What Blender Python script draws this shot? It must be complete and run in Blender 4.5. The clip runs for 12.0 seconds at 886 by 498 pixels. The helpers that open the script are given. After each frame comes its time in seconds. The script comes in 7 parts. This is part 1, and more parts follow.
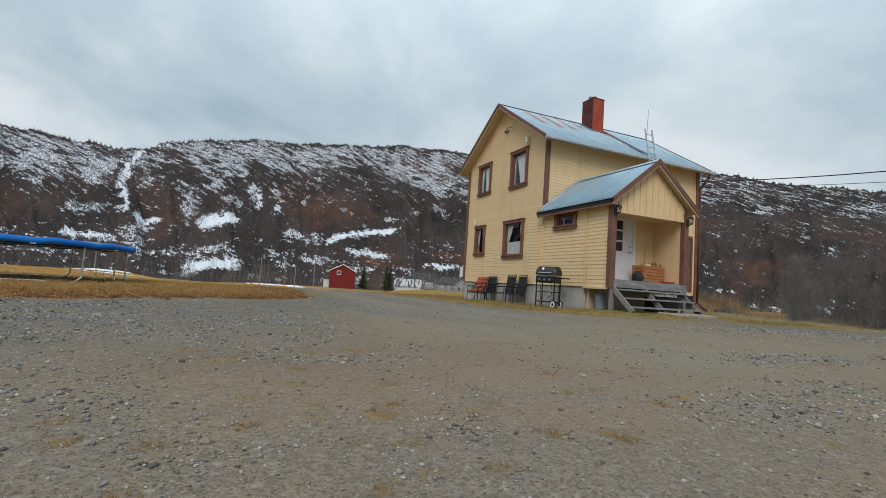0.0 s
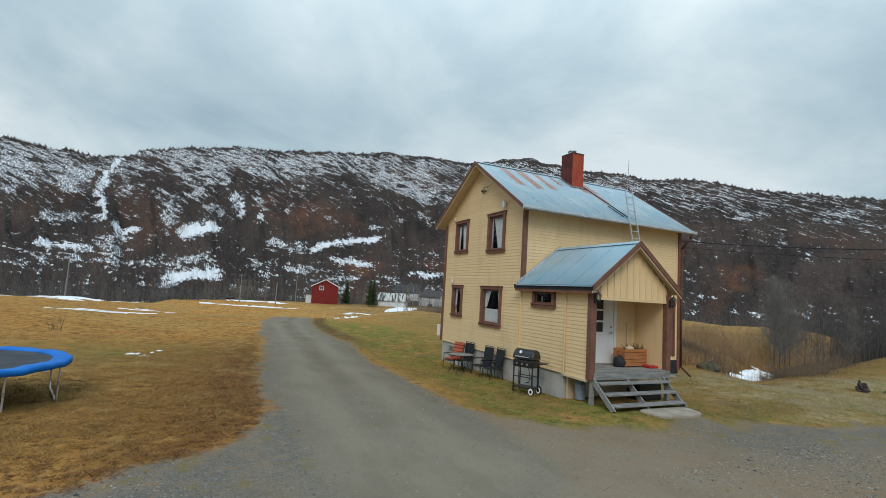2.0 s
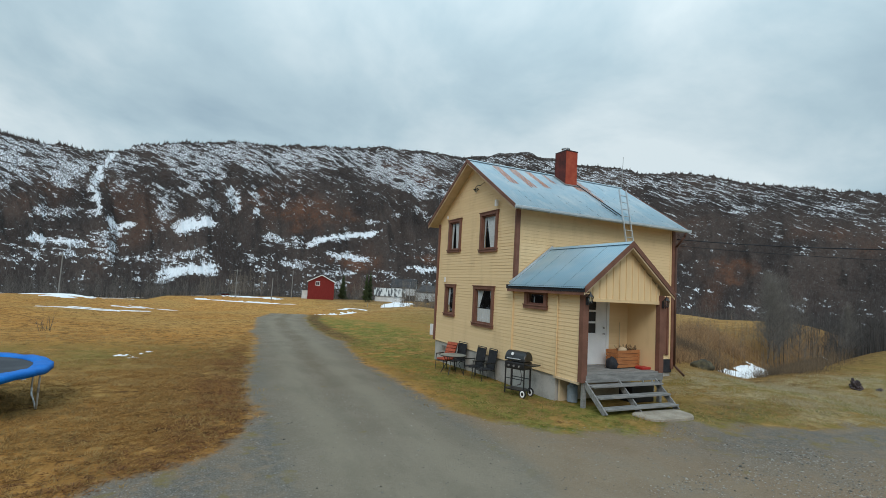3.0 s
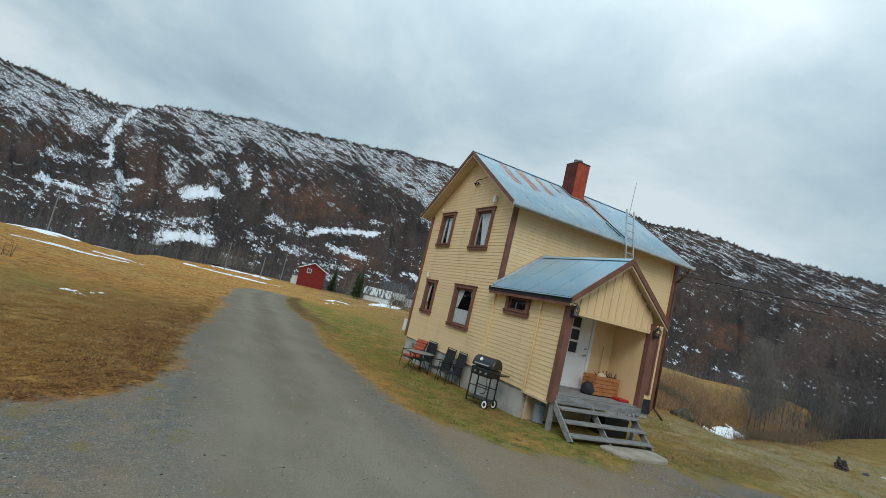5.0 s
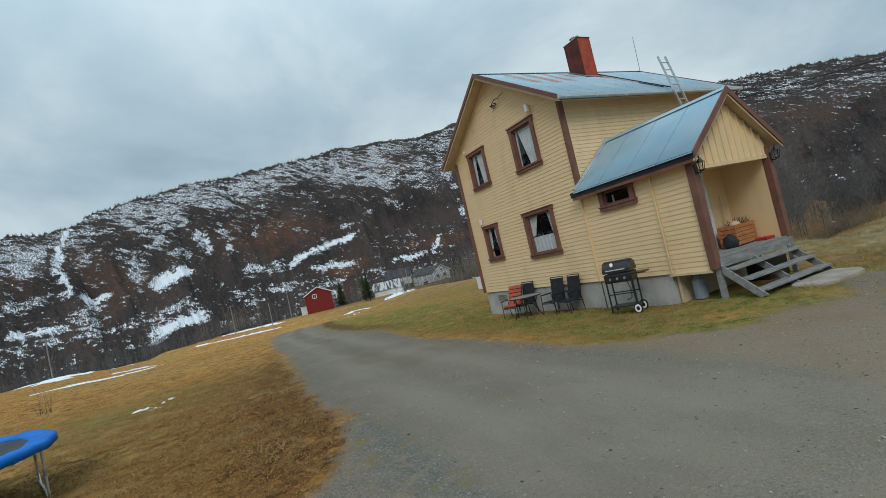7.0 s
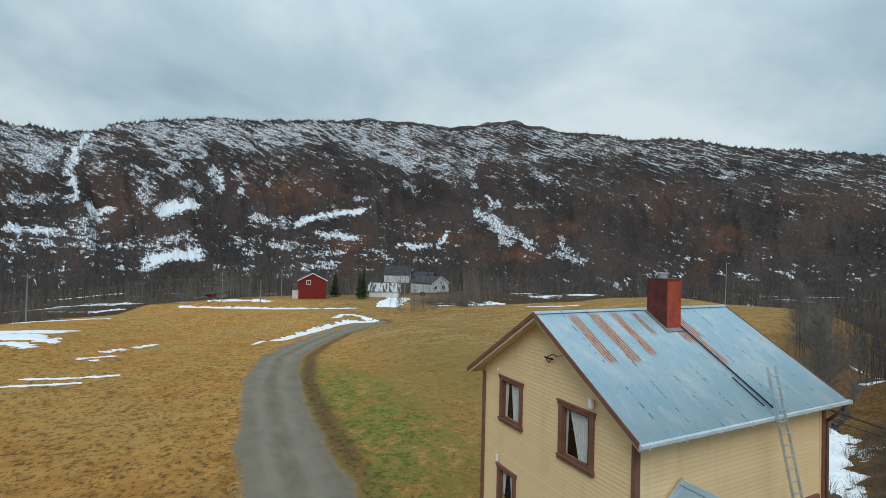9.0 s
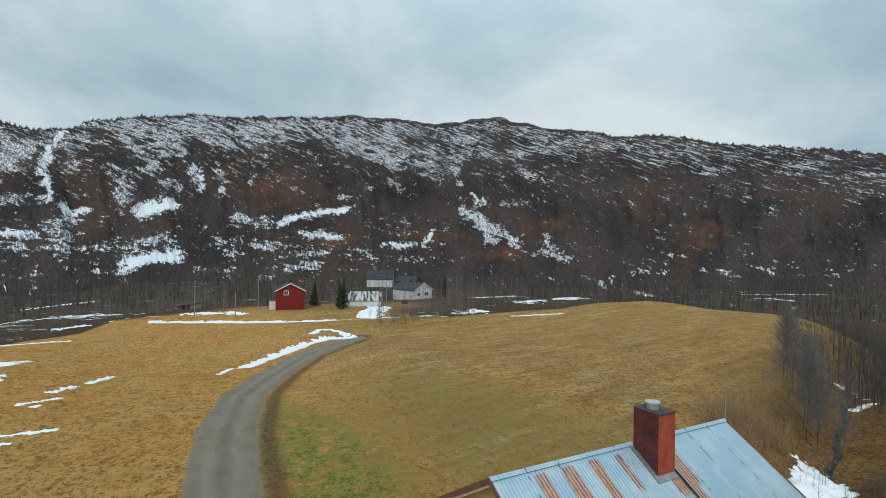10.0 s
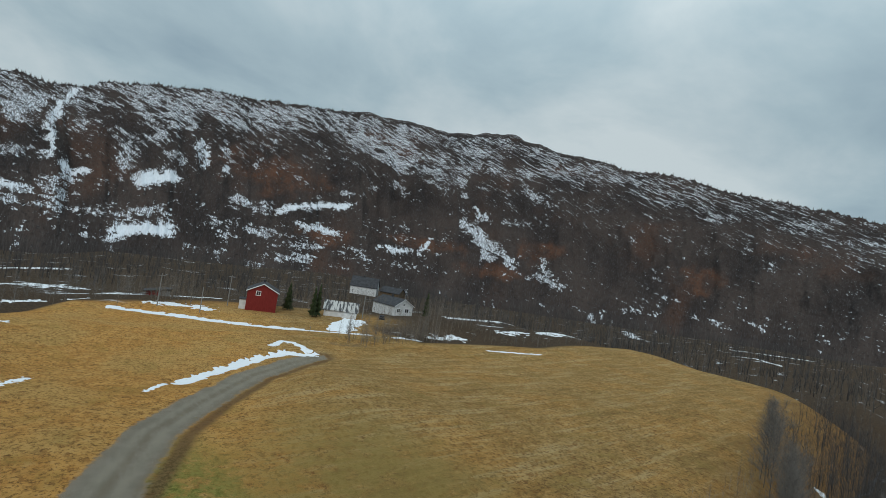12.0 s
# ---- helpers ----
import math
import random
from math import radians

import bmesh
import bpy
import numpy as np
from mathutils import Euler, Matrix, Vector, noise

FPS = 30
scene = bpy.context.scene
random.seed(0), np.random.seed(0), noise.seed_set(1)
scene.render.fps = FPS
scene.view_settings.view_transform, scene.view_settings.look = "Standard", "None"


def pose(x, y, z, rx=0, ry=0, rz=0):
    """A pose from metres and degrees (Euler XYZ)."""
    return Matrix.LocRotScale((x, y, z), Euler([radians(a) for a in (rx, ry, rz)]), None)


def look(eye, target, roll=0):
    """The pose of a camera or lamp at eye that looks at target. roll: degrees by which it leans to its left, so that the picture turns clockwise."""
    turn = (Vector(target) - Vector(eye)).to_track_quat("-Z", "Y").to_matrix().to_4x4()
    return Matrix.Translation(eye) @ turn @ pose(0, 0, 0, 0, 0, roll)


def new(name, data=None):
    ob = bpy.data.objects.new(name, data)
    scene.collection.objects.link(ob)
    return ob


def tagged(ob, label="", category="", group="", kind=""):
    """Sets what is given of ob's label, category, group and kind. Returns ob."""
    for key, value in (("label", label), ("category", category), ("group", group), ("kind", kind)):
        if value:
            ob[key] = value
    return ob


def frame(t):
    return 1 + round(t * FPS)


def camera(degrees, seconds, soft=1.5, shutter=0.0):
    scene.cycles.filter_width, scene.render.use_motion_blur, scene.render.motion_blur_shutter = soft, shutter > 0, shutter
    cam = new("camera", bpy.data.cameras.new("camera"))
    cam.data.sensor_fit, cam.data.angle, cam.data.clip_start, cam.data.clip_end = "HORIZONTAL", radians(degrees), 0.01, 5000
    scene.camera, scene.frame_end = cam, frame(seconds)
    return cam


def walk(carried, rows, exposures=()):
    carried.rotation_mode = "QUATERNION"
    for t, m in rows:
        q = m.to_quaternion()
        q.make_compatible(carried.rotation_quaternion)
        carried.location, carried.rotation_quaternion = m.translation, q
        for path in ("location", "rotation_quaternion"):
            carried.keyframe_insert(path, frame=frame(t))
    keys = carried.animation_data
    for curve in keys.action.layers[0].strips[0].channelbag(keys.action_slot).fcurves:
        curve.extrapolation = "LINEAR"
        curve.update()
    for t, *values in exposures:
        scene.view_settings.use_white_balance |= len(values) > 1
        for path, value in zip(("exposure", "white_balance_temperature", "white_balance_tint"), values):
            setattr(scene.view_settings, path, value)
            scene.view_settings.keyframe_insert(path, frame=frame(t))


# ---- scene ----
cam = camera(86.0, 12.0, soft=0.55)
PATH = [
    (0, (-10.047, -14.445, 0.491), (-9.267, -12.609, 0.643), 3.9),
    (0.5, (-9.592, -14.137, 0.875), (-8.701, -12.355, 1.046), 2.7),
    (1, (-9.613, -14.036, 1.794), (-8.747, -12.245, 2.0), 3.5),
    (1.5, (-9.613, -13.931, 2.583), (-8.8, -12.115, 2.791), 3.4),
    (2, (-9.533, -13.943, 2.971), (-8.7, -12.134, 3.152), 3.4),
    (2.5, (-9.44, -13.993, 3.207), (-8.571, -12.201, 3.387), 2.7),
    (3, (-9.286, -13.843, 3.201), (-8.439, -12.038, 3.359), 3.2),
    (3.2, (-9.156, -13.815, 3.125), (-8.32, -12.005, 3.282), 3.2),
    (4.8, (-8.098, -12.925, 2.595), (-7.259, -11.121, 2.803), 9.3),
    (5, (-8.175, -12.895, 2.565), (-7.337, -11.092, 2.778), 13.5),
    (5.5, (-8.444, -12.523, 2.491), (-7.635, -10.706, 2.696), 22.9),
    (6, (-9.18, -11.815, 2.351), (-8.348, -10.002, 2.486), 11.5),
    (6.5, (-9.883, -10.989, 2.165), (-9.002, -9.196, 2.254), -11.3),
    (6.7, (-9.965, -10.653, 2.161), (-9.058, -8.872, 2.242), -14.3),
    (8.3, (-9.814, -8.715, 4.764), (-8.886, -6.943, 4.777), 2.0),
    (8.5, (-9.485, -8.373, 6.439), (-8.575, -6.592, 6.462), 2.1),
    (9, (-8.709, -7.592, 9.954), (-7.814, -5.803, 9.989), 1.4),
    (9.5, (-7.541, -6.397, 12.028), (-6.613, -4.626, 12.038), 0.5),
    (10, (-6.28, -5.43, 13.34), (-5.334, -3.668, 13.359), 0.9),
    (10.5, (-5.296, -4.698, 14.59), (-4.354, -2.934, 14.61), 0.9),
    (11, (-4.083, -3.92, 15.729), (-3.139, -2.157, 15.751), 0.0),
    (11.5, (-2.667, -3.264, 16.64), (-1.75, -1.487, 16.669), 1.5),
    (12, (-1.276, -2.379, 17.545), (-0.327, -0.619, 17.596), 8.9),
]
walk(cam, [(t, look(eye, target, roll)) for t, eye, target, roll in PATH], [(0, 0.0, 6780, 16), (1.2, 0.0, 6850, 16), (2.2, 0.0, 6580, 11), (4.8, -0.05, 6500, 10), (6.2, -0.15, 6450, 10), (8.5, -0.07, 6500, 10), (9.5, -0.07, 6550, 10), (11, -0.02, 6650, 10), (11.5, -0.02, 6650, 10), (12, -0.34, 6600, 10)])


# ---------------------------------------------------------------- light
SUN_ELEVATION, SUN_AZIMUTH = radians(42), radians(215)
sun_data = bpy.data.lights.new("sun", "SUN")
sun_data.energy, sun_data.angle, sun_data.color = 1.3, radians(25), (1.0, 0.97, 0.93)
sun = new("sun", sun_data)
sun.matrix_world = look((20 * math.sin(SUN_AZIMUTH), 20 * math.cos(SUN_AZIMUTH), 20 * math.tan(SUN_ELEVATION)), (0, 0, 0))


class Nodes:
    """Short hand for building a node tree."""

    def __init__(self, tree):
        self.tree = tree

    def add(self, kind, inputs=None, **props):
        n = self.tree.nodes.new(kind)
        for k, v in props.items():
            setattr(n, k, v)
        for k, v in (inputs or {}).items():
            self.set(n.inputs[k], v)
        return n

    def set(self, socket, v):
        if isinstance(v, bpy.types.NodeSocket):
            self.tree.links.new(v, socket)
        else:
            socket.default_value = v

    def math(self, op, a, b=0.0, c=0.0, clamp=False):
        n = self.add("ShaderNodeMath", {0: a, 1: b, 2: c}, operation=op, use_clamp=clamp)
        return n.outputs[0]

    def mix(self, f, a, b):
        n = self.add("ShaderNodeMix", data_type="RGBA")
        self.set(n.inputs[0], f), self.set(n.inputs[6], a), self.set(n.inputs[7], b)
        return n.outputs[2]

    def range(self, v, a, b, c=0.0, d=1.0):
        return self.add("ShaderNodeMapRange", {0: v, 1: a, 2: b, 3: c, 4: d}, interpolation_type="SMOOTHSTEP").outputs[0]

    def noise(self, vec, scale, detail=4.0, rough=0.55, dist=0.0):
        return self.add("ShaderNodeTexNoise", {"Vector": vec, "Scale": scale, "Detail": detail, "Roughness": rough, "Distortion": dist}).outputs[0]

    def scaled(self, vec, s, rot=(0, 0, 0)):
        return self.add("ShaderNodeMapping", {"Vector": vec, "Scale": s, "Rotation": rot}).outputs[0]

    def streaked(self, vec, angle, scale):
        """Turned by angle about z first, then scaled, so that a small scale in x draws marks out along that direction."""
        turned = self.add("ShaderNodeMapping", {"Vector": vec, "Rotation": (0, 0, angle)}).outputs[0]
        return self.add("ShaderNodeMapping", {"Vector": turned, "Scale": scale}).outputs[0]

    def attr(self, name):
        return self.add("ShaderNodeAttribute", attribute_name=name).outputs["Fac"]


def rgb(r, g, b):
    return (r, g, b, 1.0)


# Overcast sky: a Nishita sky behind layered cloud, brighter towards the zenith.
world = bpy.data.worlds.new("overcast_sky")
scene.world = world
world.use_nodes = True
world.node_tree.nodes.clear()
w = Nodes(world.node_tree)
sky = w.add("ShaderNodeTexSky", sky_type="NISHITA", sun_disc=False, sun_elevation=SUN_ELEVATION, sun_rotation=SUN_AZIMUTH)
sky_dim = w.add("ShaderNodeVectorMath", {0: sky.outputs[0], 3: 0.09}, operation="SCALE").outputs[0]
way = w.add("ShaderNodeTexCoord").outputs["Generated"]
axis = w.add("ShaderNodeSeparateXYZ", {0: way})
height = w.math("MAXIMUM", axis.outputs[2], 0.0)
flat = w.math("ADD", height, 0.34)
plane = w.add("ShaderNodeCombineXYZ", {0: w.math("DIVIDE", axis.outputs[0], flat), 1: w.math("DIVIDE", axis.outputs[1], flat), 2: 0.0}).outputs[0]
billow = w.noise(plane, 1.5, 6.0, 0.55, 0.3)
bank = w.noise(w.scaled(plane, (0.8, 0.8, 1), (0, 0, 0.7)), 0.62, 3.0, 0.5, 0.2)
cover = w.math("ADD", w.math("MULTIPLY", billow, 0.55), w.math("MULTIPLY", bank, 0.45))
glow = w.add("ShaderNodeVectorMath", {0: way, 1: (0.5, 0.69, 0.52)}, operation="DOT_PRODUCT").outputs["Value"]
cover = w.math("ADD", cover, w.range(glow, 0.78, 1.0, -0.035, 0.1))
cover = w.math("ADD", cover, w.range(height, 0.34, 0.2, 0.0, 0.05))
cloud = w.add("ShaderNodeValToRGB", {0: cover})
ramp = cloud.color_ramp
ramp.elements[0].position, ramp.elements[0].color = 0.35, rgb(0.262, 0.385, 0.482)
ramp.elements[1].position, ramp.elements[1].color = 0.63, rgb(0.70, 0.81, 0.85)
mid = ramp.elements.new(0.5)
mid.color = rgb(0.455, 0.60, 0.672)
lift = w.range(height, 0.25, 0.95, 1.0, 1.9)
cloud_lit = w.add("ShaderNodeVectorMath", {0: cloud.outputs[0], 3: lift}, operation="SCALE").outputs[0]
sky_mix = w.mix(0.93, sky_dim, cloud_lit)
background = w.add("ShaderNodeBackground", {0: sky_mix, 1: 1.0})
w.tree.links.new(background.outputs[0], w.add("ShaderNodeOutputWorld").inputs[0])


# ---------------------------------------------------------------- materials
def material(name, build, rough=0.8, metal=0.0, spec=0.3):
    """A Principled material; build(n, coords) returns colour and, if wanted, a bump height with its strength and distance."""
    m = bpy.data.materials.new(name)
    m.use_nodes = True
    n = Nodes(m.node_tree)
    n.tree.nodes.clear()
    out = n.add("ShaderNodeOutputMaterial")
    p = n.add("ShaderNodeBsdfPrincipled", {"Roughness": rough, "Metallic": metal, "Specular IOR Level": spec})
    made = build(n, n.add("ShaderNodeTexCoord").outputs["Object"])
    colour, bump = made if isinstance(made, tuple) and len(made) == 2 and isinstance(made[1], tuple) and not isinstance(made[0], float) else (made, None)
    n.set(p.inputs["Base Color"], colour)
    if bump:
        b = n.add("ShaderNodeBump", {"Height": bump[0], "Strength": bump[1], "Distance": bump[2]})
        n.tree.links.new(b.outputs[0], p.inputs["Normal"])
    n.tree.links.new(p.outputs[0], out.inputs[0])
    return m


def two_tone(a, b, scale=6.0, fine=60.0, bump=0.2, dist=0.004, squash=(1, 1, 1)):
    """Colour that wanders between a and b in large patches and fine grain."""

    def build(n, co):
        co = n.scaled(co, squash)
        large, small = n.noise(co, scale, 4.0), n.noise(co, fine, 3.0)
        f = n.math("ADD", n.math("MULTIPLY", large, 0.7), n.math("MULTIPLY", small, 0.3))
        return n.mix(n.range(f, 0.35, 0.65), rgb(*a), rgb(*b)), (small, bump, dist)

    return build


def siding(n, co):
    pos = n.add("ShaderNodeNewGeometry").outputs["Position"]
    luck = n.add("ShaderNodeObjectInfo").outputs["Random"]
    stain = n.noise(n.scaled(pos, (0.7, 0.7, 0.25)), 2.0, 5.0, 0.6)
    grain = n.noise(n.scaled(pos, (3, 3, 40)), 5.0, 3.0)
    base = n.mix(luck, rgb(0.77, 0.565, 0.315), rgb(0.81, 0.60, 0.345))
    base = n.mix(n.range(stain, 0.5, 0.75, 0.0, 0.35), base, rgb(0.52, 0.36, 0.19))
    return n.mix(n.math("MULTIPLY", grain, 0.12), base, rgb(0.45, 0.31, 0.17)), (grain, 0.15, 0.002)


def tin_roof(n, co):
    pos = n.add("ShaderNodeNewGeometry").outputs["Position"]
    xyz = n.add("ShaderNodeSeparateXYZ", {0: pos})
    patch = n.noise(pos, 0.7, 5.0, 0.6)
    streak = n.noise(n.scaled(pos, (9, 0.5, 0.5)), 1.3, 4.0, 0.6)
    speck = n.noise(n.scaled(pos, (5, 2.2, 2.2)), 2.2, 6.0, 0.7)
    above = n.range(xyz.outputs[2], 5.6, 5.8)
    chalk = n.noise(n.scaled(pos, (1.6, 0.8, 0.8)), 1.3, 5.0, 0.65)
    base = n.mix(n.range(patch, 0.35, 0.68), rgb(0.265, 0.43, 0.53), rgb(0.36, 0.48, 0.55))
    base = n.mix(n.range(streak, 0.5, 0.72, 0.0, 0.18), base, rgb(0.43, 0.50, 0.53))
    base = n.mix(n.math("MULTIPLY", n.range(chalk, 0.46, 0.68, 0.1, 0.5), above), base, rgb(0.58, 0.63, 0.64))
    wave = n.math("SINE", n.math("MULTIPLY", xyz.outputs[0], 6.2832 / TIN_WAVE))
    rust = 0.0
    for x, half, low, most in ((0.85, 0.2, 1.35, 1.0), (1.66, 0.24, 1.3, 1.0), (2.48, 0.2, 1.45, 1.0), (3.3, 0.14, 2.1, 0.6), (4.5, 0.2, 1.75, 0.95), (4.85, 0.2, 0.9, 0.7), (5.1, 0.12, 1.9, 0.8)):
        near = n.range(n.math("ABSOLUTE", n.math("SUBTRACT", n.math("ADD", xyz.outputs[0], n.math("MULTIPLY", streak, 0.16)), x + 0.08)), half, half * 0.55)
        span = n.math("MULTIPLY", n.range(xyz.outputs[1], low, low + 0.3), n.range(xyz.outputs[1], 3.12, 2.95))
        rust = n.math("ADD", rust, n.math("MULTIPLY", n.math("MULTIPLY", near, span), most))
    broken = n.range(n.noise(n.scaled(pos, (7, 1.1, 1.1)), 1.6, 5.0, 0.7), 0.3, 0.46)
    rust = n.math("MULTIPLY", n.math("MULTIPLY", rust, above), n.math("MULTIPLY", broken, n.range(wave, -0.6, 0.4, 0.12, 1.0)))
    spots = n.math("MULTIPLY", n.range(speck, 0.6, 0.68), above)
    brown = n.mix(n.range(speck, 0.35, 0.62), rgb(0.26, 0.06, 0.018), rgb(0.52, 0.17, 0.035))
    base = n.mix(n.math("MULTIPLY", spots, 0.6), base, rgb(0.16, 0.14, 0.13))
    lap = n.math("ABSOLUTE", n.math("SUBTRACT", n.math("FRACT", n.math("DIVIDE", n.math("ADD", xyz.outputs[0], 0.447), 0.9422)), 0.05))
    dash = n.range(n.noise(n.scaled(pos, (1.5, 3.2, 3.2)), 1.5, 4.0, 0.7), 0.5, 0.58)
    base = n.mix(n.math("MULTIPLY", n.math("MULTIPLY", n.range(lap, 0.035, 0.015), dash), n.math("MULTIPLY", above, 0.75)), base, rgb(0.085, 0.085, 0.085))
    return n.mix(n.math("MINIMUM", n.math("MULTIPLY", rust, 2.4), 0.97), base, brown), (speck, 0.1, 0.003)


def ground_look(n, co):
    pos = n.add("ShaderNodeNewGeometry").outputs["Position"]
    road, green, wood, track, moss = n.attr("road"), n.attr("green"), n.attr("wood"), n.attr("track"), n.attr("moss")
    rust, verge = n.attr("rust"), n.attr("verge")
    big = n.noise(pos, 0.09, 4.0, 0.6)
    patch = n.noise(pos, 0.5, 5.0, 0.65)
    clump = n.noise(n.scaled(pos, (1, 1, 0.3)), 3.0, 6.0, 0.78)
    knots = n.noise(n.scaled(pos, (1.25, 0.8, 0.2)), 1.3, 3.0, 0.6)
    fine = n.noise(pos, 30.0, 4.0, 0.75)
    # rows left by mowing
    rows = n.noise(n.streaked(pos, -0.19, (0.12, 1.0, 1.0)), 0.55, 5.0, 0.75)
    straw = n.mix(n.range(patch, 0.3, 0.7), rgb(0.42, 0.19, 0.046), rgb(0.575, 0.30, 0.085))
    straw = n.mix(n.range(big, 0.42, 0.62), straw, rgb(0.49, 0.28, 0.088))
    straw = n.mix(n.math("MULTIPLY", n.range(rows, 0.48, 0.64, 0.0, 0.5), n.range(n.add("ShaderNodeSeparateXYZ", {0: pos}).outputs[0], -6.0, 14.0)), straw, rgb(0.50, 0.33, 0.13))
    mid = n.noise(n.scaled(pos, (1, 1, 0.2)), 1.0, 6.0, 0.8)
    east = n.range(n.math("SUBTRACT", n.add("ShaderNodeSeparateXYZ", {0: pos}).outputs[0], n.math("MULTIPLY", n.add("ShaderNodeSeparateXYZ", {0: pos}).outputs[1], 0.12)), -2.0, 12.0)
    straw = n.mix(n.math("MULTIPLY", east, n.range(big, 0.3, 0.6, 0.45, 0.85)), straw, n.mix(n.range(patch, 0.35, 0.65), rgb(0.235, 0.147, 0.05), rgb(0.34, 0.222, 0.09)))
    straw = n.mix(n.math("MULTIPLY", east, n.range(rows, 0.5, 0.66, 0.0, 0.65)), straw, rgb(0.47, 0.345, 0.168))
    straw = n.mix(n.math("MULTIPLY", east, n.range(rows, 0.48, 0.34, 0.0, 0.6)), straw, rgb(0.155, 0.10, 0.034))
    straw = n.mix(n.range(mid, 0.5, 0.66, 0.0, 0.7), straw, rgb(0.15, 0.082, 0.028))
    straw = n.mix(n.range(mid, 0.46, 0.36, 0.0, 0.5), straw, rgb(0.54, 0.335, 0.13))
    straw = n.mix(n.range(knots, 0.56, 0.66, 0.0, 0.65), straw, rgb(0.185, 0.075, 0.022))
    straw = n.mix(n.range(clump, 0.51, 0.6, 0.0, 0.8), straw, rgb(0.11, 0.055, 0.02))
    straw = n.mix(n.range(n.math("MULTIPLY", fine, n.math("SUBTRACT", 1.5, clump)), 0.5, 0.68, 0.0, 0.6), straw, rgb(0.50, 0.285, 0.09))
    mossy = n.mix(n.range(clump, 0.35, 0.65), rgb(0.165, 0.12, 0.026), rgb(0.33, 0.235, 0.075))
    grass = n.mix(n.math("MULTIPLY", moss, n.range(patch, 0.25, 0.6)), straw, mossy)
    fresh = n.mix(n.range(clump, 0.38, 0.62), rgb(0.10, 0.112, 0.02), rgb(0.28, 0.25, 0.065))
    grass = n.mix(n.math("MULTIPLY", green, n.range(n.math("ADD", n.math("MULTIPLY", mid, 0.6), n.math("MULTIPLY", patch, 0.4)), 0.38, 0.54)), grass, fresh)
    grass = n.mix(n.math("MULTIPLY", n.range(n.noise(pos, 0.22, 4.0, 0.6), 0.54, 0.68, 0.0, 0.45), n.range(clump, 0.62, 0.4)), grass, rgb(0.215, 0.155, 0.038))
    leaf = n.mix(n.range(clump, 0.35, 0.65), rgb(0.035, 0.026, 0.018), rgb(0.10, 0.065, 0.04))
    grass = n.mix(n.math("MULTIPLY", rust, n.range(patch, 0.2, 0.5)), grass, n.mix(n.range(clump, 0.4, 0.62), rgb(0.085, 0.045, 0.02), rgb(0.29, 0.155, 0.05)))
    grass = n.mix(n.math("MULTIPLY", n.attr("turf"), n.range(mid, 0.36, 0.56)), grass, n.mix(n.range(clump, 0.42, 0.6), rgb(0.22, 0.105, 0.034), rgb(0.075, 0.034, 0.014)))
    grass = n.mix(n.math("MULTIPLY", verge, 0.8), grass, n.mix(n.range(clump, 0.4, 0.62), rgb(0.085, 0.046, 0.022), rgb(0.17, 0.10, 0.05)))
    grass = n.mix(n.math("MULTIPLY", n.attr("bald"), n.range(mid, 0.38, 0.56)), grass, n.mix(n.range(clump, 0.4, 0.62), rgb(0.10, 0.07, 0.042), rgb(0.24, 0.17, 0.095)))
    grass = n.mix(n.math("MULTIPLY", n.attr("straw"), n.range(n.noise(n.scaled(pos, (0.6, 1.4, 1)), 0.8, 5.0, 0.7), 0.42, 0.6)), grass, n.mix(n.range(clump, 0.4, 0.62), rgb(0.45, 0.35, 0.185), rgb(0.26, 0.19, 0.09)))
    lying = n.noise(n.scaled(pos, (0.6, 1.0, 1)), 0.13, 5.0, 0.75)
    leaf = n.mix(n.math("MULTIPLY", n.range(lying, 0.6, 0.67, 0.0, 0.85), n.range(clump, 0.36, 0.52)), leaf, rgb(0.68, 0.70, 0.73))
    grass = n.mix(wood, grass, leaf)
    # gravel: stones of several sizes in fine dust
    cell = n.add("ShaderNodeTexVoronoi", {"Vector": pos, "Scale": 20.0, "Randomness": 1.0})
    tiny = n.add("ShaderNodeTexVoronoi", {"Vector": pos, "Scale": 75.0, "Randomness": 1.0})
    dust = n.mix(n.range(patch, 0.3, 0.7), rgb(0.238, 0.168, 0.107), rgb(0.298, 0.22, 0.145))
    dust = n.mix(n.math("MULTIPLY", n.attr("lane"), 0.65), dust, n.mix(n.range(patch, 0.3, 0.7), rgb(0.178, 0.165, 0.132), rgb(0.228, 0.213, 0.175)))
    tone = n.mix(n.add("ShaderNodeSeparateColor", {0: cell.outputs["Color"]}).outputs[0], rgb(0.066, 0.063, 0.058), rgb(0.37, 0.352, 0.318))
    tone2 = n.mix(n.add("ShaderNodeSeparateColor", {0: tiny.outputs["Color"]}).outputs[1], rgb(0.08, 0.076, 0.068), rgb(0.22, 0.21, 0.188))
    loose = n.math("MAXIMUM", n.math("MULTIPLY", n.range(n.noise(pos, 0.5, 4.0, 0.6), 0.5, 0.62, 0.0, 0.45), n.math("SUBTRACT", 1.0, n.math("MINIMUM", n.math("ADD", track, n.attr("lane")), 1.0))), n.math("MULTIPLY", n.attr("crush"), n.range(clump, 0.3, 0.55)))
    stone = n.mix(n.math("ADD", n.math("MULTIPLY", loose, 0.9), 0.06), dust, n.mix(n.range(cell.outputs["Distance"], 0.1, 0.45), tone, tone2))
    luck = n.add("ShaderNodeSeparateColor", {0: tiny.outputs["Color"]}).outputs[0]
    chip = n.range(tiny.outputs["Distance"], 0.4, 0.26)
    stone = n.mix(n.math("MULTIPLY", chip, n.range(luck, 0.8, 0.86, 0.0, 0.75)), stone, rgb(0.42, 0.39, 0.345))
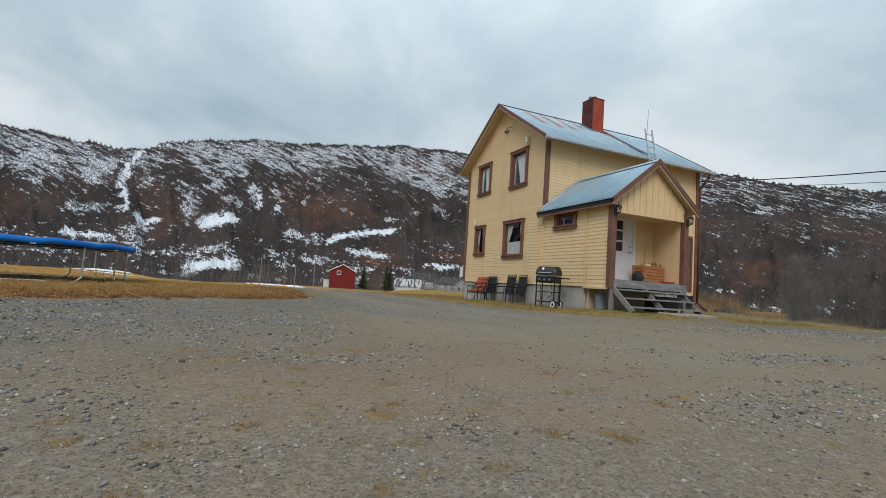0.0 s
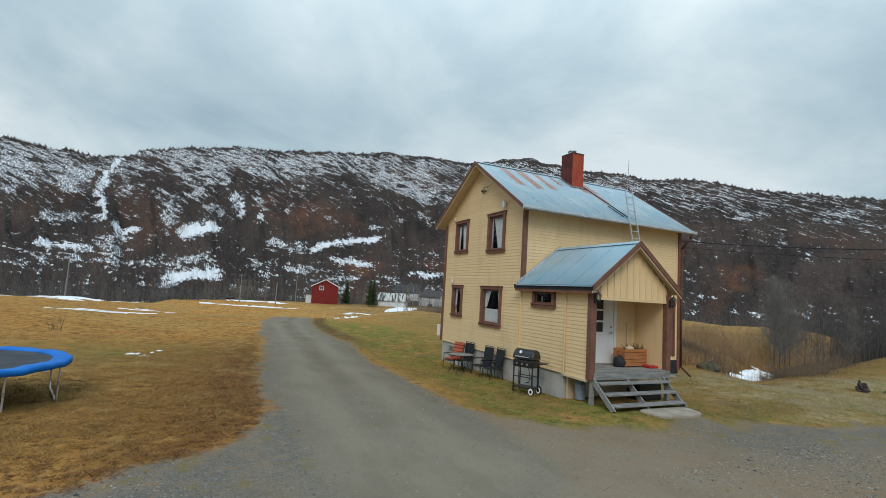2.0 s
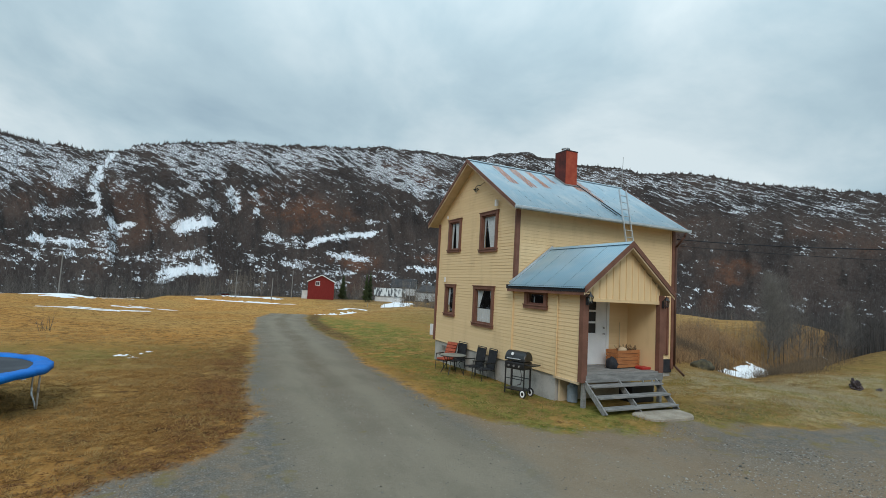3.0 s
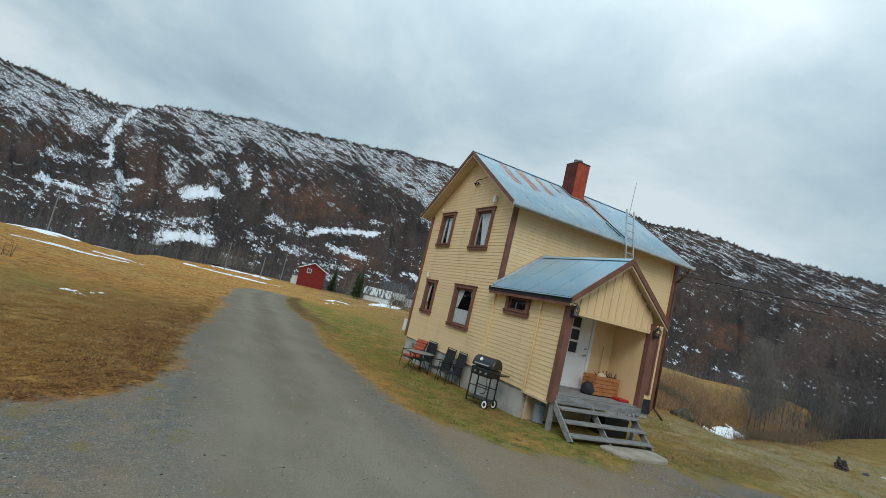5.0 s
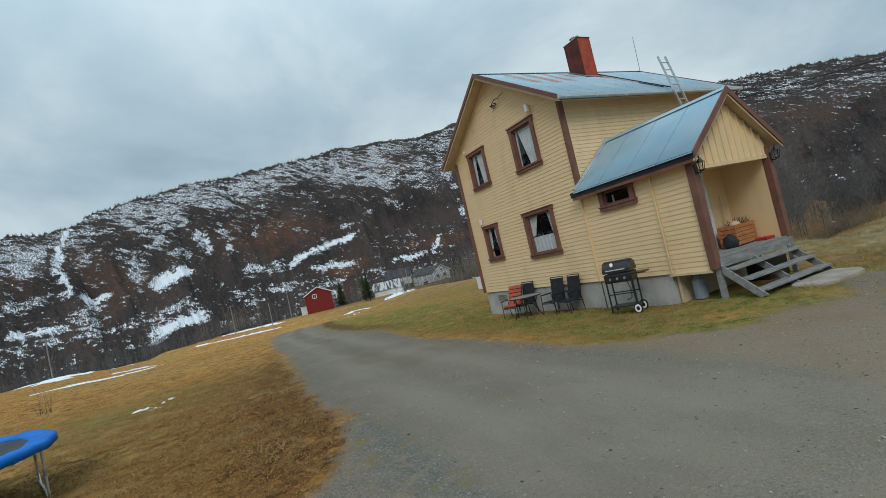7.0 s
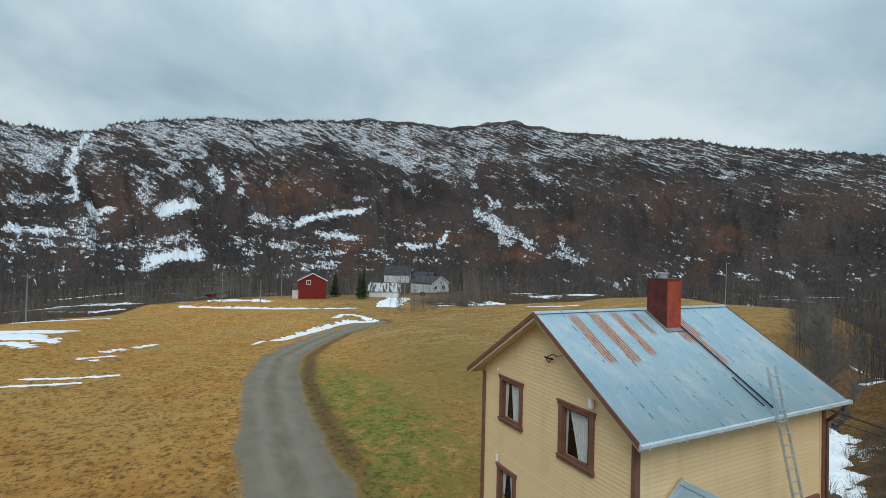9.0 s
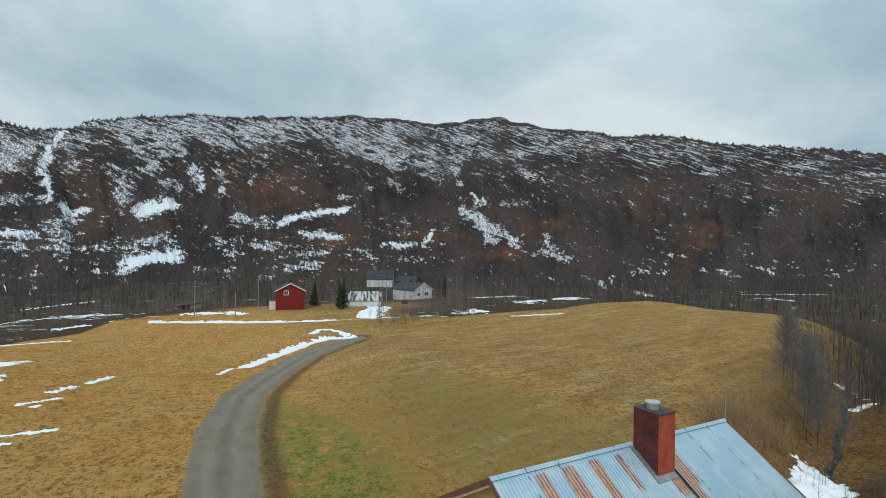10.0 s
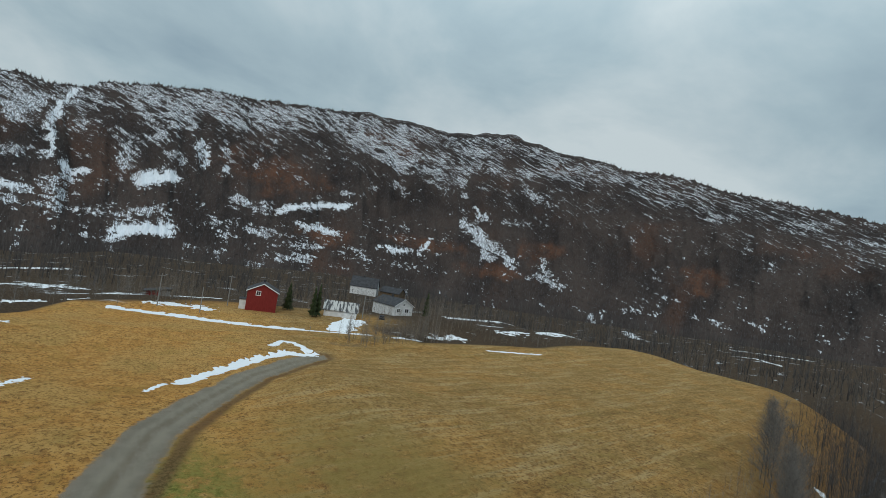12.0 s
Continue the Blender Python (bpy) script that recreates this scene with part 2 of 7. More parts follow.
    stone = n.mix(n.math("MULTIPLY", chip, n.range(luck, 0.24, 0.18, 0.0, 0.7)), stone, rgb(0.125, 0.115, 0.10))
    stone = n.mix(n.range(fine, 0.5, 0.7, 0.0, 0.45), stone, rgb(0.12, 0.108, 0.085))
    stone = n.mix(n.range(fine, 0.46, 0.3, 0.0, 0.4), stone, rgb(0.36, 0.33, 0.28))
    worn = n.noise(n.scaled(pos, (1.0, 0.3, 1.0)), 1.1, 5.0, 0.65)
    stone = n.mix(n.math("MULTIPLY", n.attr("lane"), n.range(worn, 0.45, 0.62, 0.0, 0.35)), stone, rgb(0.18, 0.162, 0.122))
    stone = n.mix(n.math("MULTIPLY", track, n.range(worn, 0.62, 0.42, 0.35, 0.75)), stone, rgb(0.265, 0.232, 0.175))
    stone = n.mix(n.math("MULTIPLY", n.attr("crown"), n.range(worn, 0.35, 0.6, 0.1, 0.55)), stone, rgb(0.165, 0.128, 0.085))
    tuft = n.math("MULTIPLY", n.range(n.math("ADD", n.noise(pos, 1.7, 4.0, 0.6), n.math("MULTIPLY", n.attr("crush"), 0.1)), 0.63, 0.73), n.math("SUBTRACT", 1.0, track))
    stone = n.mix(n.math("MULTIPLY", tuft, n.range(clump, 0.4, 0.55, 0.15, 0.75)), stone, rgb(0.215, 0.165, 0.058))
    edge = n.range(n.math("ADD", road, n.math("MULTIPLY", n.math("SUBTRACT", n.math("ADD", n.math("MULTIPLY", n.noise(pos, 1.6, 6.0, 0.75), 0.75), n.math("MULTIPLY", fine, 0.25)), 0.5), 1.7)), 0.26, 0.72)
    relief = n.math("ADD", n.math("MULTIPLY", clump, 0.8), n.math("ADD", n.math("MULTIPLY", fine, 0.35), n.math("MULTIPLY", tiny.outputs["Distance"], -0.25)))
    packed = n.math("ADD", n.math("MULTIPLY", fine, 0.2), n.math("MULTIPLY", chip, 0.12))
    relief = n.math("ADD", n.math("MULTIPLY", relief, n.math("SUBTRACT", 1.0, edge)), n.math("MULTIPLY", packed, edge))
    return n.mix(edge, grass, stone), (relief, 0.9, 0.08)


def mountain_look(n, co):
    uv = n.add("ShaderNodeUVMap", uv_map="face").outputs[0]
    snow, rise = n.attr("snow"), n.attr("rise")
    east = n.range(n.add("ShaderNodeSeparateXYZ", {0: uv}).outputs[0], 250.0, 620.0)
    slope = n.noise(n.streaked(uv, 0.62, (0.22, 1.0, 1.0)), 0.15, 4.0, 0.65, 0.5)
    thin = n.noise(n.streaked(uv, 0.56, (0.14, 1.0, 1.0)), 0.2, 4.0, 0.65, 0.4)
    shelf = n.noise(n.streaked(uv, 0.06, (0.13, 1.0, 1.0)), 0.2, 4.0, 0.65, 0.2)
    ledge = n.noise(n.streaked(uv, 0.22, (0.07, 1.0, 1.0)), 0.2, 4.0, 0.65, 0.2)
    blotch = n.noise(uv, 0.085, 4.0, 0.65)
    trunks = n.noise(n.scaled(uv, (1.0, 0.38, 1.0)), 0.55, 2.0, 0.8)
    grit = n.noise(n.streaked(uv, 0.6, (0.55, 1.0, 1.0)), 0.34, 3.0, 0.8)
    flecks = n.noise(n.streaked(uv, 0.1, (0.42, 1.0, 1.0)), 0.36, 3.0, 0.75)
    grit = n.mix(n.range(rise, 0.22, 0.38), flecks, grit)
    patch = n.noise(uv, 0.012, 5.0, 0.6)
    strata = n.mix(n.range(rise, 0.2, 0.38), n.mix(east, shelf, ledge), n.mix(east, slope, thin))
    soil = n.mix(n.range(patch, 0.35, 0.65), rgb(0.033, 0.026, 0.024), rgb(0.066, 0.049, 0.042))
    soil = n.mix(n.range(n.noise(uv, 0.0065, 3.0), 0.54, 0.68, 0.0, 0.6), soil, rgb(0.105, 0.053, 0.034))
    soil = n.mix(n.math("MULTIPLY", n.attr("russet"), n.range(n.noise(uv, 0.03, 4.0, 0.65), 0.34, 0.62, 0.2, 0.9)), soil, rgb(0.125, 0.058, 0.034))
    soil = n.mix(n.range(trunks, 0.5, 0.68, 0.0, 0.5), soil, rgb(0.10, 0.092, 0.09))
    soil = n.mix(n.math("MULTIPLY", n.range(grit, 0.54, 0.66), 0.6), soil, rgb(0.016, 0.014, 0.014))
    level = n.math("ADD", n.math("MULTIPLY", strata, 0.36), n.math("ADD", n.math("MULTIPLY", blotch, 0.2), n.math("MULTIPLY", grit, 0.44)))
    level = n.math("ADD", level, n.math("MULTIPLY", n.math("MULTIPLY", n.range(rise, 0.4, 0.6), n.math("SUBTRACT", strata, 0.5)), 0.22))
    level = n.math("MULTIPLY_ADD", n.math("SUBTRACT", level, 0.5), 5.4, 0.5)
    level = n.math("ADD", level, n.math("MULTIPLY", n.math("SUBTRACT", n.noise(uv, 0.028, 3.0, 0.6), 0.5), 1.3))
    need = n.math("SUBTRACT", 1.06, n.math("MULTIPLY", snow, 1.06))
    white = n.range(n.math("SUBTRACT", level, need), -0.03, 0.12)
    stems = n.math("MULTIPLY", n.range(trunks, 0.42, 0.56), n.range(snow, 0.7, 0.95, 0.9, 0.12))
    bright = n.mix(stems, rgb(0.74, 0.77, 0.81), rgb(0.12, 0.11, 0.112))
    return n.mix(white, soil, bright), (grit, 0.6, 4.0)


def snow_look(n, co):
    pos = n.add("ShaderNodeNewGeometry").outputs["Position"]
    dirt = n.noise(pos, 1.4, 5.0, 0.65)
    return n.mix(n.range(dirt, 0.52, 0.8, 0.0, 0.5), rgb(0.82, 0.84, 0.86), rgb(0.50, 0.47, 0.42)), (n.noise(pos, 7.0, 4.0), 0.5, 0.04)


def bark_look(n, co):
    pos = n.add("ShaderNodeNewGeometry").outputs["Position"]
    luck = n.add("ShaderNodeNewGeometry").outputs["Random Per Island"]
    mark = n.noise(n.scaled(pos, (4, 4, 1.2)), 2.0, 4.0, 0.6)
    base = n.mix(luck, rgb(0.075, 0.062, 0.055), rgb(0.15, 0.13, 0.115))
    return n.mix(n.range(mark, 0.45, 0.6), base, rgb(0.05, 0.04, 0.035))


TIN_WAVE = 0.0943
M = {}
M["siding"] = material("yellow_siding", siding, 0.62)
M["tin"] = material("tin_roof", tin_roof, 0.34, 0.15, 0.6)
M["ground"] = material("ground", ground_look, 0.95, 0.0, 0.1)
M["mountain"] = material("mountain", mountain_look, 0.95, 0.0, 0.05)
M["snow"] = material("old_snow", snow_look, 0.7, 0.0, 0.3)
M["bark"] = material("bare_bark", bark_look, 0.9, 0.0, 0.1)
M["brown"] = material("brown_trim", two_tone((0.155, 0.072, 0.05), (0.215, 0.10, 0.07), 3, 40, 0.15, 0.002), 0.6)
M["dark_brown"] = material("dark_brown_trim", two_tone((0.075, 0.04, 0.03), (0.11, 0.055, 0.04), 3, 40, 0.15, 0.002), 0.6)
M["cream"] = material("cream_trim", two_tone((0.55, 0.42, 0.27), (0.64, 0.5, 0.33), 3, 40), 0.6)
M["white"] = material("white_paint", two_tone((0.72, 0.73, 0.74), (0.80, 0.80, 0.80), 2, 30, 0.1, 0.001), 0.45)
M["concrete"] = material("concrete", two_tone((0.30, 0.29, 0.27), (0.46, 0.44, 0.41), 1.6, 25, 0.4, 0.01), 0.9)
M["sandy_concrete"] = material("sandy_concrete", two_tone((0.27, 0.235, 0.19), (0.40, 0.355, 0.29), 2.2, 30, 0.5, 0.01), 0.95)
M["brick_red"] = material("red_chimney", two_tone((0.32, 0.05, 0.028), (0.42, 0.088, 0.045), 3, 22, 0.4, 0.006), 0.75)
M["stained_red"] = material("smoke_stained_plaster", two_tone((0.065, 0.022, 0.02), (0.15, 0.035, 0.028), 2.5, 20, 0.4, 0.006), 0.85)
M["soot"] = material("sooty_plaster", two_tone((0.05, 0.045, 0.05), (0.11, 0.075, 0.075), 3, 25, 0.4, 0.006), 0.85)
M["zinc"] = material("galvanised_steel", two_tone((0.52, 0.54, 0.55), (0.64, 0.65, 0.66), 5, 40, 0.1, 0.001), 0.38, 0.7)
M["pale_zinc"] = material("painted_gutter", two_tone((0.42, 0.49, 0.53), (0.55, 0.60, 0.62), 1.5, 30, 0.1, 0.001), 0.5)
M["lap"] = material("weathered_lap", two_tone((0.10, 0.16, 0.19), (0.22, 0.30, 0.34), 6, 40, 0.2, 0.002, (1, 1, 1)), 0.6)
M["steel_grey"] = material("dull_steel", two_tone((0.30, 0.29, 0.28), (0.42, 0.40, 0.39), 5, 40, 0.1, 0.001), 0.45, 0.6)
M["black"] = material("black_enamel", two_tone((0.012, 0.012, 0.013), (0.022, 0.022, 0.024), 5, 60, 0.05, 0.001), 0.35, 0.0, 0.5)
M["mesh_black"] = material("black_woven_fabric", two_tone((0.014, 0.015, 0.018), (0.028, 0.029, 0.032), 8, 160, 0.5, 0.002), 0.8)
M["tar"] = material("dark_board", two_tone((0.018, 0.02, 0.026), (0.035, 0.036, 0.042), 3, 30), 0.7)
M["deck"] = material("weathered_grey_wood", two_tone((0.17, 0.17, 0.165), (0.29, 0.285, 0.275), 3, 35, 0.4, 0.004, (1, 5, 5)), 0.8)
M["pine"] = material("orange_pine", two_tone((0.36, 0.135, 0.05), (0.47, 0.20, 0.08), 3, 30, 0.3, 0.003, (1, 4, 4)), 0.6)
M["blue"] = material("blue_vinyl", two_tone((0.002, 0.12, 0.46), (0.004, 0.17, 0.58), 2, 30, 0.15, 0.003), 0.6, 0.0, 0.2)
M["net"] = material("jumping_mat", two_tone((0.03, 0.034, 0.042), (0.055, 0.06, 0.07), 2, 120, 0.2, 0.002), 0.7)
M["red_paint"] = material("barn_red", two_tone((0.16, 0.014, 0.012), (0.22, 0.025, 0.02), 1.2, 18, 0.3, 0.01, (6, 6, 0.6)), 0.75)
M["cushion"] = material("faded_red_cloth", two_tone((0.30, 0.06, 0.035), (0.42, 0.11, 0.06), 6, 90, 0.4, 0.003), 0.9)
M["slate"] = material("dark_roofing", two_tone((0.03, 0.03, 0.033), (0.06, 0.06, 0.065), 1, 14, 0.4, 0.02), 0.7)
M["grey_wall"] = material("pale_wall", two_tone((0.55, 0.56, 0.56), (0.70, 0.70, 0.69), 1, 14, 0.3, 0.01), 0.7)
M["needles"] = material("spruce_needles", two_tone((0.03, 0.052, 0.02), (0.085, 0.105, 0.045), 2, 20, 0.4, 0.02), 0.9)
M["rock"] = material("gravel_stone", two_tone((0.17, 0.17, 0.17), (0.36, 0.36, 0.37), 4, 40, 0.4, 0.01), 0.9)
M["dry"] = material("dry_grass", two_tone((0.22, 0.125, 0.04), (0.42, 0.28, 0.11), 1.2, 8), 0.9)
M["pale_bark"] = material("pale_birch_bark", lambda n, co: n.mix(n.add("ShaderNodeNewGeometry").outputs["Random Per Island"], rgb(0.05, 0.043, 0.04), rgb(0.17, 0.155, 0.148)), 0.9)
M["pebble"] = material("pebbles", lambda n, co: n.mix(n.add("ShaderNodeNewGeometry").outputs["Random Per Island"], rgb(0.075, 0.071, 0.064), rgb(0.42, 0.395, 0.35)), 0.9)
M["twig"] = material("reddish_twigs", two_tone((0.075, 0.053, 0.034), (0.165, 0.112, 0.066), 1.2, 8), 0.9)
M["dark_bark"] = material("dark_bark", lambda n, co: n.mix(n.add("ShaderNodeNewGeometry").outputs["Random Per Island"], rgb(0.028, 0.024, 0.022), rgb(0.085, 0.075, 0.07)), 0.9)
M["willow"] = material("willow_shoots", lambda n, co: n.mix(n.add("ShaderNodeNewGeometry").outputs["Random Per Island"], rgb(0.15, 0.082, 0.042), rgb(0.38, 0.235, 0.115)), 0.9)
M["tan_bark"] = material("tan_birch_bark", lambda n, co: n.mix(n.add("ShaderNodeNewGeometry").outputs["Random Per Island"], rgb(0.06, 0.05, 0.042), rgb(0.27, 0.22, 0.17)), 0.9)
M["mossy_rock"] = material("mossy_rock", two_tone((0.045, 0.04, 0.03), (0.11, 0.095, 0.055), 4, 40, 0.5, 0.02), 0.95)
M["striped_roof"] = material("streaky_roof", lambda n, co: n.mix(n.range(n.noise(n.scaled(co, (0.15, 1.0, 0.15)), 1.9, 3.0, 0.6), 0.44, 0.54), rgb(0.07, 0.07, 0.075), rgb(0.5, 0.5, 0.48)), 0.8)
M["green_blade"] = material("young_grass", lambda n, co: n.mix(n.add("ShaderNodeNewGeometry").outputs["Random Per Island"], rgb(0.09, 0.125, 0.02), rgb(0.33, 0.27, 0.08)), 0.9)
M["rusty_blade"] = material("rust_brown_grass", lambda n, co: n.mix(n.add("ShaderNodeNewGeometry").outputs["Random Per Island"], rgb(0.11, 0.045, 0.02), rgb(0.36, 0.18, 0.07)), 0.9)
M["straw_blade"] = material("straw_grass", lambda n, co: n.mix(n.add("ShaderNodeNewGeometry").outputs["Random Per Island"], rgb(0.20, 0.095, 0.025), rgb(0.5, 0.29, 0.095)), 0.9)
M["dusty_glass"] = material("dusty_glass", two_tone((0.16, 0.18, 0.165), (0.24, 0.255, 0.235), 3, 40, 0.05, 0.001), 0.35, 0.0, 0.5)
M["grey_bark"] = material("grey_birch_bark", lambda n, co: n.mix(n.add("ShaderNodeNewGeometry").outputs["Random Per Island"], rgb(0.075, 0.068, 0.062), rgb(0.19, 0.17, 0.15)), 0.9)
M["bleached"] = material("bleached_grass", lambda n, co: n.mix(n.add("ShaderNodeNewGeometry").outputs["Random Per Island"], rgb(0.25, 0.20, 0.105), rgb(0.50, 0.43, 0.28)), 0.9)
M["cloth"] = material("lace_curtain", two_tone((0.60, 0.61, 0.62), (0.74, 0.74, 0.74), 8, 60, 0.4, 0.004, (1, 5, 0.5)), 0.9)
# room shade put into the colour: near-black for everything behind the panes
M["dim"] = material("painted_dim_room", two_tone((0.022, 0.019, 0.017), (0.04, 0.034, 0.029), 2, 20), 0.9)
M["gas"] = material("grey_gas_cylinder", two_tone((0.19, 0.23, 0.27), (0.27, 0.31, 0.34), 4, 30), 0.5, 0.1)
M["red_plastic"] = material("red_plastic", two_tone((0.36, 0.02, 0.02), (0.44, 0.04, 0.035), 4, 30), 0.5)
M["stream"] = material("stream_water", two_tone((0.015, 0.018, 0.018), (0.03, 0.032, 0.03), 2, 12, 0.6, 0.05), 0.45, 0.0, 0.2)

glass = bpy.data.materials.new("window_glass")
glass.use_nodes = True
g = Nodes(glass.node_tree)
g.tree.nodes.clear()
pane_mix = g.add("ShaderNodeMixShader", {0: g.math("ADD", g.math("MULTIPLY", g.add("ShaderNodeFresnel", {0: 1.5}).outputs[0], 0.6), 0.02)})
g.tree.links.new(g.add("ShaderNodeBsdfTransparent", {0: rgb(0.86, 0.9, 0.9)}).outputs[0], pane_mix.inputs[1])
g.tree.links.new(g.add("ShaderNodeBsdfGlossy", {0: rgb(0.95, 0.97, 1.0), 1: 0.03}).outputs[0], pane_mix.inputs[2])
g.tree.links.new(pane_mix.outputs[0], g.add("ShaderNodeOutputMaterial").inputs[0])
M["glass"] = glass


# ---------------------------------------------------------------- mesh helpers
def box(bm, a, b, m=None, bevel=0.0):
    """A box from corner a to corner b, moved by m."""
    (x0, y0, z0), (x1, y1, z1) = a, b
    mid = Vector(((x0 + x1) / 2, (y0 + y1) / 2, (z0 + z1) / 2))
    made = bmesh.ops.create_cube(bm, size=1.0, matrix=Matrix.LocRotScale(mid, None, (abs(x1 - x0), abs(y1 - y0), abs(z1 - z0))))["verts"]
    if bevel:
        edges = list({e for v in made for e in v.link_edges})
        made = bmesh.ops.bevel(bm, geom=edges, offset=bevel, segments=2, affect="EDGES", profile=0.6)["verts"]
    if m is not None:
        bmesh.ops.transform(bm, matrix=m, verts=made)
    return bm


def rod(bm, p, q, r, r2=None, sides=8):
    """A round bar from p to q."""
    p, q = Vector(p), Vector(q)
    turn = (q - p).to_track_quat("Z", "Y").to_matrix().to_4x4()
    bmesh.ops.create_cone(bm, cap_ends=True, segments=sides, radius1=r, radius2=r if r2 is None else r2, depth=(q - p).length, matrix=Matrix.Translation((p + q) / 2) @ turn)
    return bm


def bent(bm, points, r, sides=7):
    for p, q in zip(points, points[1:]):
        rod(bm, p, q, r, sides=sides)
    for p in points[1:-1]:
        bmesh.ops.create_icosphere(bm, subdivisions=1, radius=r * 1.02, matrix=Matrix.Translation(p))
    return bm


def link_mesh(name, mesh, mat, parent=None, label="", smooth=False):
    if mat is not None and not mesh.materials:
        mesh.materials.append(mat)
    if smooth:
        mesh.polygons.foreach_set("use_smooth", [True] * len(mesh.polygons))
    ob = new(name, mesh)
    if parent is not None:
        ob.parent = parent
    return tagged(ob, label)


def part(name, bm, mat, parent, label="", smooth=False):
    """One mesh object under a thing or under a part."""
    mesh = bpy.data.meshes.new(name)
    bm.to_mesh(mesh)
    bm.free()
    return link_mesh(name, mesh, mat, parent, label, smooth)


def arrays(name, verts, faces, mat, parent=None, label="", smooth=False):
    mesh = bpy.data.meshes.new(name)
    verts, faces = np.asarray(verts, np.float32), np.asarray(faces, np.int32)
    mesh.vertices.add(len(verts)), mesh.loops.add(faces.size), mesh.polygons.add(len(faces))
    mesh.vertices.foreach_set("co", verts.ravel())
    mesh.loops.foreach_set("vertex_index", faces.ravel())
    mesh.polygons.foreach_set("loop_start", np.arange(0, faces.size, faces.shape[1], dtype=np.int32))
    mesh.update(calc_edges=True)
    return link_mesh(name, mesh, mat, parent, label, smooth)


def thing(name, label, category, at=(0, 0, 0), turn=0.0, group=""):
    ob = new(name)
    ob.empty_display_size = 0.2
    ob.matrix_world = pose(*at, 0, 0, turn)
    return tagged(ob, label, category, group)


def fresh():
    return bmesh.new()


def smooth01(v, a, b):
    t = np.clip((np.asarray(v, float) - a) / (b - a), 0, 1)
    return t * t * (3 - 2 * t)


def value_noise(x, y, seed=0):
    """Smooth lattice noise in 0..1 for arrays."""
    x, y = np.asarray(x, float), np.asarray(y, float)
    xi, yi = np.floor(x).astype(np.int64), np.floor(y).astype(np.int64)
    fx, fy = x - xi, y - yi
    fx, fy = fx * fx * (3 - 2 * fx), fy * fy * (3 - 2 * fy)

    def lattice(i, j):
        h = (i * 374761393 + j * 668265263 + seed * 144665) & 0x7FFFFFFF
        h = ((h ^ (h >> 13)) * 1274126177) & 0x7FFFFFFF
        return ((h ^ (h >> 16)) & 0xFFFF) / 65535.0

    top = lattice(xi, yi) * (1 - fx) + lattice(xi + 1, yi) * fx
    low = lattice(xi, yi + 1) * (1 - fx) + lattice(xi + 1, yi + 1) * fx
    return top * (1 - fy) + low * fy


def fractal(x, y, seed=0, octaves=4):
    total, amp, size = 0.0, 0.5, 1.0
    for k in range(octaves):
        total = total + amp * value_noise(np.asarray(x) * size, np.asarray(y) * size, seed + k * 17)
        amp, size = amp * 0.5, size * 2.03
    return total / (1 - 0.5**octaves)


# ---------------------------------------------------------------- the lie of the land
CREEK = [(13.5, 0.0, 0.3, 1.8), (18, 4.0, 1.2, 2.4), (24, 7.3, 2.3, 3.4), (34, 11.3, 2.8, 4.2), (46, 15.6, 3.0, 4.8), (60, 20.4, 3.2, 5.5), (72, 23.5, 4.4, 7.0), (95, 29, 6.5, 9.0), (150, 44, 9, 14.0)]
ROAD = [(-6.0, -6), (-5.9, 2), (-4.95, 13.6), (-4.5, 23), (-3.65, 33.8), (-1.2, 45), (2.6, 54.5), (9.9, 69.5), (17.2, 79), (22.5, 84.5)]
YARD_X = [-60, -18, -12, -9.6, -8.4, -6, -3.6, -3.0, -1.2, 0.2, 1.8, 4.0, 8.0, 20, 60]
YARD_Y = [-11, -8.2, -6.3, -4.6, -2.4, -1.5, -2.0, -3.6, -4.6, -5.3, -5.6, -5.5, -7.2, -9, -12]
FAR_X = [-200, -45, -32, -20, -8, 44, 52, 70, 88, 112, 140, 165, 260]
FAR_Y = [60, 84, 95, 121, 126, 118, 97, 98, 97, 106, 107, 96, 90]


BEND_DRIFT = [(1.0, 66), (7.2, 75.2), (13.3, 83.5), (17.6, 86.6), (22.6, 86.6)]
FARM_DRIFT = [(-13, 121), (0, 117.5), (12, 113.5), (28, 111.5), (43, 110)]


def along(line, x, y):
    """Distance to a polyline, and the row's other values there."""
    best, extra = np.full(np.shape(x), 1e9), None
    for p, q in zip(line, line[1:]):
        d = np.subtract(q[:2], p[:2])
        s = np.clip(((x - p[0]) * d[0] + (y - p[1]) * d[1]) / (d @ d), 0, 1)
        dist = np.hypot(x - p[0] - s * d[0], y - p[1] - s * d[1])
        here = [p[k] + s * (q[k] - p[k]) for k in range(2, len(p))]
        extra = here if extra is None else [np.where(dist < best, h, e) for h, e in zip(here, extra)]
        best = np.minimum(best, dist)
    return best, extra


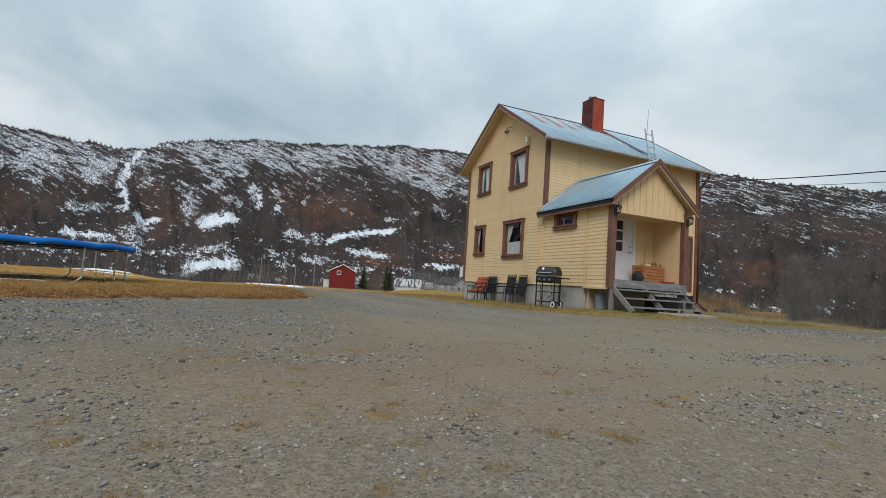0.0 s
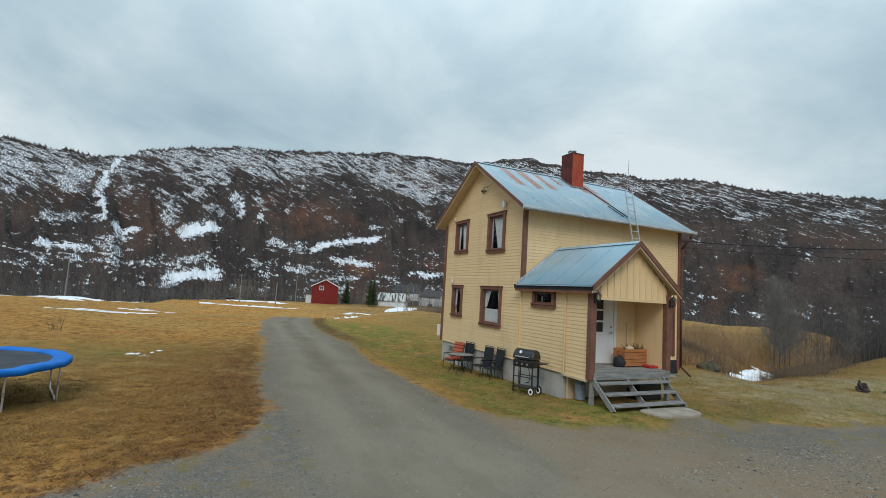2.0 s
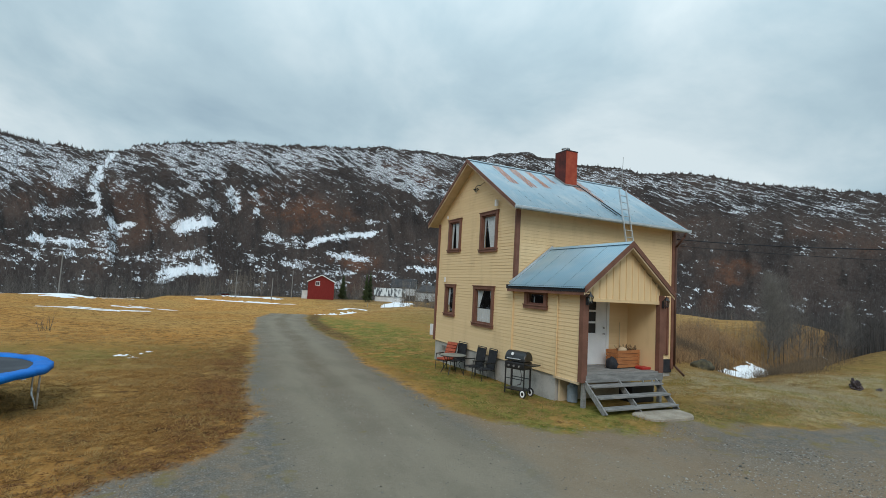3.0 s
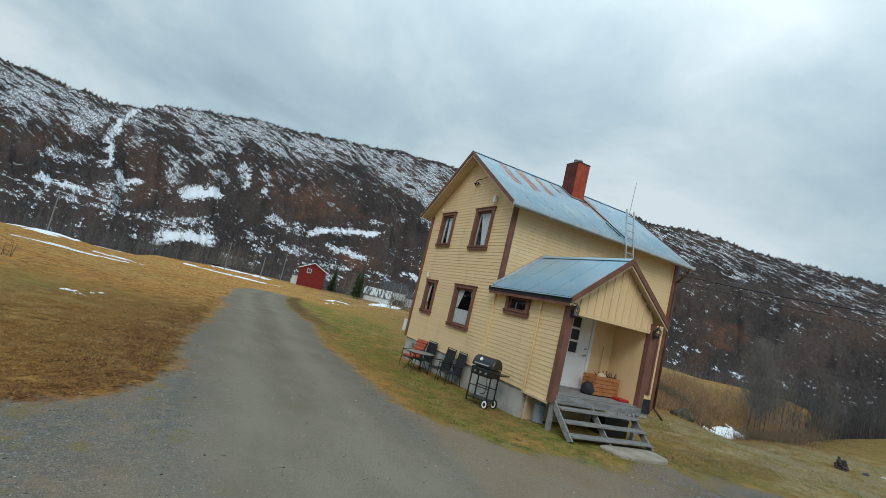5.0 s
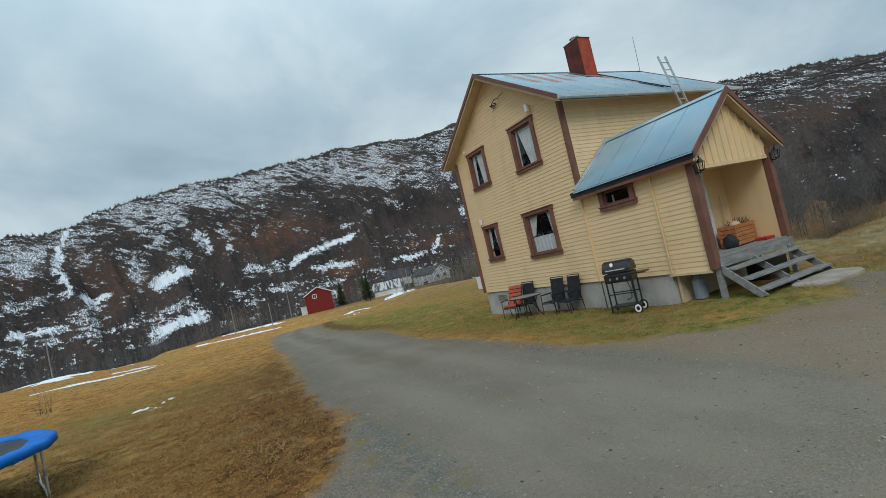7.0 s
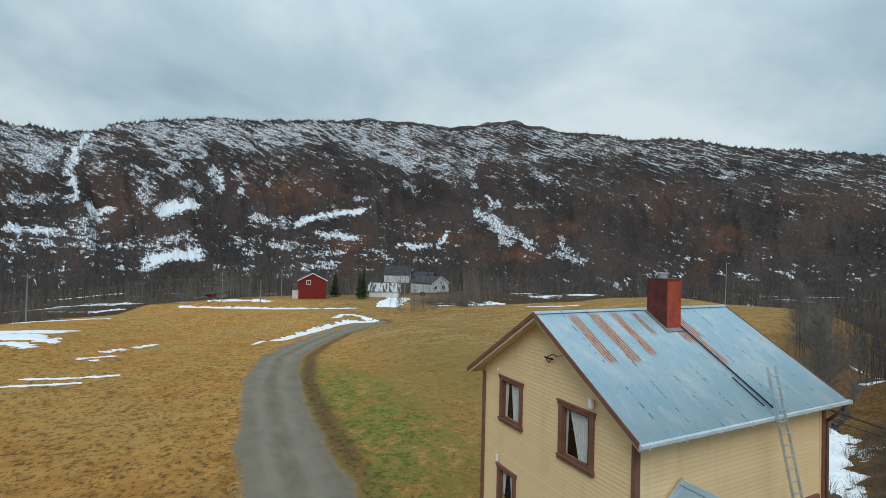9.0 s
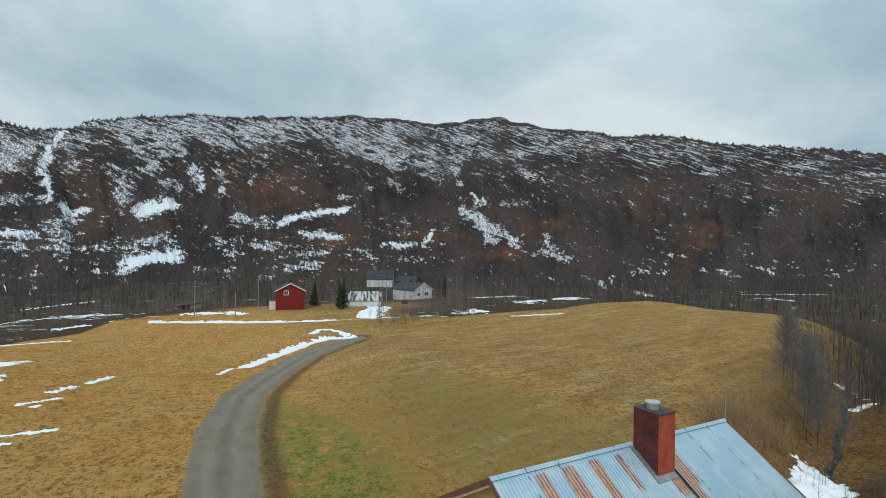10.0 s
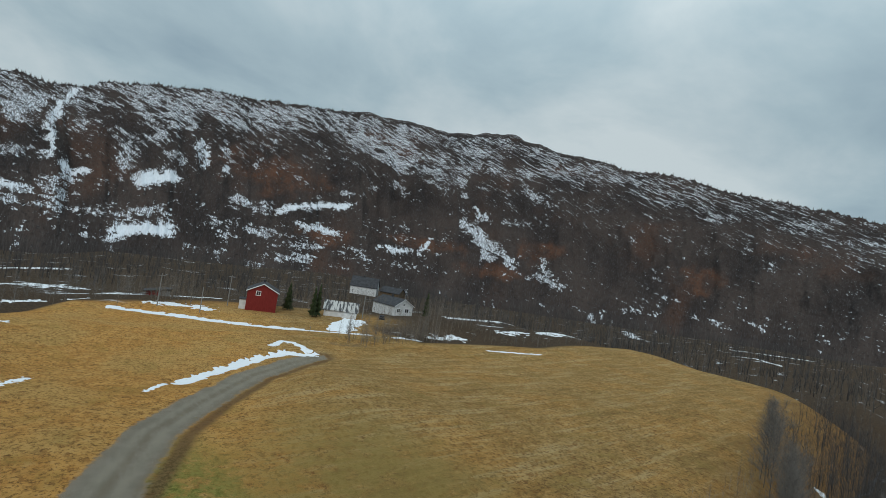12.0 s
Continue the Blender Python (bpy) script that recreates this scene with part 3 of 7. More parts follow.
def ground_z(x, y):
    x, y = np.asarray(x, float), np.asarray(y, float)
    z = np.interp(y, [-400, -50, 2, 8, 25, 45, 55, 69, 84, 99, 112, 128, 140, 160, 300, 700], [2, 0, 0, -0.15, -0.5, -1.1, -1.75, -2.8, -3.45, -2.8, -3.5, -2.45, -2.6, -5, -9, -9])
    z = z + smooth01(x, 25, 110) * smooth01(y, 10, 60) * 1.2
    past = y - np.interp(x, FAR_X, FAR_Y)
    house = smooth01(np.hypot((x - 35) / 60, (y - 140) / 40), 1.2, 0.6)
    z = z - smooth01(past, 0, 14) * 2.2 * (1 - house)
    south = np.interp(x, [30, 46, 60, 95, 150, 400], [8, 13, 18, 32, 52, 140]) - y
    z = z - smooth01(south, 0, 12) * smooth01(x, 50, 75) * 4.0
    z = z + smooth01(x, -12, -28) * (0.55 * smooth01(y, 16, 36) * smooth01(y, 90, 62) + 1.25 * smooth01(y, 44, 66) * smooth01(y, 104, 82))
    z = z - smooth01(x, -40, -75) * 3.0 - smooth01(x, 132, 160) * 5.0
    d, (depth, wide) = along(CREEK, x, y)
    z = z - depth * np.exp(-((d / wide) ** 2))
    z = z + 1.7 * np.exp(-(((x - 20) / 11) ** 2) - ((y - 60) / 16) ** 2) * smooth01(along(ROAD, x, y)[0], 2.5, 8)
    z = z - 0.55 * smooth01(x, 8, 16) * smooth01(y - 0.15 * x, 2, -3)
    bank = smooth01(x, 22, 34) * smooth01(x, 66, 52) * smooth01(-y + 0.35 * x, 7, 13)
    z = z + bank * 0.9
    rough = 1 - 0.9 * np.exp(-(np.hypot(x + 4, y + 4) / 14) ** 2)
    z = z + rough * (fractal(x * 0.09, y * 0.09, 3) - 0.5) * 0.5 + rough * (fractal(x * 0.6, y * 0.6, 5, 3) - 0.5) * 0.12
    for line, deep, wide in ((BEND_DRIFT, 0.55, 1.7), (FARM_DRIFT, 0.45, 2.2)):
        z = z - deep * np.exp(-((along(line, x, y)[0] / wide) ** 2))
    z = z - 0.7 * np.exp(-(((x - 32.5) / 5.0) ** 2) - ((y - 96.0) / 1.8) ** 2)
    z = z + 0.3 * np.exp(-((x - 17.5) / 4.0) ** 2 - ((y - 1.2) / 2.2) ** 2)
    z = z + 0.12 * smooth01(np.hypot((x - 1.6) / 3.4, (y + 3.9) / 2.2), 1.1, 0.35)
    return z


def gz(x, y):
    return float(ground_z(np.array([x]), np.array([y]))[0])


def spaced(low, a, b, high, step, grow):
    """Grid lines: even from a to b, growing apart beyond."""
    mid, out = list(np.arange(a, b + step / 2, step)), []
    for sign, end, start in ((-1, low, mid[0]), (1, high, mid[-1])):
        v, s, row = start, step, []
        while sign * (end - v) > 0:
            s *= grow
            v += sign * s
            row.append(v)
        out.append(row)
    return np.array(out[0][::-1] + mid + out[1])


def build_ground():
    xs, ys = spaced(-700, -17, 14, 900, 0.32, 1.05), spaced(-500, -15, 26, 900, 0.36, 1.015)
    gx, gy = np.meshgrid(xs, ys)
    x, y = gx.ravel(), gy.ravel()
    z = ground_z(x, y)
    nx, ny = len(xs), len(ys)
    idx = np.arange(nx * ny).reshape(ny, nx)
    faces = np.stack([idx[:-1, :-1], idx[:-1, 1:], idx[1:, 1:], idx[1:, :-1]], -1).reshape(-1, 4)
    d, _ = along(ROAD, x, y)
    lane = smooth01(d + (fractal(x * 0.45, y * 0.3, 16, 4) - 0.5) * 1.1, 3.0, 1.45)
    ragged = (fractal(x * 0.55, y * 0.55, 15, 4) - 0.5) * 2.7
    yard = smooth01(np.interp(x, YARD_X, YARD_Y) - y + ragged, -1.1, 1.1)
    road = np.maximum(lane, yard)
    green = np.clip(smooth01(np.hypot((x - 1.0) / 5.0, (y - 25) / 17.0), 1.3, 0.5) + 0.9 * smooth01(np.hypot((x + 1.2) / 2.3, (y - 6) / 12), 1.2, 0.45) + 0.95 * smooth01(np.hypot((x + 0.9) / 2.1, (y + 2.0) / 3.9), 1.25, 0.5) + 0.75 * smooth01(np.hypot((x - 2.6) / 4.2, (y + 4.9) / 1.2), 1.3, 0.4) + 0.45 * smooth01(x, 2, 5) * smooth01(y, 1.5, -1) * smooth01(x, 22, 10) * smooth01(fractal(x * 0.35, y * 0.5, 88, 3), 0.3, 0.6), 0, 1)
    moss = np.clip(smooth01(np.hypot((x - 0.5) / 4.5, (y + 3.0) / 4.5), 1.3, 0.5) + smooth01(np.hypot((x + 13) / 7, (y - 9) / 5), 1.3, 0.3) + 0.55 * smooth01(x, 3, 9) * smooth01(y, 9, -2) + 0.7 * smooth01(np.hypot((x - 14) / 12, (y - 30) / 20), 1.3, 0.3) + smooth01(np.interp(x, [18, 30, 46, 60, 95], [4, 8, 13, 18, 32]) - y, 0.5, 5) * smooth01(x, 18, 30), 0, 1)
    wood = smooth01(y - np.interp(x, FAR_X, FAR_Y), -1, 5)
    wood = np.maximum(np.maximum(wood, smooth01(x, -42, -52)), smooth01(x, 134, 142)) * (1 - smooth01(np.hypot((x - 28) / 30, (y - 128) / 14), 1.2, 0.7) * 0.8)
    cd, (depth, wide) = along(CREEK, x, y)
    south = np.interp(x, [30, 46, 60, 95, 150, 400], [8, 13, 18, 32, 52, 140]) - y
    wood = np.maximum(wood, smooth01(south, -1, 6) * smooth01(x, 62, 76))
    rust = smooth01(cd / wide + (fractal(x * 0.5, y * 0.5, 64, 4) - 0.5) * 0.9, 2.3, 0.5) * smooth01(x, 10, 18)
    over = np.interp(x, [13, 18, 30, 46, 60, 95], [-0.5, 4, 9, 13.8, 18, 32]) - y
    rust = np.maximum(rust, 0.9 * smooth01(over, -11, -5) * smooth01(over, 9, 3) * smooth01(x, 26, 36))
    rust = np.maximum(rust, 0.75 * smooth01(over, -0.5, 1.2) * smooth01(over, 7.5, 3.0) * smooth01(x, 16, 22))
    side = np.interp(y, [r_[1] for r_ in ROAD], [r_[0] for r_ in ROAD])
    verge = smooth01(np.abs(d - 3.0), 1.1, 0.25) * smooth01(x - side, 0, 1) * smooth01(y, 8, 18)
    margin = np.interp(x, YARD_X, YARD_Y) - y
    crush = yard * (smooth01(x, -7.2, -9.4) * smooth01(margin, 8.5, 2.0) + smooth01(x, -1.5, 2.5) * smooth01(margin, 4.5, 1.0)) + 0.8 * smooth01(np.abs(d - 2.1), 0.45, 0.1) * smooth01(y, 22, 2)
    turf = smooth01(side - x, 1.6, 2.6) * smooth01(side - x, 7.5, 3.6) * smooth01(y, 20, 4) * smooth01(y, -7, -3)
    track = np.maximum(smooth01(np.abs(d - 0.85), 0.55, 0.15), 0.75 * smooth01(np.hypot((x + 5) / 4.5, (y + 9) / 5), 1.25, 0.4))
    crown = smooth01(d, 0.6, 0.1) * smooth01(y, -2, 6) + 0.8 * smooth01(np.abs(d - 1.95), 0.4, 0.1) * smooth01(x - side, -0.5, 0.5) * smooth01(y, 2, 10)
    bald = 0.6 * smooth01(np.hypot((x - 5.0) / 3.4, (y + 4.4) / 1.3) + (fractal(x, y, 58, 4) - 0.5) * 1.2, 1.2, 0.4)
    bald = np.maximum(bald, smooth01(np.hypot((x - 32.5) / 5.0, (y - 95.5) / 2.0) + (fractal(x * 0.4, y * 0.4, 59, 4) - 0.5) * 1.0, 1.2, 0.4))
    straw = smooth01(x, 4, 7) * smooth01(y, 2.5, -0.5) * smooth01(x, 34, 24)
    ob = arrays("ground", np.stack([x, y, z], -1), faces, M["ground"], smooth=True)
    for name, values in (("road", road), ("green", green), ("moss", moss), ("wood", wood), ("track", track), ("rust", rust), ("verge", verge), ("lane", lane), ("crush", crush), ("turf", turf), ("crown", crown), ("bald", bald), ("straw", straw)):
        ob.data.attributes.new(name, "FLOAT", "POINT").data.foreach_set("value", values.astype(np.float32))
    return tagged(ob, "gravel yard and lane through dry straw-coloured meadow", "ground", kind="structure")


build_ground()

# ---------------------------------------------------------------- the mountain across the valley
RIDGE_AZ = [-180, -90, -45, -30, -21, -15, -13, -10.5, -8.5, -5, 0, 6, 11, 17, 23, 28, 34, 41, 48, 53, 59, 64, 67.5, 71, 80, 100, 140, 180]
RIDGE_EL = [6, 8, 10, 10.5, 10.6, 10.6, 10.5, 11, 12.1, 13.2, 13.9, 14.5, 15.0, 15.65, 15.4, 15.1, 15.7, 14.5, 13.4, 13.15, 11.6, 10.8, 10.3, 9.2, 7, 5, 5, 6]
# Snow left on the mountainside: half width in degrees, how closely it covers, then the line it follows as azimuth and elevation.
GULLY_SNOW = [
    (0.34, 1.0, (-10.5, 11.0), (-11.3, 10.0), (-11.7, 8.8)), (0.5, 1.0, (-11.9, 8.4), (-12.6, 6.9), (-12.2, 5.8), (-12.1, 4.4)), (0.7, 0.58, (-10.7, 9.4), (-10.4, 7.5)),
    (0.43, 1.0, (-11.0, 3.7), (-10.1, 3.1), (-9.1, 3.4)), (1.1, 0.6, (-10.3, 2.7), (-11.9, 1.8), (-11.2, 0.6)), (0.46, 0.9, (-17.0, 0.9), (-13.2, 0.9)), (0.6, 0.62, (-16.8, 3.7), (-13.8, 4.2)),
    (0.33, 0.95, (-0.1, 8.6), (-0.1, 6.7)), (0.36, 0.95, (0.4, 8.7), (0.7, 7.6), (0.7, 6.3)), (0.44, 0.95, (2.9, 6.7), (3.1, 6.3)), (0.3, 0.75, (2.1, 8.7), (2.6, 7.7)), (0.3, 0.8, (6.0, 8.4), (5.9, 7.2)),
    (0.65, 0.58, (-2.6, 6.9), (-0.9, 6.2)), (1.15, 0.55, (-7.1, 7.2), (-5.8, 6.6), (-6.4, 5.0)),
]
SHELF_SNOW = [
    (0.9, 1.0, (-4.7, 3.6), (-3.3, 4.4), (-1.8, 4.3)), (0.85, 1.0, (-6.1, -2.0), (-4.0, -1.2), (-1.6, -1.1)), (0.36, 0.6, (-16.8, -0.4), (-11.1, -0.4), (-5.9, -0.5)), (0.85, 0.62, (4.0, 3.0), (7.5, 3.1)),
    (0.49, 0.98, (8.9, 2.9), (11.0, 3.8), (14.0, 4.4), (16.7, 4.9)), (0.42, 0.88, (11.3, 2.0), (15.9, 1.4)), (0.78, 0.55, (-7.0, 0.5), (-5.6, 0.6)), (0.72, 0.58, (-4.5, 0.6), (-2.4, 0.9)),
    (0.59, 0.56, (2.2, 0.5), (4.7, 0.8)), (0.59, 0.6, (6.0, 0.4), (8.6, 0.4)), (0.46, 0.64, (10.1, -0.6), (14.3, -0.4)), (0.72, 0.7, (9.7, -2.3), (13.1, -2.0)),
    (0.44, 0.92, (21.1, 0.9), (24.9, 0.7)), (0.44, 0.92, (26.7, 2.4), (26.0, 0.6)), (0.46, 0.6, (23.2, -0.9), (25.2, -1.0)),
]
SCREE_SNOW = [
    (0.34, 0.95, (31.4, 7.0), (33.1, 5.8)), (0.75, 0.78, (30.5, 5.3), (32.4, 3.7), (34.2, 1.4)), (0.82, 0.78, (32.4, 3.5), (35.0, 2.7), (37.1, 0.9)), (0.42, 0.82, (40.7, 2.3), (41.5, 0.4)),
    (0.46, 0.7, (39.5, 0.1), (42.3, -0.3), (44.7, -0.9)), (0.42, 0.64, (43.2, 1.0), (45.3, 0.3)), (0.42, 0.56, (35.6, 6.2), (38.2, 5.8)), (0.28, 0.72, (29.8, 10.2), (30.2, 8.0)),
    (0.32, 0.64, (15.6, 6.4), (17.8, 6.1)), (0.38, 0.6, (21.3, 8.1), (23.2, 7.5)), (0.34, 0.74, (36.1, 11.1), (38.2, 9.5), (40.6, 8.1)),
]
FAR_SNOW = [
    (0.39, 0.64, (49.0, 6.0), (50.2, 5.5)), (0.36, 0.58, (55.6, 6.2), (57.6, 5.0)), (0.42, 0.62, (59.3, 7.2), (61.7, 5.5), (63.9, 4.0)), (0.28, 0.72, (52.4, 2.8), (53.1, 1.8)),
    (0.34, 0.68, (53.7, -0.2), (55.8, -0.3)), (0.34, 0.7, (56.6, -1.5), (59.8, -1.9)), (0.34, 0.66, (61.6, -1.0), (63.6, -1.3)), (0.34, 0.68, (66.5, -1.2), (68.1, -2.0)),
    (0.32, 0.68, (67.3, 0.4), (67.9, -0.3)), (0.26, 0.95, (50.1, -1.9), (53.4, -2.1)),
]
# lower edge of the snow under the crest
CREST_AZ = [-30, -14.9, -13.3, -12.7, -11.2, -9.4, -7.9, -5.2, -3.6, -2.4, -0.9, -0.2, 2.7, 5.4, 8.3, 12.5, 16.8, 19.7, 23.2, 26.5, 29.8, 30.6, 35, 38.2, 41.4, 45.9, 47, 51.9, 53.8, 58.1, 60.5, 63.9, 70, 80]
CREST_EL = [6, 6.3, 6.8, 8.7, 9.1, 9.3, 10.8, 8.9, 7.5, 8.8, 9.6, 11.4, 11.3, 11.0, 11.8, 13.0, 11.3, 10.2, 9.3, 9.0, 8.2, 11.5, 10.9, 11.4, 11.4, 10.0, 11.1, 9.3, 9.7, 7.7, 8.6, 7.2, 6.1, 5]
# russet birch scrub: azimuth, elevation and half sizes
RUSSET = [(25.9, 1.8, 5.0, 0.9), (35.5, -0.1, 4.2, 0.9), (57.4, 2.4, 2.8, 1.5), (8.0, 7.0, 6.0, 2.4), (14.0, 1.0, 3.0, 1.2), (40.0, 3.0, 3.0, 1.5)]
MID = (-2.0, 0.0, 16.0)


def mountain_shape(az, s):
    """Distance, height and the share of the ridge's height for azimuths in degrees and s from 0 (valley floor) to 1 (ridge)."""
    far = np.interp(az, [-180, -60, -10, 40, 75, 120, 180], [1200, 1150, 1060, 1150, 1350, 1300, 1200])
    foot = np.interp(az, [-180, -60, 0, 60, 120, 180], [420, 400, 430, 520, 500, 420])
    r = foot + (far - foot) * s
    el = np.interp(az, RIDGE_AZ, RIDGE_EL) + (fractal(az * 0.6, az * 0 + 3.0, 9, 4) - 0.5) * 0.5
    top = np.tan(np.radians(el)) * far + MID[2]
    gully = fractal(az * 0.55 + s * 1.5, s * 2.2, 21, 5)
    z = -9 + (top + 9) * (0.72 * s + 0.28 * s * s) + (gully - 0.5) * 46 * np.sin(np.pi * np.clip(s, 0, 1)) ** 0.8
    return r, z


def build_mountain():
    az = np.concatenate([np.arange(-180, -32, 2.0), np.arange(-32, 82, 0.16), np.arange(82, 180.1, 2.0)])
    s = np.concatenate([np.linspace(-0.12, 1, 190), [1.02, 1.08, 1.3]])
    ga, gs = np.meshgrid(az, s)
    a, t = ga.ravel(), gs.ravel()
    r, z = mountain_shape(a, t)
    back = np.clip(t - 1, 0, 1)
    z = z - back * 260
    z = np.where(t < 0, -9 + 60 * t * 0 - 6 * np.clip(-t / 0.12, 0, 1), z)
    z = z + (t > 0.02) * (t < 1.01) * (fractal(a * 6, t * 40, 31, 3) - 0.5) * 9 * (0.4 + t)
    x, y = MID[0] + r * np.sin(np.radians(a)), MID[1] + r * np.cos(np.radians(a))
    na, ns = len(az), len(s)
    idx = np.arange(na * ns).reshape(ns, na)
    faces = np.stack([idx[:-1, :-1], idx[1:, :-1], idx[1:, 1:], idx[:-1, 1:]], -1).reshape(-1, 4)[:, ::-1]
    ob = arrays("mountain", np.stack([x, y, z], -1), faces, M["mountain"], smooth=True)
    el = np.degrees(np.arctan2(z - MID[2], r))
    wob = (fractal(a * 0.9, el * 0.9, 41, 4) - 0.5)
    fine = fractal(a * 3.1, el * 4.2, 43, 3) - 0.5
    snow = np.zeros_like(a)
    for half, cover, *line in (*GULLY_SNOW, *SHELF_SNOW, *SCREE_SNOW, *FAR_SNOW):
        cover = cover - 0.15 * (line[0][0] > 38) - 0.13 * (line[0][0] > 48)
        d, _ = along(line, a + wob * 1.0 + fine * 1.3, el + wob * 0.8 + fine * 1.0)
        snow = np.maximum(snow, cover * smooth01(d / half, 1.55, 0.25))
    broken = fractal(a * 0.5 + el * 0.6, el * 0.9, 51, 4) - 0.5
    over = el - np.interp(a, CREST_AZ, CREST_EL) + broken * 2.6 + fine * 0.9
    crest = smooth01(over, -0.7, 0.9) * np.interp(a, [-40, -20, -5, 20, 40, 55, 70, 80], [0.68, 0.68, 0.66, 0.61, 0.5, 0.38, 0.3, 0.26])
    crest = crest * (0.72 + 0.52 * fractal(a * 0.7 + el * 0.8, el * 1.4 - a * 0.3, 55, 3))
    for wa, we, ra, re in ((26.0, 12.9, 3.2, 0.9), (35.3, 13.3, 3.4, 1.3), (-12.2, 9.8, 1.0, 1.0), (-9.0, 11.4, 1.0, 0.7)):
        crest = crest * (1 - 0.5 * smooth01(np.hypot((a - wa + (el - we) * 1.2) / ra, (el - we) / re), 1.2, 0.5))
    crest = crest * (1 - 0.55 * smooth01(t, 0.972, 0.988))
    low = smooth01(el, 2.5, -1.0) * smooth01(el, -2.4, -0.7) * np.interp(a, [-30, 15, 28, 40, 80], [0.43, 0.36, 0.22, 0.13, 0.1]) * (0.1 + 1.55 * fractal(a * 0.42, el * 1.7, 61, 4))
    bare = np.interp(a, [-30, -5, 20, 60, 80], [0.24, 0.18, 0.13, 0.07, 0.05]) * (0.3 + 1.25 * fractal(a * 0.4, el * 0.8, 71, 4))
    snow = np.maximum.reduce([snow, crest, low, bare])
    russet = np.zeros_like(a)
    for ra, re, wa, we in RUSSET:
        russet = np.maximum(russet, smooth01(np.hypot((a - ra) / wa, (el - re) / we) + wob * 1.4, 1.25, 0.4))
    for name, values in (("snow", snow), ("rise", t), ("russet", russet)):
        ob.data.attributes.new(name, "FLOAT", "POINT").data.foreach_set("value", values.astype(np.float32))
    uv = np.stack([np.radians(a) * 900, z], -1)[faces[:, :].ravel()]
    ob.data.uv_layers.new(name="face").data.foreach_set("uv", uv.astype(np.float32).ravel())
    return tagged(ob, "dark birch-covered mountainside streaked with old snow", "mountain", kind="structure")


build_mountain()


# ---------------------------------------------------------------- the farmhouse
WIDE, LONG, SILL_Z, EAVE_Z, APEX_Z = 6.4, 7.9, 0.76, 6.14, 8.47
SLOPE = (APEX_Z - EAVE_Z) / 3.65
PW, PD = 3.1, 3.5  # porch width and depth
P_EAVE, P_APEX, P_MID = 3.42, 4.8, 1.55
P_SLOPE = (P_APEX - P_EAVE) / 1.77

WEST = Matrix(((0, -1, 0, 0), (1, 0, 0, 0), (0, 0, 1, 0), (0, 0, 0, 1)))  # (along y, outwards, up) to the wall that faces -x
SOUTH = Matrix(((1, 0, 0, 0), (0, -1, 0, 0), (0, 0, 1, 0), (0, 0, 0, 1)))  # (along x, outwards, up) to a wall that faces -y

farmhouse = thing("farmhouse", "two-storey yellow clapboard farmhouse with brown trim and rusty blue tin roof", "house")


def panels(bm, u0, u1, z0, z1, thick, holes, m):
    """A wall between u0 and u1 with rectangular holes, as boxes that butt end to end."""
    us = sorted({u0, u1, *(v for h in holes for v in h[:2])})
    for a, b in zip(us, us[1:]):
        cuts = sorted((h[2], h[3]) for h in holes if h[0] < (a + b) / 2 < h[1])
        z = z0
        for lo, hi in cuts + [(z1, z1)]:
            if lo > z:
                box(bm, (a, -thick, z), (b, 0, lo), m)
            z = hi


def fixed_normals(bm):
    bmesh.ops.recalc_face_normals(bm, faces=bm.faces)
    return bm


# Outer edges of the window casings on the gable wall: y from, y to, z from, z to.
WINDOWS = [(4.20, 5.39, 4.73, 6.2), (1.24, 2.53, 4.62, 6.2), (4.46, 5.44, 1.94, 3.34), (1.29, 2.82, 1.76, 3.33)]
SMALL = (-1.86, -0.68, 2.66, 3.33)
holes_west = [(a + 0.1, b - 0.1, c + 0.12, d - 0.1) for a, b, c, d in WINDOWS]
hole_small = (SMALL[0] + 0.14, SMALL[1] - 0.14, SMALL[2] + 0.13, SMALL[3] - 0.12)

bm = fresh()
panels(bm, 0.0, WIDE, SILL_Z, 6.2, 0.18, holes_west, Matrix.Translation((0.03, 0, 0)) @ WEST)
g0, g1, gp = (0.03, 0.0, 6.2), (0.03, WIDE, 6.2), (0.03, WIDE / 2, 6.2 + WIDE / 2 * SLOPE)
ends = [[bm.verts.new((x + dx, y, z)) for x, y, z in (g0, g1, gp)] for dx in (0, 0.18)]
bm.faces.new(ends[0]), bm.faces.new(ends[1][::-1])
for k in range(3):
    bm.faces.new((ends[0][k], ends[0][(k + 1) % 3], ends[1][(k + 1) % 3], ends[1][k]))
west_wall = part("wall", fixed_normals(bm), M["siding"], farmhouse, "gable wall of yellow clapboards")
bm = fresh()
panels(bm, 0.21, LONG - 0.21, SILL_Z, 6.25, 0.18, [(6.97, 7.54, 0.95, 3.2)], Matrix.Translation((0, 0.03, 0)) @ SOUTH)
south_wall = part("wall", fixed_normals(bm), M["siding"], farmhouse, "long wall of yellow clapboards")
bm = fresh()
box(bm, (0.21, WIDE - 0.21, SILL_Z), (LONG - 0.21, WIDE - 0.03, 6.25))
north_wall = part("wall", bm, M["siding"], farmhouse, "rear wall of yellow clapboards")
bm = fresh()
box(bm, (LONG - 0.21, 0, SILL_Z), (LONG - 0.03, WIDE, 6.2))
ends = [[bm.verts.new((LONG - 0.21 + dx, y, z)) for y, z in ((0, 6.2), (WIDE, 6.2), (WIDE / 2, 6.2 + WIDE / 2 * SLOPE))] for dx in (0, 0.18)]
bm.faces.new(ends[0]), bm.faces.new(ends[1][::-1])
for k in range(3):
    bm.faces.new((ends[0][k], ends[0][(k + 1) % 3], ends[1][(k + 1) % 3], ends[1][k]))
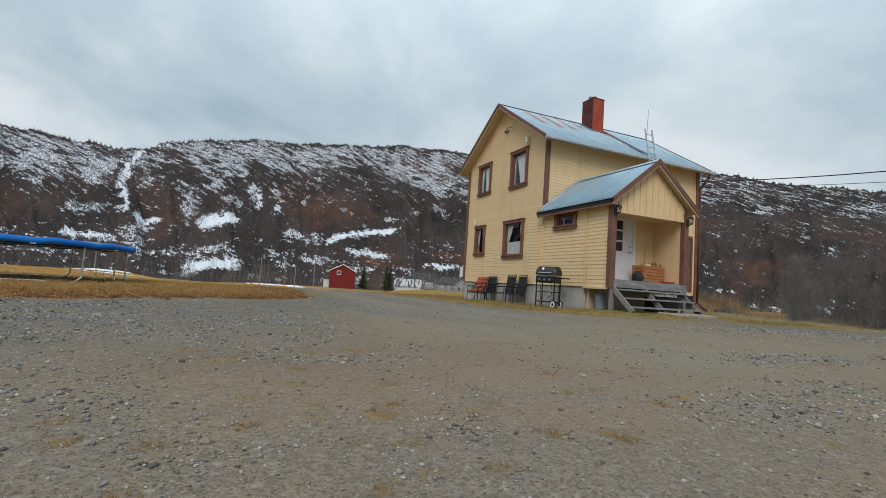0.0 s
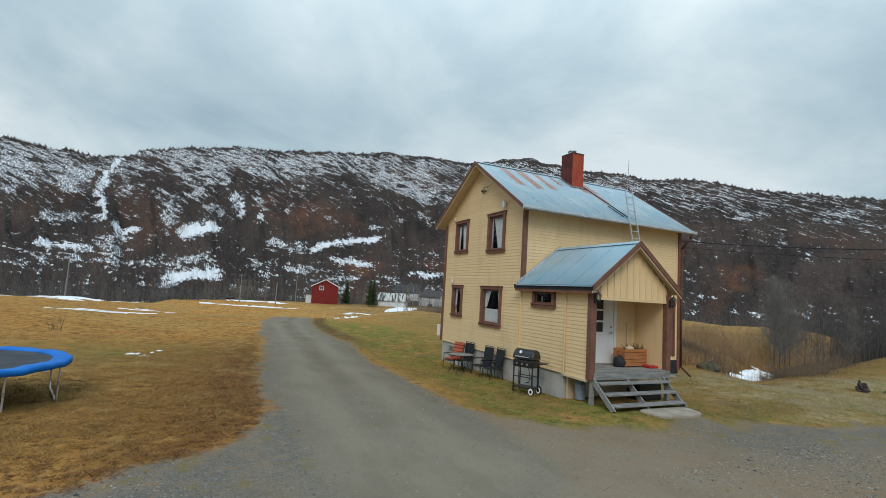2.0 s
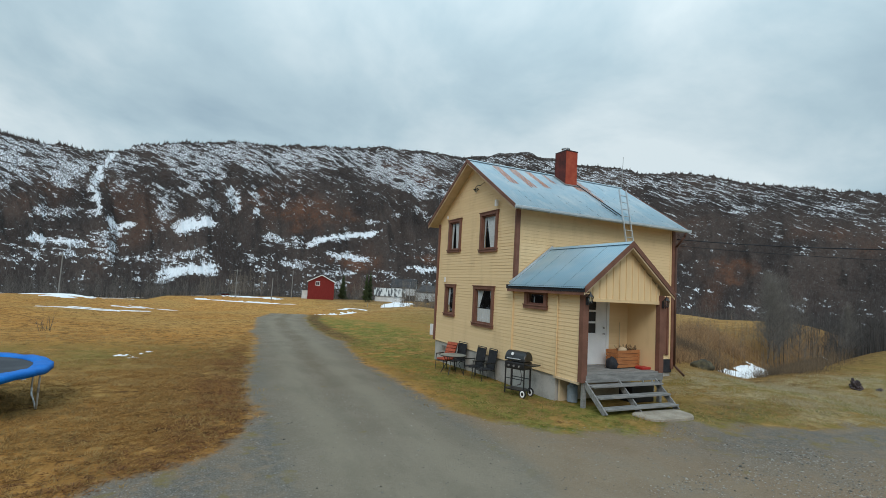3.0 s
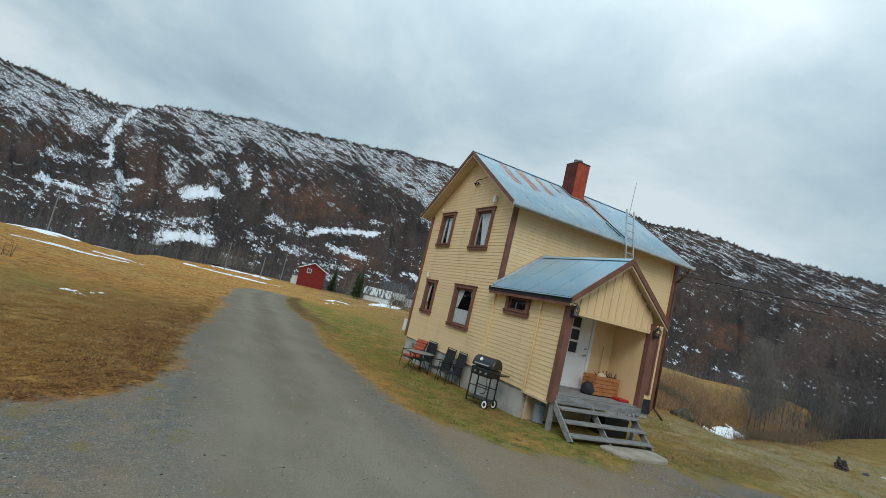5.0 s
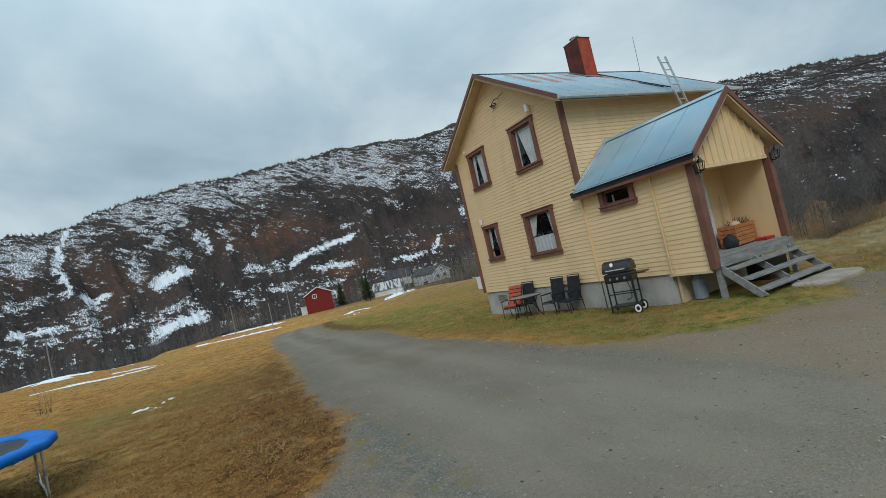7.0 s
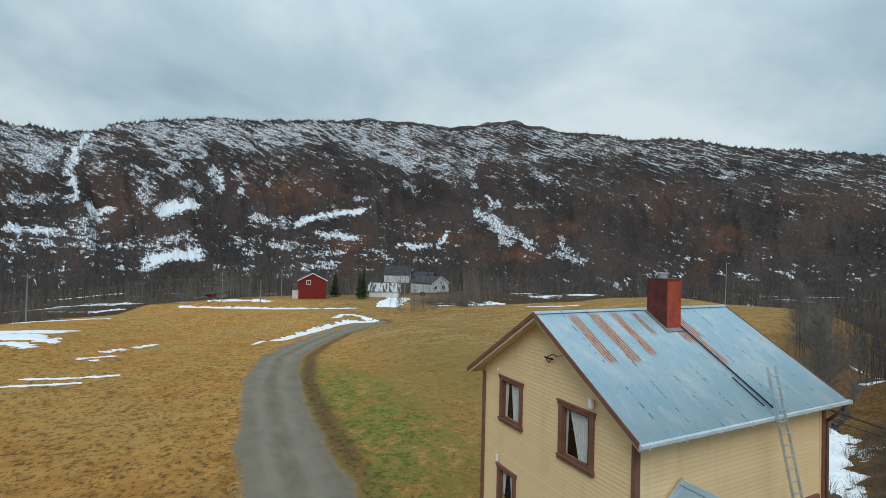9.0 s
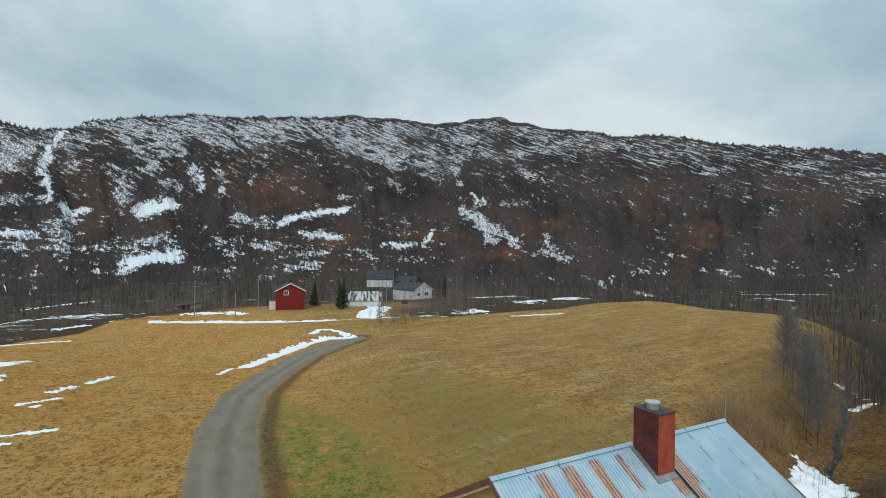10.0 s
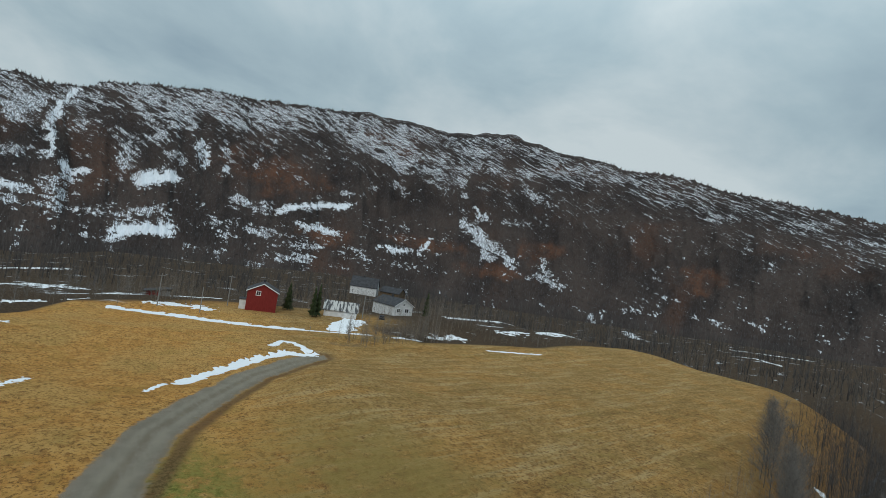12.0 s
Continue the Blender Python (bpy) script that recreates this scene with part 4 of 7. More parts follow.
east_wall = part("wall", fixed_normals(bm), M["siding"], farmhouse, "far gable wall of yellow clapboards")
# Floors and partitions behind the windows, coloured dark as unlit rooms.
bm = fresh()
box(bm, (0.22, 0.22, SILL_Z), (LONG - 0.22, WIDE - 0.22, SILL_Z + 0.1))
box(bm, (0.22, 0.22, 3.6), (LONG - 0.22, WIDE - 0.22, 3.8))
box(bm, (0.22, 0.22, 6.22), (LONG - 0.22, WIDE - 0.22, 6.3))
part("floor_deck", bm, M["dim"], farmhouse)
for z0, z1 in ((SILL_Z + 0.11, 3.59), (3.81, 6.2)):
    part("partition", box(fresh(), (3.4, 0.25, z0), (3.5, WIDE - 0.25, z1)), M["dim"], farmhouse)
# Added panels hide the yellow inner wall faces; their dark colour is room shade.
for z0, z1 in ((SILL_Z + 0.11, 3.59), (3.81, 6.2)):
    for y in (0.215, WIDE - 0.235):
        part("lining", box(fresh(), (0.22, y, z0), (3.39, y + 0.02, z1)), M["dim"], farmhouse, "added inner panel coloured dark for room shade")
# Another added shade-coloured panel, behind the small porch window.
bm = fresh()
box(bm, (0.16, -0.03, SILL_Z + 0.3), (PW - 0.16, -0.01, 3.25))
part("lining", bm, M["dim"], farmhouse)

# Foundation of cast concrete, with a dark panel at the far end of the front.
bm = fresh()
box(bm, (0.06, -2.3, -0.6), (0.3, WIDE - 0.06, SILL_Z - 0.004))
box(bm, (0.3, 0.06, -0.6), (LONG - 0.06, 0.3, SILL_Z - 0.004))
box(bm, (0.3, WIDE - 0.3, -0.6), (LONG - 0.3, WIDE - 0.06, SILL_Z - 0.004))
box(bm, (LONG - 0.3, 0.3, -0.6), (LONG - 0.06, WIDE - 0.06, SILL_Z - 0.004))
box(bm, (0.3, -2.3, -0.6), (PW - 0.06, -2.1, SILL_Z - 0.004))
box(bm, (PW - 0.3, -2.1, -0.6), (PW - 0.06, 0.06, SILL_Z - 0.004))
foundation = part("foundation", bm, M["concrete"], farmhouse, "stained grey concrete foundation")
for y in (-1.05, 0.02, 2.1, 4.3):
    bm = fresh()
    box(bm, (0.045, y, -0.3), (0.075, y + 0.025, SILL_Z - 0.02))
    part("joint", bm, M["soot"], foundation)
bm = fresh()
box(bm, (0.04, 5.0, 0.42), (0.07, 5.55, 0.62))
for k in range(6):
    box(bm, (0.025, 5.03, 0.435 + k * 0.031), (0.05, 5.52, 0.45 + k * 0.031))
part("vent_grille", bm, M["steel_grey"], foundation)
bm = fresh()
box(bm, (6.9, 0.0, 0.22), (LONG - 0.03, 0.05, SILL_Z - 0.02), bevel=0.006)
part("dark_panel", bm, M["tar"], farmhouse, "black board over the foundation")


# ---- porch walls
bm = fresh()
panels(bm, -PD, -0.0, SILL_Z, 3.36, 0.12, [hole_small], Matrix.Translation((0.03, 0, 0)) @ WEST)
porch_west = part("wall", fixed_normals(bm), M["siding"], farmhouse, "porch side wall of yellow clapboards")
bm = fresh()
panels(bm, 0.15, PW - 0.03, SILL_Z + 0.2, 3.3, 0.12, [(1.1, 2.0, 1.04, 3.14)], Matrix.Translation((0, -2.27, 0)) @ SOUTH)
porch_back = part("wall", fixed_normals(bm), M["siding"], farmhouse, "sheltered wall behind the porch")
bm = fresh()
box(bm, (PW - 0.15, -PD + 0.12, SILL_Z + 0.2), (PW - 0.03, -2.28, 3.3))
box(bm, (PW - 0.15, -2.14, SILL_Z), (PW - 0.03, 0.0, 3.36))
porch_east = part("wall", bm, M["siding"], farmhouse)
bm = fresh()
box(bm, (0.15, -PD + 0.02, 3.1), (PW - 0.15, -2.28, 3.16))
part("soffit", bm, M["siding"], farmhouse, "porch ceiling boards")

# Gable of the porch: upright boards with battens.
bm = fresh()
poly = [(0.12, 3.12), (PW - 0.12, 3.12), (PW - 0.12, 3.45), (P_MID, P_APEX - 0.12), (0.12, 3.45)]
front = [bm.verts.new((x, -PD, z)) for x, z in poly]
back = [bm.verts.new((x, -PD + 0.06, z)) for x, z in poly]
bm.faces.new(front), bm.faces.new(back[::-1])
for k in range(5):
    bm.faces.new((front[k], front[(k + 1) % 5], back[(k + 1) % 5], back[k]))
porch_gable = part("porch_gable", fixed_normals(bm), M["siding"], farmhouse, "upright yellow boards with battens")
for k in range(11):
    x = 0.3 + k * 0.25
    top = P_APEX - 0.16 - abs(x + 0.02 - P_MID) * P_SLOPE
    bm = fresh()
    box(bm, (x, -PD - 0.028, 3.1), (x + 0.045, -PD - 0.001, min(top, P_APEX)))
    part("batten", bm, M["siding"], porch_gable)


# ---- clapboards: one shared wedge-shaped board, laid in rows
PITCH = 0.115
bm = fresh()
prof = [(0.0, 0.0), (-0.016, 0.0), (-0.0172, 0.007), (-0.006, PITCH + 0.012), (0.0, PITCH + 0.012)]
ring = [[bm.verts.new((x, y, z)) for y, z in prof] for x in (0, 1)]
bm.faces.new(ring[0][::-1]), bm.faces.new(ring[1])
for k in range(5):
    bm.faces.new((ring[0][k], ring[0][(k + 1) % 5], ring[1][(k + 1) % 5], ring[1][k]))
fixed_normals(bm)
board_mesh = bpy.data.meshes.new("board")
bm.to_mesh(board_mesh)
bm.free()
board_mesh.materials.append(M["siding"])


def clapboards(parent, facing, plane, u0, u1, z0, z1, holes, roof=None):
    """Rows of boards. facing: degrees about z. roof(z): the span of u under a slope."""
    z = z0
    while z < z1 - 0.03:
        a, b = u0, u1
        if roof:
            lo, hi = roof(z + PITCH)
            a, b = max(a, lo), min(b, hi)
        spans = [(a, b)]
        for h0, h1, hz0, hz1 in holes:
            if hz0 - 0.02 < z + PITCH / 2 < hz1 + 0.02:
                spans = [s for p, q in spans for s in ((p, min(q, h0)), (max(p, h1), q)) if s[1] - s[0] > 0.02]
        for p, q in spans:
            if q - p < 0.05:
                continue
            ob = new("board", board_mesh)
            ob.parent = parent
            at = {0: (p, plane, z), -90: (plane, q, z), 90: (plane, p, z), 180: (q, plane, z)}[facing]
            ob.matrix_basis = pose(*at, 0, 0, facing) @ Matrix.Diagonal((q - p, 1, 1, 1))
        z += PITCH


def under_roof(z):
    half = (6.36 + WIDE / 2 * SLOPE - z) / SLOPE - 0.02
    return WIDE / 2 - half, WIDE / 2 + half


# ---- roofs of corrugated sheet
def corrugated(run, length, wide, wave=0.098, deep=0.006):
    """One sheet: x across the waves, y down the slope."""
    steps = int(round(wide / wave)) * 6
    xs = np.linspace(0, wide, steps + 1)
    zs = deep * np.cos(xs / wave * 2 * np.pi)
    ys = np.array([0.0, length])
    verts = [(x, -y, z + lift) for lift in (0.0, -0.006) for y in ys for x, z in zip(xs, zs)]
    n = steps + 1
    faces = [(k, k + n, k + n + 1, k + 1) for k in range(steps)] + [(2 * n + k, 2 * n + k + 1, 3 * n + k + 1, 3 * n + k) for k in range(steps)]
    faces += [(n + k, 3 * n + k, 3 * n + k + 1, n + k + 1) for k in range(steps)]
    mesh = bpy.data.meshes.new("sheet")
    mesh.from_pydata(verts, [], [f[::-1] for f in faces])
    mesh.materials.append(M["tin"])
    mesh.polygons.foreach_set("use_smooth", [True] * len(mesh.polygons))
    return mesh


bm = fresh()
tilt = math.atan(SLOPE)
run = math.hypot(3.65, APEX_Z - EAVE_Z)
for sgn, y0 in ((1, -0.42), (-1, WIDE + 0.42)):
    e = [(x, y, z) for x in (-0.37, LONG + 0.16) for y, z in ((y0, EAVE_Z - 0.05), (3.2, APEX_Z - 0.06), (3.2, APEX_Z - 0.16), (y0, EAVE_Z - 0.15))]
    vs = [bm.verts.new(p) for p in e]
    bm.faces.new(vs[:4]), bm.faces.new(vs[4:][::-1])
    for k in range(4):
        bm.faces.new((vs[k], vs[(k + 1) % 4], vs[4 + (k + 1) % 4], vs[4 + k]))
roof = part("roof", fixed_normals(bm), M["cream"], farmhouse, "gabled roof of weathered blue corrugated tin with rust streaks")
SHEET = (LONG + 0.58) / 9
sheet_mesh = corrugated(0, run + 0.05, SHEET, SHEET / 10, 0.005)
for k in range(9):
    for face in (0, 1):
        ob = new("roof_sheet", sheet_mesh)
        ob.parent = roof
        if face == 0:
            ob.matrix_basis = pose(-0.4 + k * SHEET, 3.2, APEX_Z - 0.012, math.degrees(tilt), 0, 0)
        else:
            ob.matrix_basis = pose(-0.4 + (k + 1) * SHEET, 3.2, APEX_Z - 0.012, math.degrees(tilt), 0, 180)
bm = fresh()
for sgn in (1, -1):
    m = pose(0, 3.2, APEX_Z + 0.03, -sgn * math.degrees(tilt), 0, 0)
    box(bm, (-0.42, 0 if sgn > 0 else -0.11, -0.008), (LONG + 0.2, 0.11 if sgn > 0 else 0, 0.0), m)
part("ridge_cap", bm, M["tin"], roof, "folded tin ridge capping")
bm = fresh()
rod(bm, (-0.42, -0.5, EAVE_Z - 0.09), (LONG + 0.22, -0.5, EAVE_Z - 0.11), 0.062, sides=10)
box(bm, (-0.42, -0.56, EAVE_Z - 0.075), (LONG + 0.22, -0.44, EAVE_Z - 0.05))
gutter = part("gutter", bm, M["pale_zinc"], roof, "pale grey half-round gutter along the eave")
for k in range(8):
    bm = fresh()
    box(bm, (-0.2 + k * 1.2, -0.57, EAVE_Z - 0.16), (-0.18 + k * 1.2, -0.40, EAVE_Z - 0.04))
    part("bracket", bm, M["pale_zinc"], gutter)
bm = fresh()
bent(bm, [(LONG + 0.1, -0.5, EAVE_Z - 0.15), (LONG + 0.08, -0.42, EAVE_Z - 0.35), (LONG + 0.05, -0.07, EAVE_Z - 0.75), (LONG + 0.05, -0.07, 0.5), (LONG + 0.35, -0.3, 0.12)], 0.045, 9)
part("downpipe", bm, M["dark_brown"], farmhouse, "dark brown rain downpipe", smooth=True)
bm = fresh()
box(bm, (-0.38, -0.42, EAVE_Z - 0.16), (LONG + 0.16, -0.38, EAVE_Z + 0.0))
part("fascia", bm, M["cream"], roof)


def bargeboard(parent, x, y0, z0, y1, z1, deep, thick, mat, label="", name="bargeboard"):
    """A sloping board in the plane x, its top edge from (y0, z0) to (y1, z1)."""
    bm = fresh()
    vs = [bm.verts.new(p) for d in (0, thick) for p in ((x + d, y0, z0), (x + d, y1, z1), (x + d, y1, z1 - deep), (x + d, y0, z0 - deep))]
    bm.faces.new(vs[:4]), bm.faces.new(vs[4:][::-1])
    for k in range(4):
        bm.faces.new((vs[k], vs[(k + 1) % 4], vs[4 + (k + 1) % 4], vs[4 + k]))
    return part(name, fixed_normals(bm), mat, parent, label)


for x in (-0.43, LONG + 0.17):
    for y in (-0.47, WIDE + 0.47):
        bargeboard(roof, x, y, EAVE_Z + 0.01, 3.2, APEX_Z + 0.02, 0.14, 0.03, M["brown"], "brown bargeboard")
        bargeboard(roof, x + (0.035 if x < 0 else -0.035), y, EAVE_Z - 0.128, 3.2, APEX_Z - 0.118, 0.08, 0.025, M["cream"], "cream under-board", "fascia")

# porch roof
bm = fresh()
for sgn, x0 in ((1, -0.2), (-1, 2 * P_MID + 0.2)):
    e = [(x, y, z) for y in (-PD - 0.24, -0.0) for x, z in ((x0, P_EAVE - 0.04), (P_MID, P_APEX - 0.05), (P_MID, P_APEX - 0.13), (x0, P_EAVE - 0.12))]
    vs = [bm.verts.new(p) for p in e]
    bm.faces.new(vs[:4]), bm.faces.new(vs[4:][::-1])
    for k in range(4):
        bm.faces.new((vs[k], vs[(k + 1) % 4], vs[4 + (k + 1) % 4], vs[4 + k]))
porch_roof = part("porch_roof", fixed_normals(bm), M["cream"], farmhouse, "small gabled porch roof of blue corrugated tin")
p_run, p_tilt = math.hypot(1.79, P_APEX - P_EAVE), math.atan(P_SLOPE)
p_sheet = corrugated(0, p_run + 0.05, 0.935, 0.0935, 0.0022)
for k in range(4):
    for face in (0, 1):
        ob = new("roof_sheet", p_sheet)
        ob.parent = porch_roof
        if face == 0:
            ob.matrix_basis = pose(P_MID, -0.03 - k * 0.935, P_APEX - 0.01, math.degrees(p_tilt), 0, -90)
        else:
            ob.matrix_basis = pose(P_MID, -0.965 - k * 0.935, P_APEX - 0.01, math.degrees(p_tilt), 0, 90)
for k in range(1, 4):
    for sgn in (1, -1):
        bm = fresh()
        box(bm, (0.14 if sgn > 0 else -p_run - 0.04, -0.03 - k * 0.935 - 0.008, -0.014), (p_run + 0.04 if sgn > 0 else -0.14, -0.03 - k * 0.935 + 0.008, -0.003), pose(P_MID, 0, P_APEX, 0, sgn * math.degrees(p_tilt), 0))
        part("lap_joint", bm, M["lap"], porch_roof, "dark sheet lap")
bm = fresh()
for sgn in (1, -1):
    m = pose(P_MID, 0, P_APEX + 0.028, 0, sgn * math.degrees(p_tilt), 0)
    box(bm, (0 if sgn > 0 else -0.14, -PD - 0.27, -0.007), (0.14 if sgn > 0 else 0, -0.02, 0.0), m)
part("ridge_cap", bm, M["tin"], porch_roof)
bm = fresh()
box(bm, (-0.23, -PD - 0.26, P_EAVE - 0.15), (-0.2, 0.14, P_EAVE - 0.01))
part("fascia", bm, M["tar"], porch_roof, "black eave board")
bm = fresh()
box(bm, (-0.215, -PD - 0.24, P_EAVE - 0.24), (-0.18, 0.1, P_EAVE - 0.152))
part("fascia", bm, M["brown"], porch_roof, "brown board under the eave")
bm = fresh()
box(bm, (-0.19, -PD - 0.2, P_EAVE - 0.2), (0.0, -0.0, P_EAVE - 0.17))
part("soffit", bm, M["siding"], porch_roof)
# flashing where the porch roof meets the wall
bm = fresh()
m = pose(P_MID, 0, P_APEX + 0.06, 0, -math.degrees(p_tilt), 0)
box(bm, (-p_run, -0.08, -0.05), (0, -0.035, 0.03), m)
part("flashing", bm, M["zinc"], porch_roof)


def slanted(parent, y, x0, z0, x1, z1, deep, thick, mat, label="", name="bargeboard"):
    bm = fresh()
    vs = [bm.verts.new(p) for d in (0, thick) for p in ((x0, y + d, z0), (x1, y + d, z1), (x1, y + d, z1 - deep), (x0, y + d, z0 - deep))]
    bm.faces.new(vs[:4]), bm.faces.new(vs[4:][::-1])
    for k in range(4):
        bm.faces.new((vs[k], vs[(k + 1) % 4], vs[4 + (k + 1) % 4], vs[4 + k]))
    return part(name, fixed_normals(bm), mat, parent, label)


for x in (-0.22, 2 * P_MID + 0.22):
    slanted(porch_roof, -PD - 0.28, x, P_EAVE + 0.0, P_MID, P_APEX + 0.03, 0.17, 0.03, M["brown"], "brown bargeboard")
    slanted(porch_roof, -PD - 0.25, x, P_EAVE - 0.16, P_MID, P_APEX - 0.13, 0.07, 0.02, M["cream"], "", "fascia")

# ---- corner boards, posts, battens
def upright(x0, x1, y0, y1, z0, z1, mat, name="corner_board", label=""):
    bm = fresh()
    box(bm, (x0, y0, z0), (x1, y1, z1), bevel=0.005)
    return part(name, bm, mat, farmhouse, label)


upright(-0.04, 0.02, -0.02, 0.0, SILL_Z, 3.2, M["siding"])
upright(-0.046, 0.03, -0.045, 0.05, 3.3, 6.12, M["brown"], label="brown corner board")
upright(-0.03, 0.12, -0.06, -0.0, 3.4, 6.12, M["brown"])
upright(-0.046, 0.03, WIDE - 0.1, WIDE + 0.035, SILL_Z, 6.1, M["brown"])
upright(LONG - 0.12, LONG + 0.035, -0.046, 0.03, SILL_Z - 0.4, 6.12, M["brown"])
upright(-0.04, 0.0, -2.405, -2.375, SILL_Z, 3.2, M["siding"], "batten")
upright(-0.05, 0.14, -PD - 0.05, -PD + 0.12, 0.78, 3.3, M["brown"], "post", "brown corner post of the porch")
upright(PW - 0.16, PW + 0.02, -PD - 0.05, -PD + 0.1, 0.78, 3.3, M["brown"], "post", "brown corner post of the porch")
upright(0.14, PW - 0.16, -PD - 0.02, -PD + 0.08, 3.02, 3.12, M["siding"], "beam")
upright(-0.02, 0.04, -PD + 0.1, -2.3, 0.70, SILL_Z, M["cream"], "batten")


# ---- windows
def window(u0, u1, z0, z1, cas, name, curtain, sash=True, tall_sill=True):
    """A casing with sill, sash, pane and curtain on the wall that faces -x."""
    at = Matrix.Translation((0, 0, 0)) @ WEST
    bm = fresh()
    box(bm, (u0, -0.05, z0 + cas * 0.8), (u0 + cas, 0.045, z1 - cas), at, 0.004)
    box(bm, (u1 - cas, -0.05, z0 + cas * 0.8), (u1, 0.045, z1 - cas), at, 0.004)
    box(bm, (u0 - 0.03, -0.05, z1 - cas), (u1 + 0.03, 0.05, z1 - 0.03), at, 0.004)
    box(bm, (u0 - 0.06, -0.02, z1 - 0.03), (u1 + 0.06, 0.075, z1), at, 0.004)
    case = part(name, bm, M["brown"], farmhouse, "brown painted window casing")
    bm = fresh()
    box(bm, (u0 - 0.02, -0.02, z0), (u1 + 0.02, 0.06, z0 + cas * 0.8), at, 0.004)
    box(bm, (u0 - 0.04, -0.02, z0 + cas * 0.8 - 0.02), (u1 + 0.04, 0.085, z0 + cas * 0.8 + 0.015), at, 0.004)
    part("sill", bm, M["brown"], case)
    a, b, c, d = u0 + cas, u1 - cas, z0 + cas * 0.8 + 0.015, z1 - cas
    f = 0.055
    bm = fresh()
    for p, q in (((a, -0.07, c), (a + f, -0.015, d)), ((b - f, -0.07, c), (b, -0.015, d)), ((a + f, -0.07, c), (b - f, -0.015, c + f)), ((a + f, -0.07, d - f), (b - f, -0.015, d))):
        box(bm, p, q, at, 0.004)
    part("sash", bm, M["brown"] if sash else M["dark_brown"], case, "narrow wooden sash")
    bm = fresh()
    bm.faces.new([bm.verts.new(at @ Vector(p_)) for p_ in ((a + f, -0.045, c + f), (b - f, -0.045, c + f), (b - f, -0.045, d - f), (a + f, -0.045, d - f))])
    bm.normal_update()
    if bm.faces[:][0].normal.x > 0:
        bmesh.ops.reverse_faces(bm, faces=bm.faces[:])
    pane = part("pane", bm, M["glass"], case, "clear glass pane")
    pane.visible_shadow = False
    lo, hi, left, right = c + f, d - f, a + f, b - f
    for k, (p, q, top, bottom, gather) in enumerate(curtain):
        n = 26
        verts, faces = [], []
        for i in range(n + 1):
            s = i / n
            for j in range(5):
                t = j / 4
                u_top = left + (right - left) * (p + (q - p) * s)
                mid = (p if p < 1 - q else q)
                u_low = left + (right - left) * (mid + (p + (q - p) * s - mid) * gather)
                u = u_top + (u_low - u_top) * t
                verts.append(at @ Vector((u, -0.095 + 0.012 * math.sin(s * 40 + t), lo + (hi - lo) * (top + (bottom - top) * t))))
        for i in range(n):
            for j in range(4):
                v = i * 5 + j
                faces.append((v, v + 1, v + 6, v + 5))
        mesh = bpy.data.meshes.new("curtain")
        mesh.from_pydata(verts, [], faces)
        ob = link_mesh("curtain", mesh, M["cloth"], case, "pale lace curtain", True)
    return case


PAIR = [(0.0, 0.48, 1.0, 0.0, 0.5), (0.56, 1.0, 1.0, 0.0, 0.4)]
window(*WINDOWS[0], 0.13, "window", [(0.05, 0.62, 1.0, 0.0, 0.75), (0.78, 1.0, 1.0, 0.0, 0.6)])
window(*WINDOWS[1], 0.14, "window", [(0.12, 0.85, 1.0, 0.0, 0.5), (0.9, 1.0, 1.0, 0.0, 0.5)])
window(*WINDOWS[2], 0.13, "window", [(0.0, 0.4, 1.0, 0.3, 0.6), (0.7, 1.0, 1.0, 0.3, 0.6)])
window(*WINDOWS[3], 0.14, "window", [(0.62, 1.0, 1.0, 0.45, 0.35), (0.0, 0.2, 1.0, 0.45, 0.5), (0.0, 1.0, 0.42, 0.0, 1.0)])
window(*SMALL, 0.15, "window", [(0.72, 0.8, 0.7, 0.0, 1.0)])

# ---- doors
at = Matrix.Translation((0, -2.3, 0)) @ SOUTH
bm = fresh()
for p, q in (((1.0, -0.03, 1.02), (1.1, 0.04, 3.22)), ((2.0, -0.03, 1.02), (2.1, 0.04, 3.22)), ((1.1, -0.03, 3.12), (2.0, 0.04, 3.22))):
    box(bm, p, q, at, 0.004)
door_frame = part("door_frame", bm, M["white"], farmhouse, "white painted door frame")
bm = fresh()
panels(bm, 1.1, 2.0, 1.05, 3.12, 0.045, [(1.28, 1.58, 2.02 + 0.36 * k, 2.32 + 0.36 * k) for k in range(3)], Matrix.Translation((0, -2.3, 0)) @ SOUTH)
door = part("door", fixed_normals(bm), M["white"], door_frame, "white front door with three small panes")
bm = fresh()
for k in range(3):
    box(bm, (1.28, -0.03, 2.02 + 0.36 * k), (1.58, -0.022, 2.32 + 0.36 * k), at)
part("pane", bm, M["black"], door_frame, "dark door glass")
bm = fresh()
rod(bm, (1.9, -2.3, 2.0), (1.9, -2.37, 2.0), 0.02)
bent(bm, [(1.9, -2.36, 2.0), (1.78, -2.37, 2.0)], 0.012)
part("handle", bm, M["steel_grey"], door_frame, "steel lever handle")
part("lock", rod(fresh(), (1.9, -2.3, 2.18), (1.9, -2.33, 2.18), 0.028, sides=12), M["steel_grey"], door_frame, "round door lock")
bm = fresh()
box(bm, (1.0, -2.45, 1.0), (2.1, -2.3, 1.045), bevel=0.006)
part("threshold", bm, M["deck"], door_frame)
bm = fresh()
at = Matrix.Translation((0, -0.03, 0)) @ SOUTH
for p, q in (((6.9, -0.06, 0.92), (6.98, 0.03, 3.28)), ((7.53, -0.06, 0.92), (7.61, 0.03, 3.28)), ((6.98, -0.06, 3.18), (7.53, 0.03, 3.28))):
    box(bm, p, q, at, 0.004)
side_frame = part("door_frame", bm, M["brown"], farmhouse, "brown side door frame")
bm = fresh()
